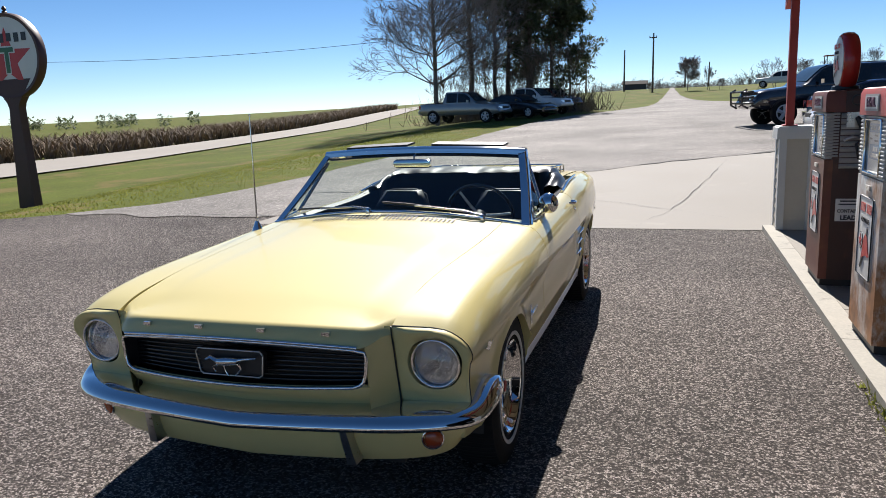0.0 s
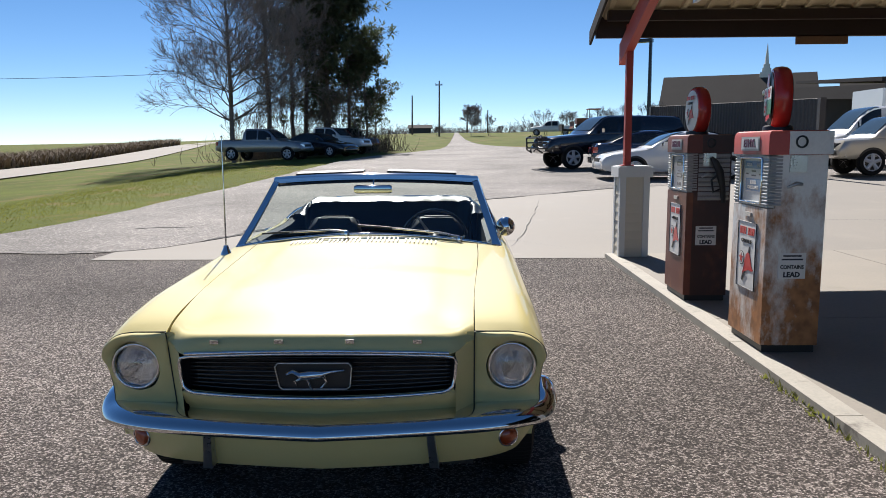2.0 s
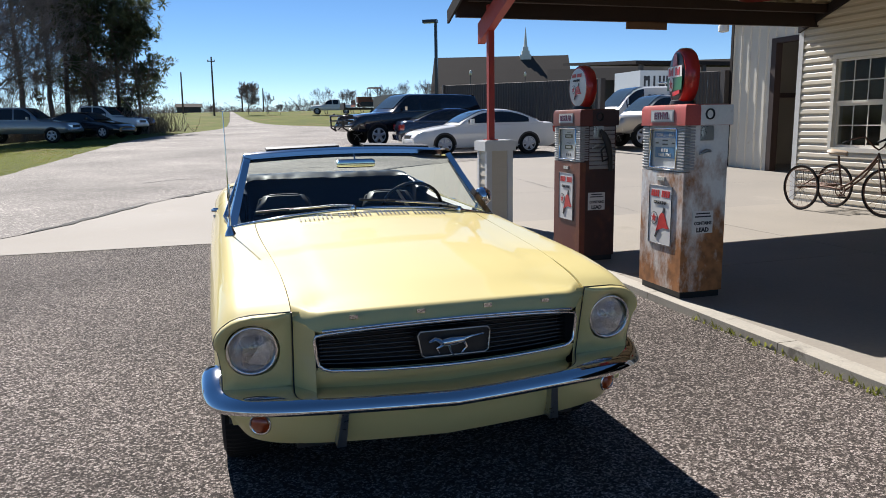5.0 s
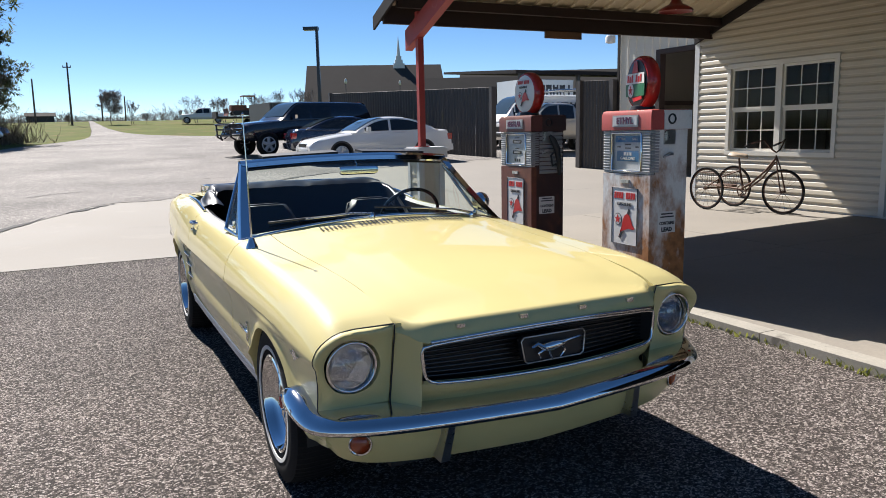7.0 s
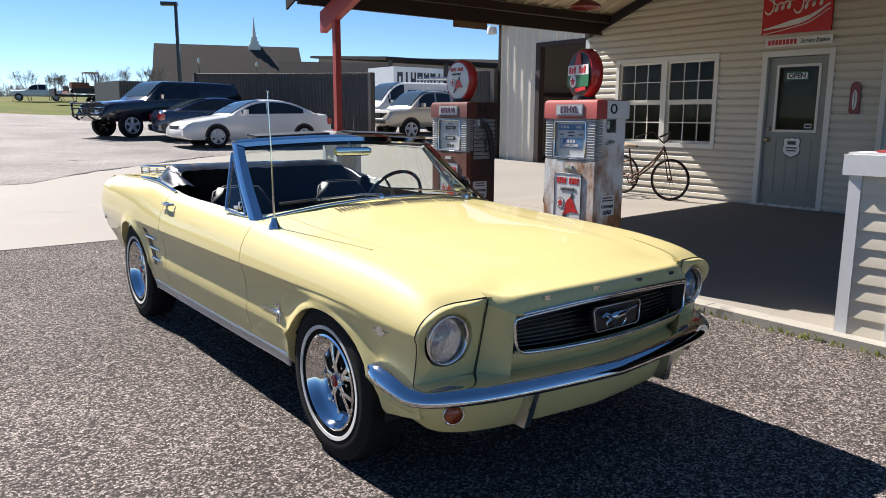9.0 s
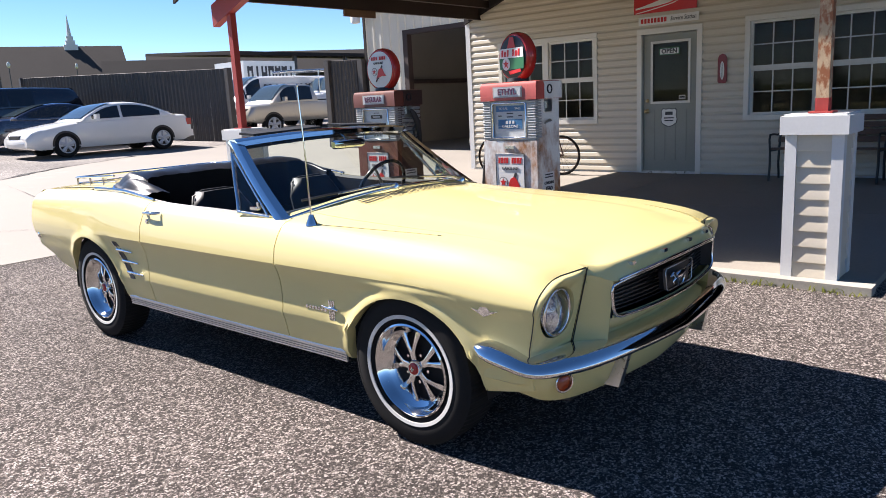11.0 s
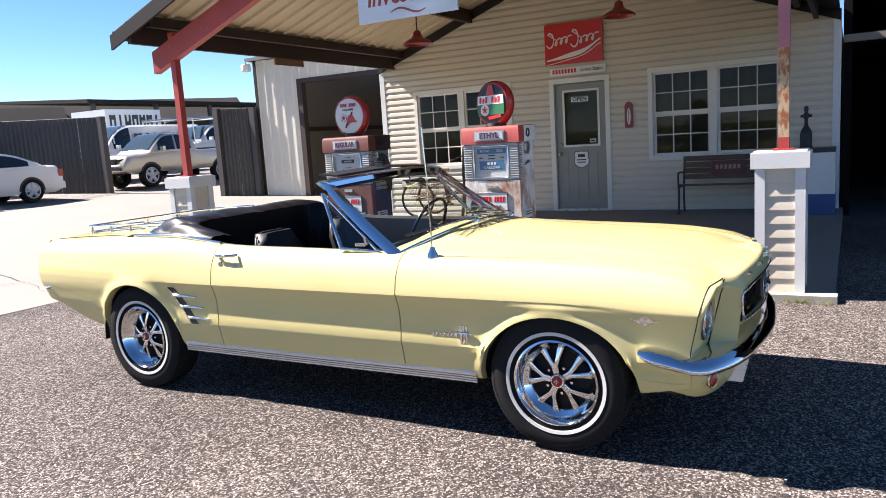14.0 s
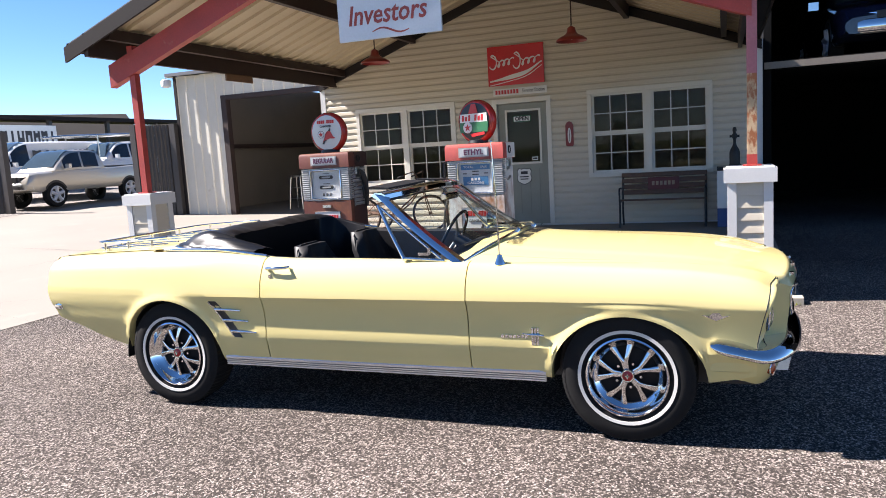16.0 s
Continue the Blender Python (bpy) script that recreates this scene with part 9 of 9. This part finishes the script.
spreading_tree(-14.4, 46.6, 15.0, 3, 5.6, 0.16, "wide leafless tree with fine grey twigs and low limbs")
spreading_tree(-12.7, 49.2, 15.5, 17, 5.2, 0.22, "tall leafless hardwood tree with fine grey twigs", 3)
spreading_tree(-11.3, 51.5, 14.0, 8, 4.2, 0.25, "slim leafless tree among the pines", 3)
for i in range(8):
    bare_tree(-15.2 + 1.25 * i, 48.8 + 1.3 * (i % 3), 4.2 + 2.4 * (i * 5 % 4) / 3, 70 + i, 5, 2, "small many-stemmed leafless tree under the pines", 0.65, "brush", 0.008, "understory trees")
pine(-10.3, 50.6, 17.0, 5, 90, 0.34, 0.19)
pine(-8.9, 52.0, 17.5, 6, 100, 0.26, 0.22)
pine(-7.4, 53.0, 14.5, 7, 105, 0.18, 0.25)
pine(-9.6, 55.0, 12.5, 9, 70, 0.10, 0.26)
pine(-6.3, 54.5, 9.0, 12, 60, 0.15, 0.28)
rnd = random.Random(31)
for cx, cy, n, w in ((-11, 50.5, 1300, 5.0), (-6.4, 55, 420, 2.4)):
    tw = Twigs()
    for i in range(n):
        x, y = cx + rnd.gauss(0, w * 0.5), cy + rnd.gauss(0, 1.5)
        p = Vector((x, y, gz(x, y) - 0.1))
        for k in range(4):
            q = p + Vector((rnd.gauss(0, 0.25), rnd.gauss(0, 0.2), rnd.uniform(0.25, 0.7)))
            tw.stick(p, q, 0.02 - 0.003 * k, 0.016 - 0.003 * k, 3)
            p = q if rnd.random() < 0.7 else p
    tagged(tw.make("undergrowth", M["brush"]), "tangled brown undergrowth below the trees", "shrubs", kind="stuff")

# far bare trees along the rise
spreading_tree(2.73, 95, 3.1, 41, 1.7, 0.3, "lone spreading leafless oak on the far rise", 3)
for x, y, h, sd in ((5.0, 95, 3.5, 42), (12.5, 95, 4.0, 43), (14.6, 95, 3.4, 44), (15.9, 95, 3.8, 45), (19.6, 95, 4.4, 46), (23.0, 95, 4.8, 47), (25.4, 95, 5.0, 48), (17.6, 97, 3.8, 49), (21.2, 97, 4.2, 50), (27.5, 96, 5.0, 51), (10.8, 95, 2.4, 52), (6.4, 95, 1.6, 53), (-1.9, 95, 1.6, 54)):
    bare_tree(x, y, h, sd, 5, 2, "distant leafless tree on the rise", 0.7, "far_twig", 0.016, "distant trees")
tw = Twigs()
for i in range(2600):
    a = rnd.uniform(-0.10, 0.75)
    dist = rnd.uniform(150, 190)
    x, y = dist * math.sin(a), dist * math.cos(a)
    tall = 0.5 + 1.3 * max(0, noise.noise((a * 14, 2, 0)) + 0.15)
    p = Vector((x, y, gz(x, y) - 0.1))
    for k in range(5):
        q = p + Vector((rnd.gauss(0, 0.5), rnd.gauss(0, 0.4), rnd.uniform(0.3, 0.8) * tall))
        tw.stick(p, q, 0.035, 0.02, 3)
        if rnd.random() < 0.55:
            p = q
tagged(tw.make("far_woods", M["far_twig"]), "distant brown leafless woods along the horizon", "woods", kind="stuff")
tw = Twigs()
for i in range(420):
    a = rnd.uniform(-0.95, -0.62)
    dist = rnd.uniform(280, 330)
    x, y = dist * math.sin(a), dist * math.cos(a)
    if noise.noise((a * 30, 0, 0)) < -0.05:
        continue
    c = Vector((x, y, gz(x, y) + rnd.uniform(0.5, 3.5)))
    for q in range(10):
        d = Vector((rnd.gauss(0, 1), rnd.gauss(0, 1), rnd.gauss(0, 0.6))).normalized()
        tw.leaf(c + d * 0.8, d, frame_of(d)[0], 1.4, 0.35)
tagged(tw.make("far_trees", M["needles"]), "far dark tree clumps across the field", "woods", kind="stuff")


# ---- poles and wires ----
def utility_pole(x, y, h, arm=True):
    P = thing("utility_pole", put(x, y, 0, -0.1), "plain wooden utility pole on the rise", "pole", group="utility poles")
    bm = bmesh.new()
    cyl(bm, (0, 0, 0), (0.05, 0, h), 0.13, 0.09, 10)
    part("shaft", bm, M["pine_bark"], P, angle=50)
    if arm:
        bm = bmesh.new()
        box(bm, -0.45, 0.45, -0.06, 0.06, h - 0.6, h - 0.48)
        part("crossarm", bm, M["pine_bark"], P, angle=0)
        for q in (-0.4, 0.4):
            bm = bmesh.new()
            lathe(bm, [(0.05, 0), (0.06, 0.08), (0.03, 0.16), (0, 0.17)], (q, 0, h - 0.48), (0, 0, 1), 8)
            part("insulator", bm, M["sign_white"], P, angle=50)


for x, y, h, a in ((2.3, 94, 7.2, True), (-1.4, 104, 5.6, False), (-7.2, 112, 4.2, False), (7.2, 116, 4.0, False), (-32, 140, 5.0, False), (11.5, 128, 4.0, False)):
    utility_pole(x - 0.04 * y, y, h, a)
cb_ = thing("overhead_cable", Matrix(), "thin dark overhead cable across the field", "cable")
bm = bmesh.new()
tube(bm, [(-70 + 64 * t, 52 + 6 * t, 8.0 - 1.2 * math.sin(math.pi * t) + 0.3 * t) for t in span(0, 1, 25)], 0.018, 5)
part("wire", bm, M["black"], cb_, angle=60)
lp = thing("lot_light_pole", put(11.5, 39.1, -30, -0.1), "tall dark square lot light pole with a box head", "lamp post")
bm = bmesh.new()
loft(bm, [[(-w, -w, z), (w, -w, z), (w, w, z), (-w, w, z)] for w, z in ((0.095, 0), (0.075, 6.35))])
part("shaft", bm, M["gloss_black"], lp, angle=0)
bm = bmesh.new()
box(bm, -0.75, 0.1, -0.2, 0.2, 6.35, 6.53)
part("head", bm, M["gloss_black"], lp, bevel=0.03)

# ---- church ----
M["church_roof"] = mat("grey brown shingles", (0.0612, 0.0554, 0.0504), 0.95, 0, 0.12, 0.6, 10, spec=0.05)
M["church_wall"] = mat("tan gable boards", (0.302, 0.259, 0.216), 0.7, 0, 0.08, 0.6, 10)
M["brick"] = mat("red brick", (0.24, 0.09, 0.06), 0.85, 0, 0.2, 1, 20)


def gabled(parent, x0, x1, y0, y1, ze, zr, ridge_along_x=True):
    """Walls and a pitched roof with a little overhang."""
    bm = bmesh.new()
    box(bm, x0, x1, y0, y1, 0, ze)
    part("wall", bm, M["brick"], parent, angle=0)
    ym, xm = (y0 + y1) / 2, (x0 + x1) / 2
    for s in (-1, 1):
        bm = bmesh.new()
        ya = y0 - 0.5 if s < 0 else y1 + 0.5
        pts = [(x0 - 0.6, ya, ze - 0.15), (x0 - 0.6, ym, zr), (x0 - 0.6, ym, zr + 0.15), (x0 - 0.6, ya, ze)]
        prism(bm, pts, (x1 - x0 + 1.2, 0, 0))
        part("roof", bm, M["church_roof"], parent, angle=0)
    for x in (x0, x1):
        bm = bmesh.new()
        prism(bm, [(x - 0.05, y0, ze), (x - 0.05, y1, ze), (x - 0.05, ym, zr - 0.05)], (0.1, 0, 0))
        part("gable", bm, M["church_wall"], parent, angle=0)


church = thing("church", pose(57.6, 135.0, 0.2, 0, 0, -20.5) @ Matrix.Scale(1.84, 4), "long brick church with grey roof, tan gable and white steeple", "church")
gabled(church, -9.2, 3.95, -5.5, 5.5, 3.5, 7.5)
bm = bmesh.new()
for z0_, z1_, w in ((6.7, 7.75, 0.60), (7.75, 8.15, 0.42), (8.15, 8.55, 0.30)):
    box(bm, -w, w, -w, w, z0_, z1_)
st_ = part("steeple", bm, M["sign_white"], church, "white steeple", bevel=0.04)
bm = bmesh.new()
cyl(bm, (0, 0, 8.55), (0, 0, 10.6), 0.22, 0.015, 8)
part("spire", bm, M["sign_white"], st_, angle=0)
hall = thing("church_hall", pose(81.4, 116.4, 0.3, 0, 0, -28) @ Matrix.Scale(1.84, 4), "lower grey-roofed hall beside the church", "building")
gabled(hall, -9.0, 14.0, -5, 5, 2.8, 6.3)
por = thing("church_porch", pose(64.9, 120.1, 0.3, 0, 0, -26) @ Matrix.Scale(1.84, 4), "hip-roofed tan porch wing of the church", "building")
gabled(por, -4.0, 6.0, -3, 3, 3.0, 5.6)
for x, y, z in ((35.26, 102.9, 0.4), (47.35, 110.8, 0.8)):
    gl_ = thing("globe_lamp", pose(x, y, z) @ Matrix.Scale(1.6, 4), "white globe lamp on a slim pole", "lamp post", group="church lamps")
    bm = bmesh.new()
    tube(bm, [(0, 0, 0), (0, 0, 5.0)], 0.035, 8)
    part("pole", bm, M["gloss_black"], gl_, angle=60)
    bm = bmesh.new()
    lathe(bm, [(0.02, 0), (0.11, 0.05), (0.14, 0.2), (0.12, 0.34), (0.06, 0.44), (0, 0.5)], (0, 0, 5.0), (0, 0, 1), 14)
    part("globe", bm, M["sign_white"], gl_, angle=60)
sb = thing("far_shed", put(-6.5, 150, 0, -0.2), "low dark shed on the horizon", "shed")
bm = bmesh.new()
box(bm, -2.2, 2.2, -2, 2, 0, 1.2)
part("wall", bm, M["fence"], sb, angle=0)
bm = bmesh.new()
prism(bm, [(-2.5, -2.4, 1.2), (-2.5, 2.4, 1.2), (-2.5, 0, 1.9)], (5, 0, 0))
part("roof", bm, M["church_roof"], sb, angle=0)

# cracks where the asphalt has broken at the slab and along the lot
def crack(pts, w, seed):
    rnd = random.Random(seed)
    bm = bmesh.new()
    fine = []
    for (a, b), (c, d) in zip(pts, pts[1:]):
        for t in span(0, 1, 9)[:-1]:
            fine.append((a + (c - a) * t + rnd.gauss(0, 0.02), b + (d - b) * t + rnd.gauss(0, 0.02)))
    rows = []
    for i, (x, y) in enumerate(fine):
        k = w * rnd.uniform(0.3, 1.2) * math.sin(math.pi * (i + 0.5) / len(fine))
        p, q = fine[max(0, i - 1)], fine[min(len(fine) - 1, i + 1)]
        dx, dy = q[0] - p[0], q[1] - p[1]
        l = math.hypot(dx, dy) or 1
        rows.append([(x - dy / l * k, y + dx / l * k, gz(x, y) + 0.016), (x + dy / l * k, y - dx / l * k, gz(x, y) + 0.016)])
    loft(bm, rows, closed=False)
    return tagged(part("crack", bm, M["tar"], angle=0), "dark open crack in the paving", "crack", kind="structure")


for k, pts in enumerate(([(-3.4, 7.75), (-2.6, 9.4), (-1.9, 10.9)], [(-1.75, 11.05), (-1.3, 11.6), (-0.8, 12.25)], [(0.6, 13.1), (1.4, 13.95), (2.4, 14.7)], [(2.9, 15.1), (3.8, 15.9), (5.0, 16.7)], [(-6.0, 7.0), (-5.0, 6.95), (-4.3, 6.9)],
                         [(0.9, 16.4), (1.6, 16.6), (2.2, 16.5)], [(-2.5, 14.0), (-1.9, 14.6), (-1.2, 14.7)], [(3.4, 21.0), (3.9, 21.3), (4.4, 21.3)], [(0.4, 24.0), (0.9, 24.6), (1.4, 24.6)], [(-5.4, 9.2), (-4.6, 9.5), (-3.9, 9.4)])):
    crack(pts, (0.10, 0.10, 0.07, 0.09, 0.05, 0.05, 0.05, 0.04, 0.05, 0.05)[k], 60 + k)
for k, pts in enumerate(([(1.0, 6.2), (1.6, 8.5), (2.2, 12.0), (2.6, 14.6)], [(-1.0, 9.0), (0.6, 8.3), (2.4, 6.9)], [(5.4, 6.3), (5.5, 10.0), (5.6, 14.5)], [(3.0, 9.6), (7.0, 9.9), (11.5, 9.7)])):
    crack(pts, 0.006, 80 + k)
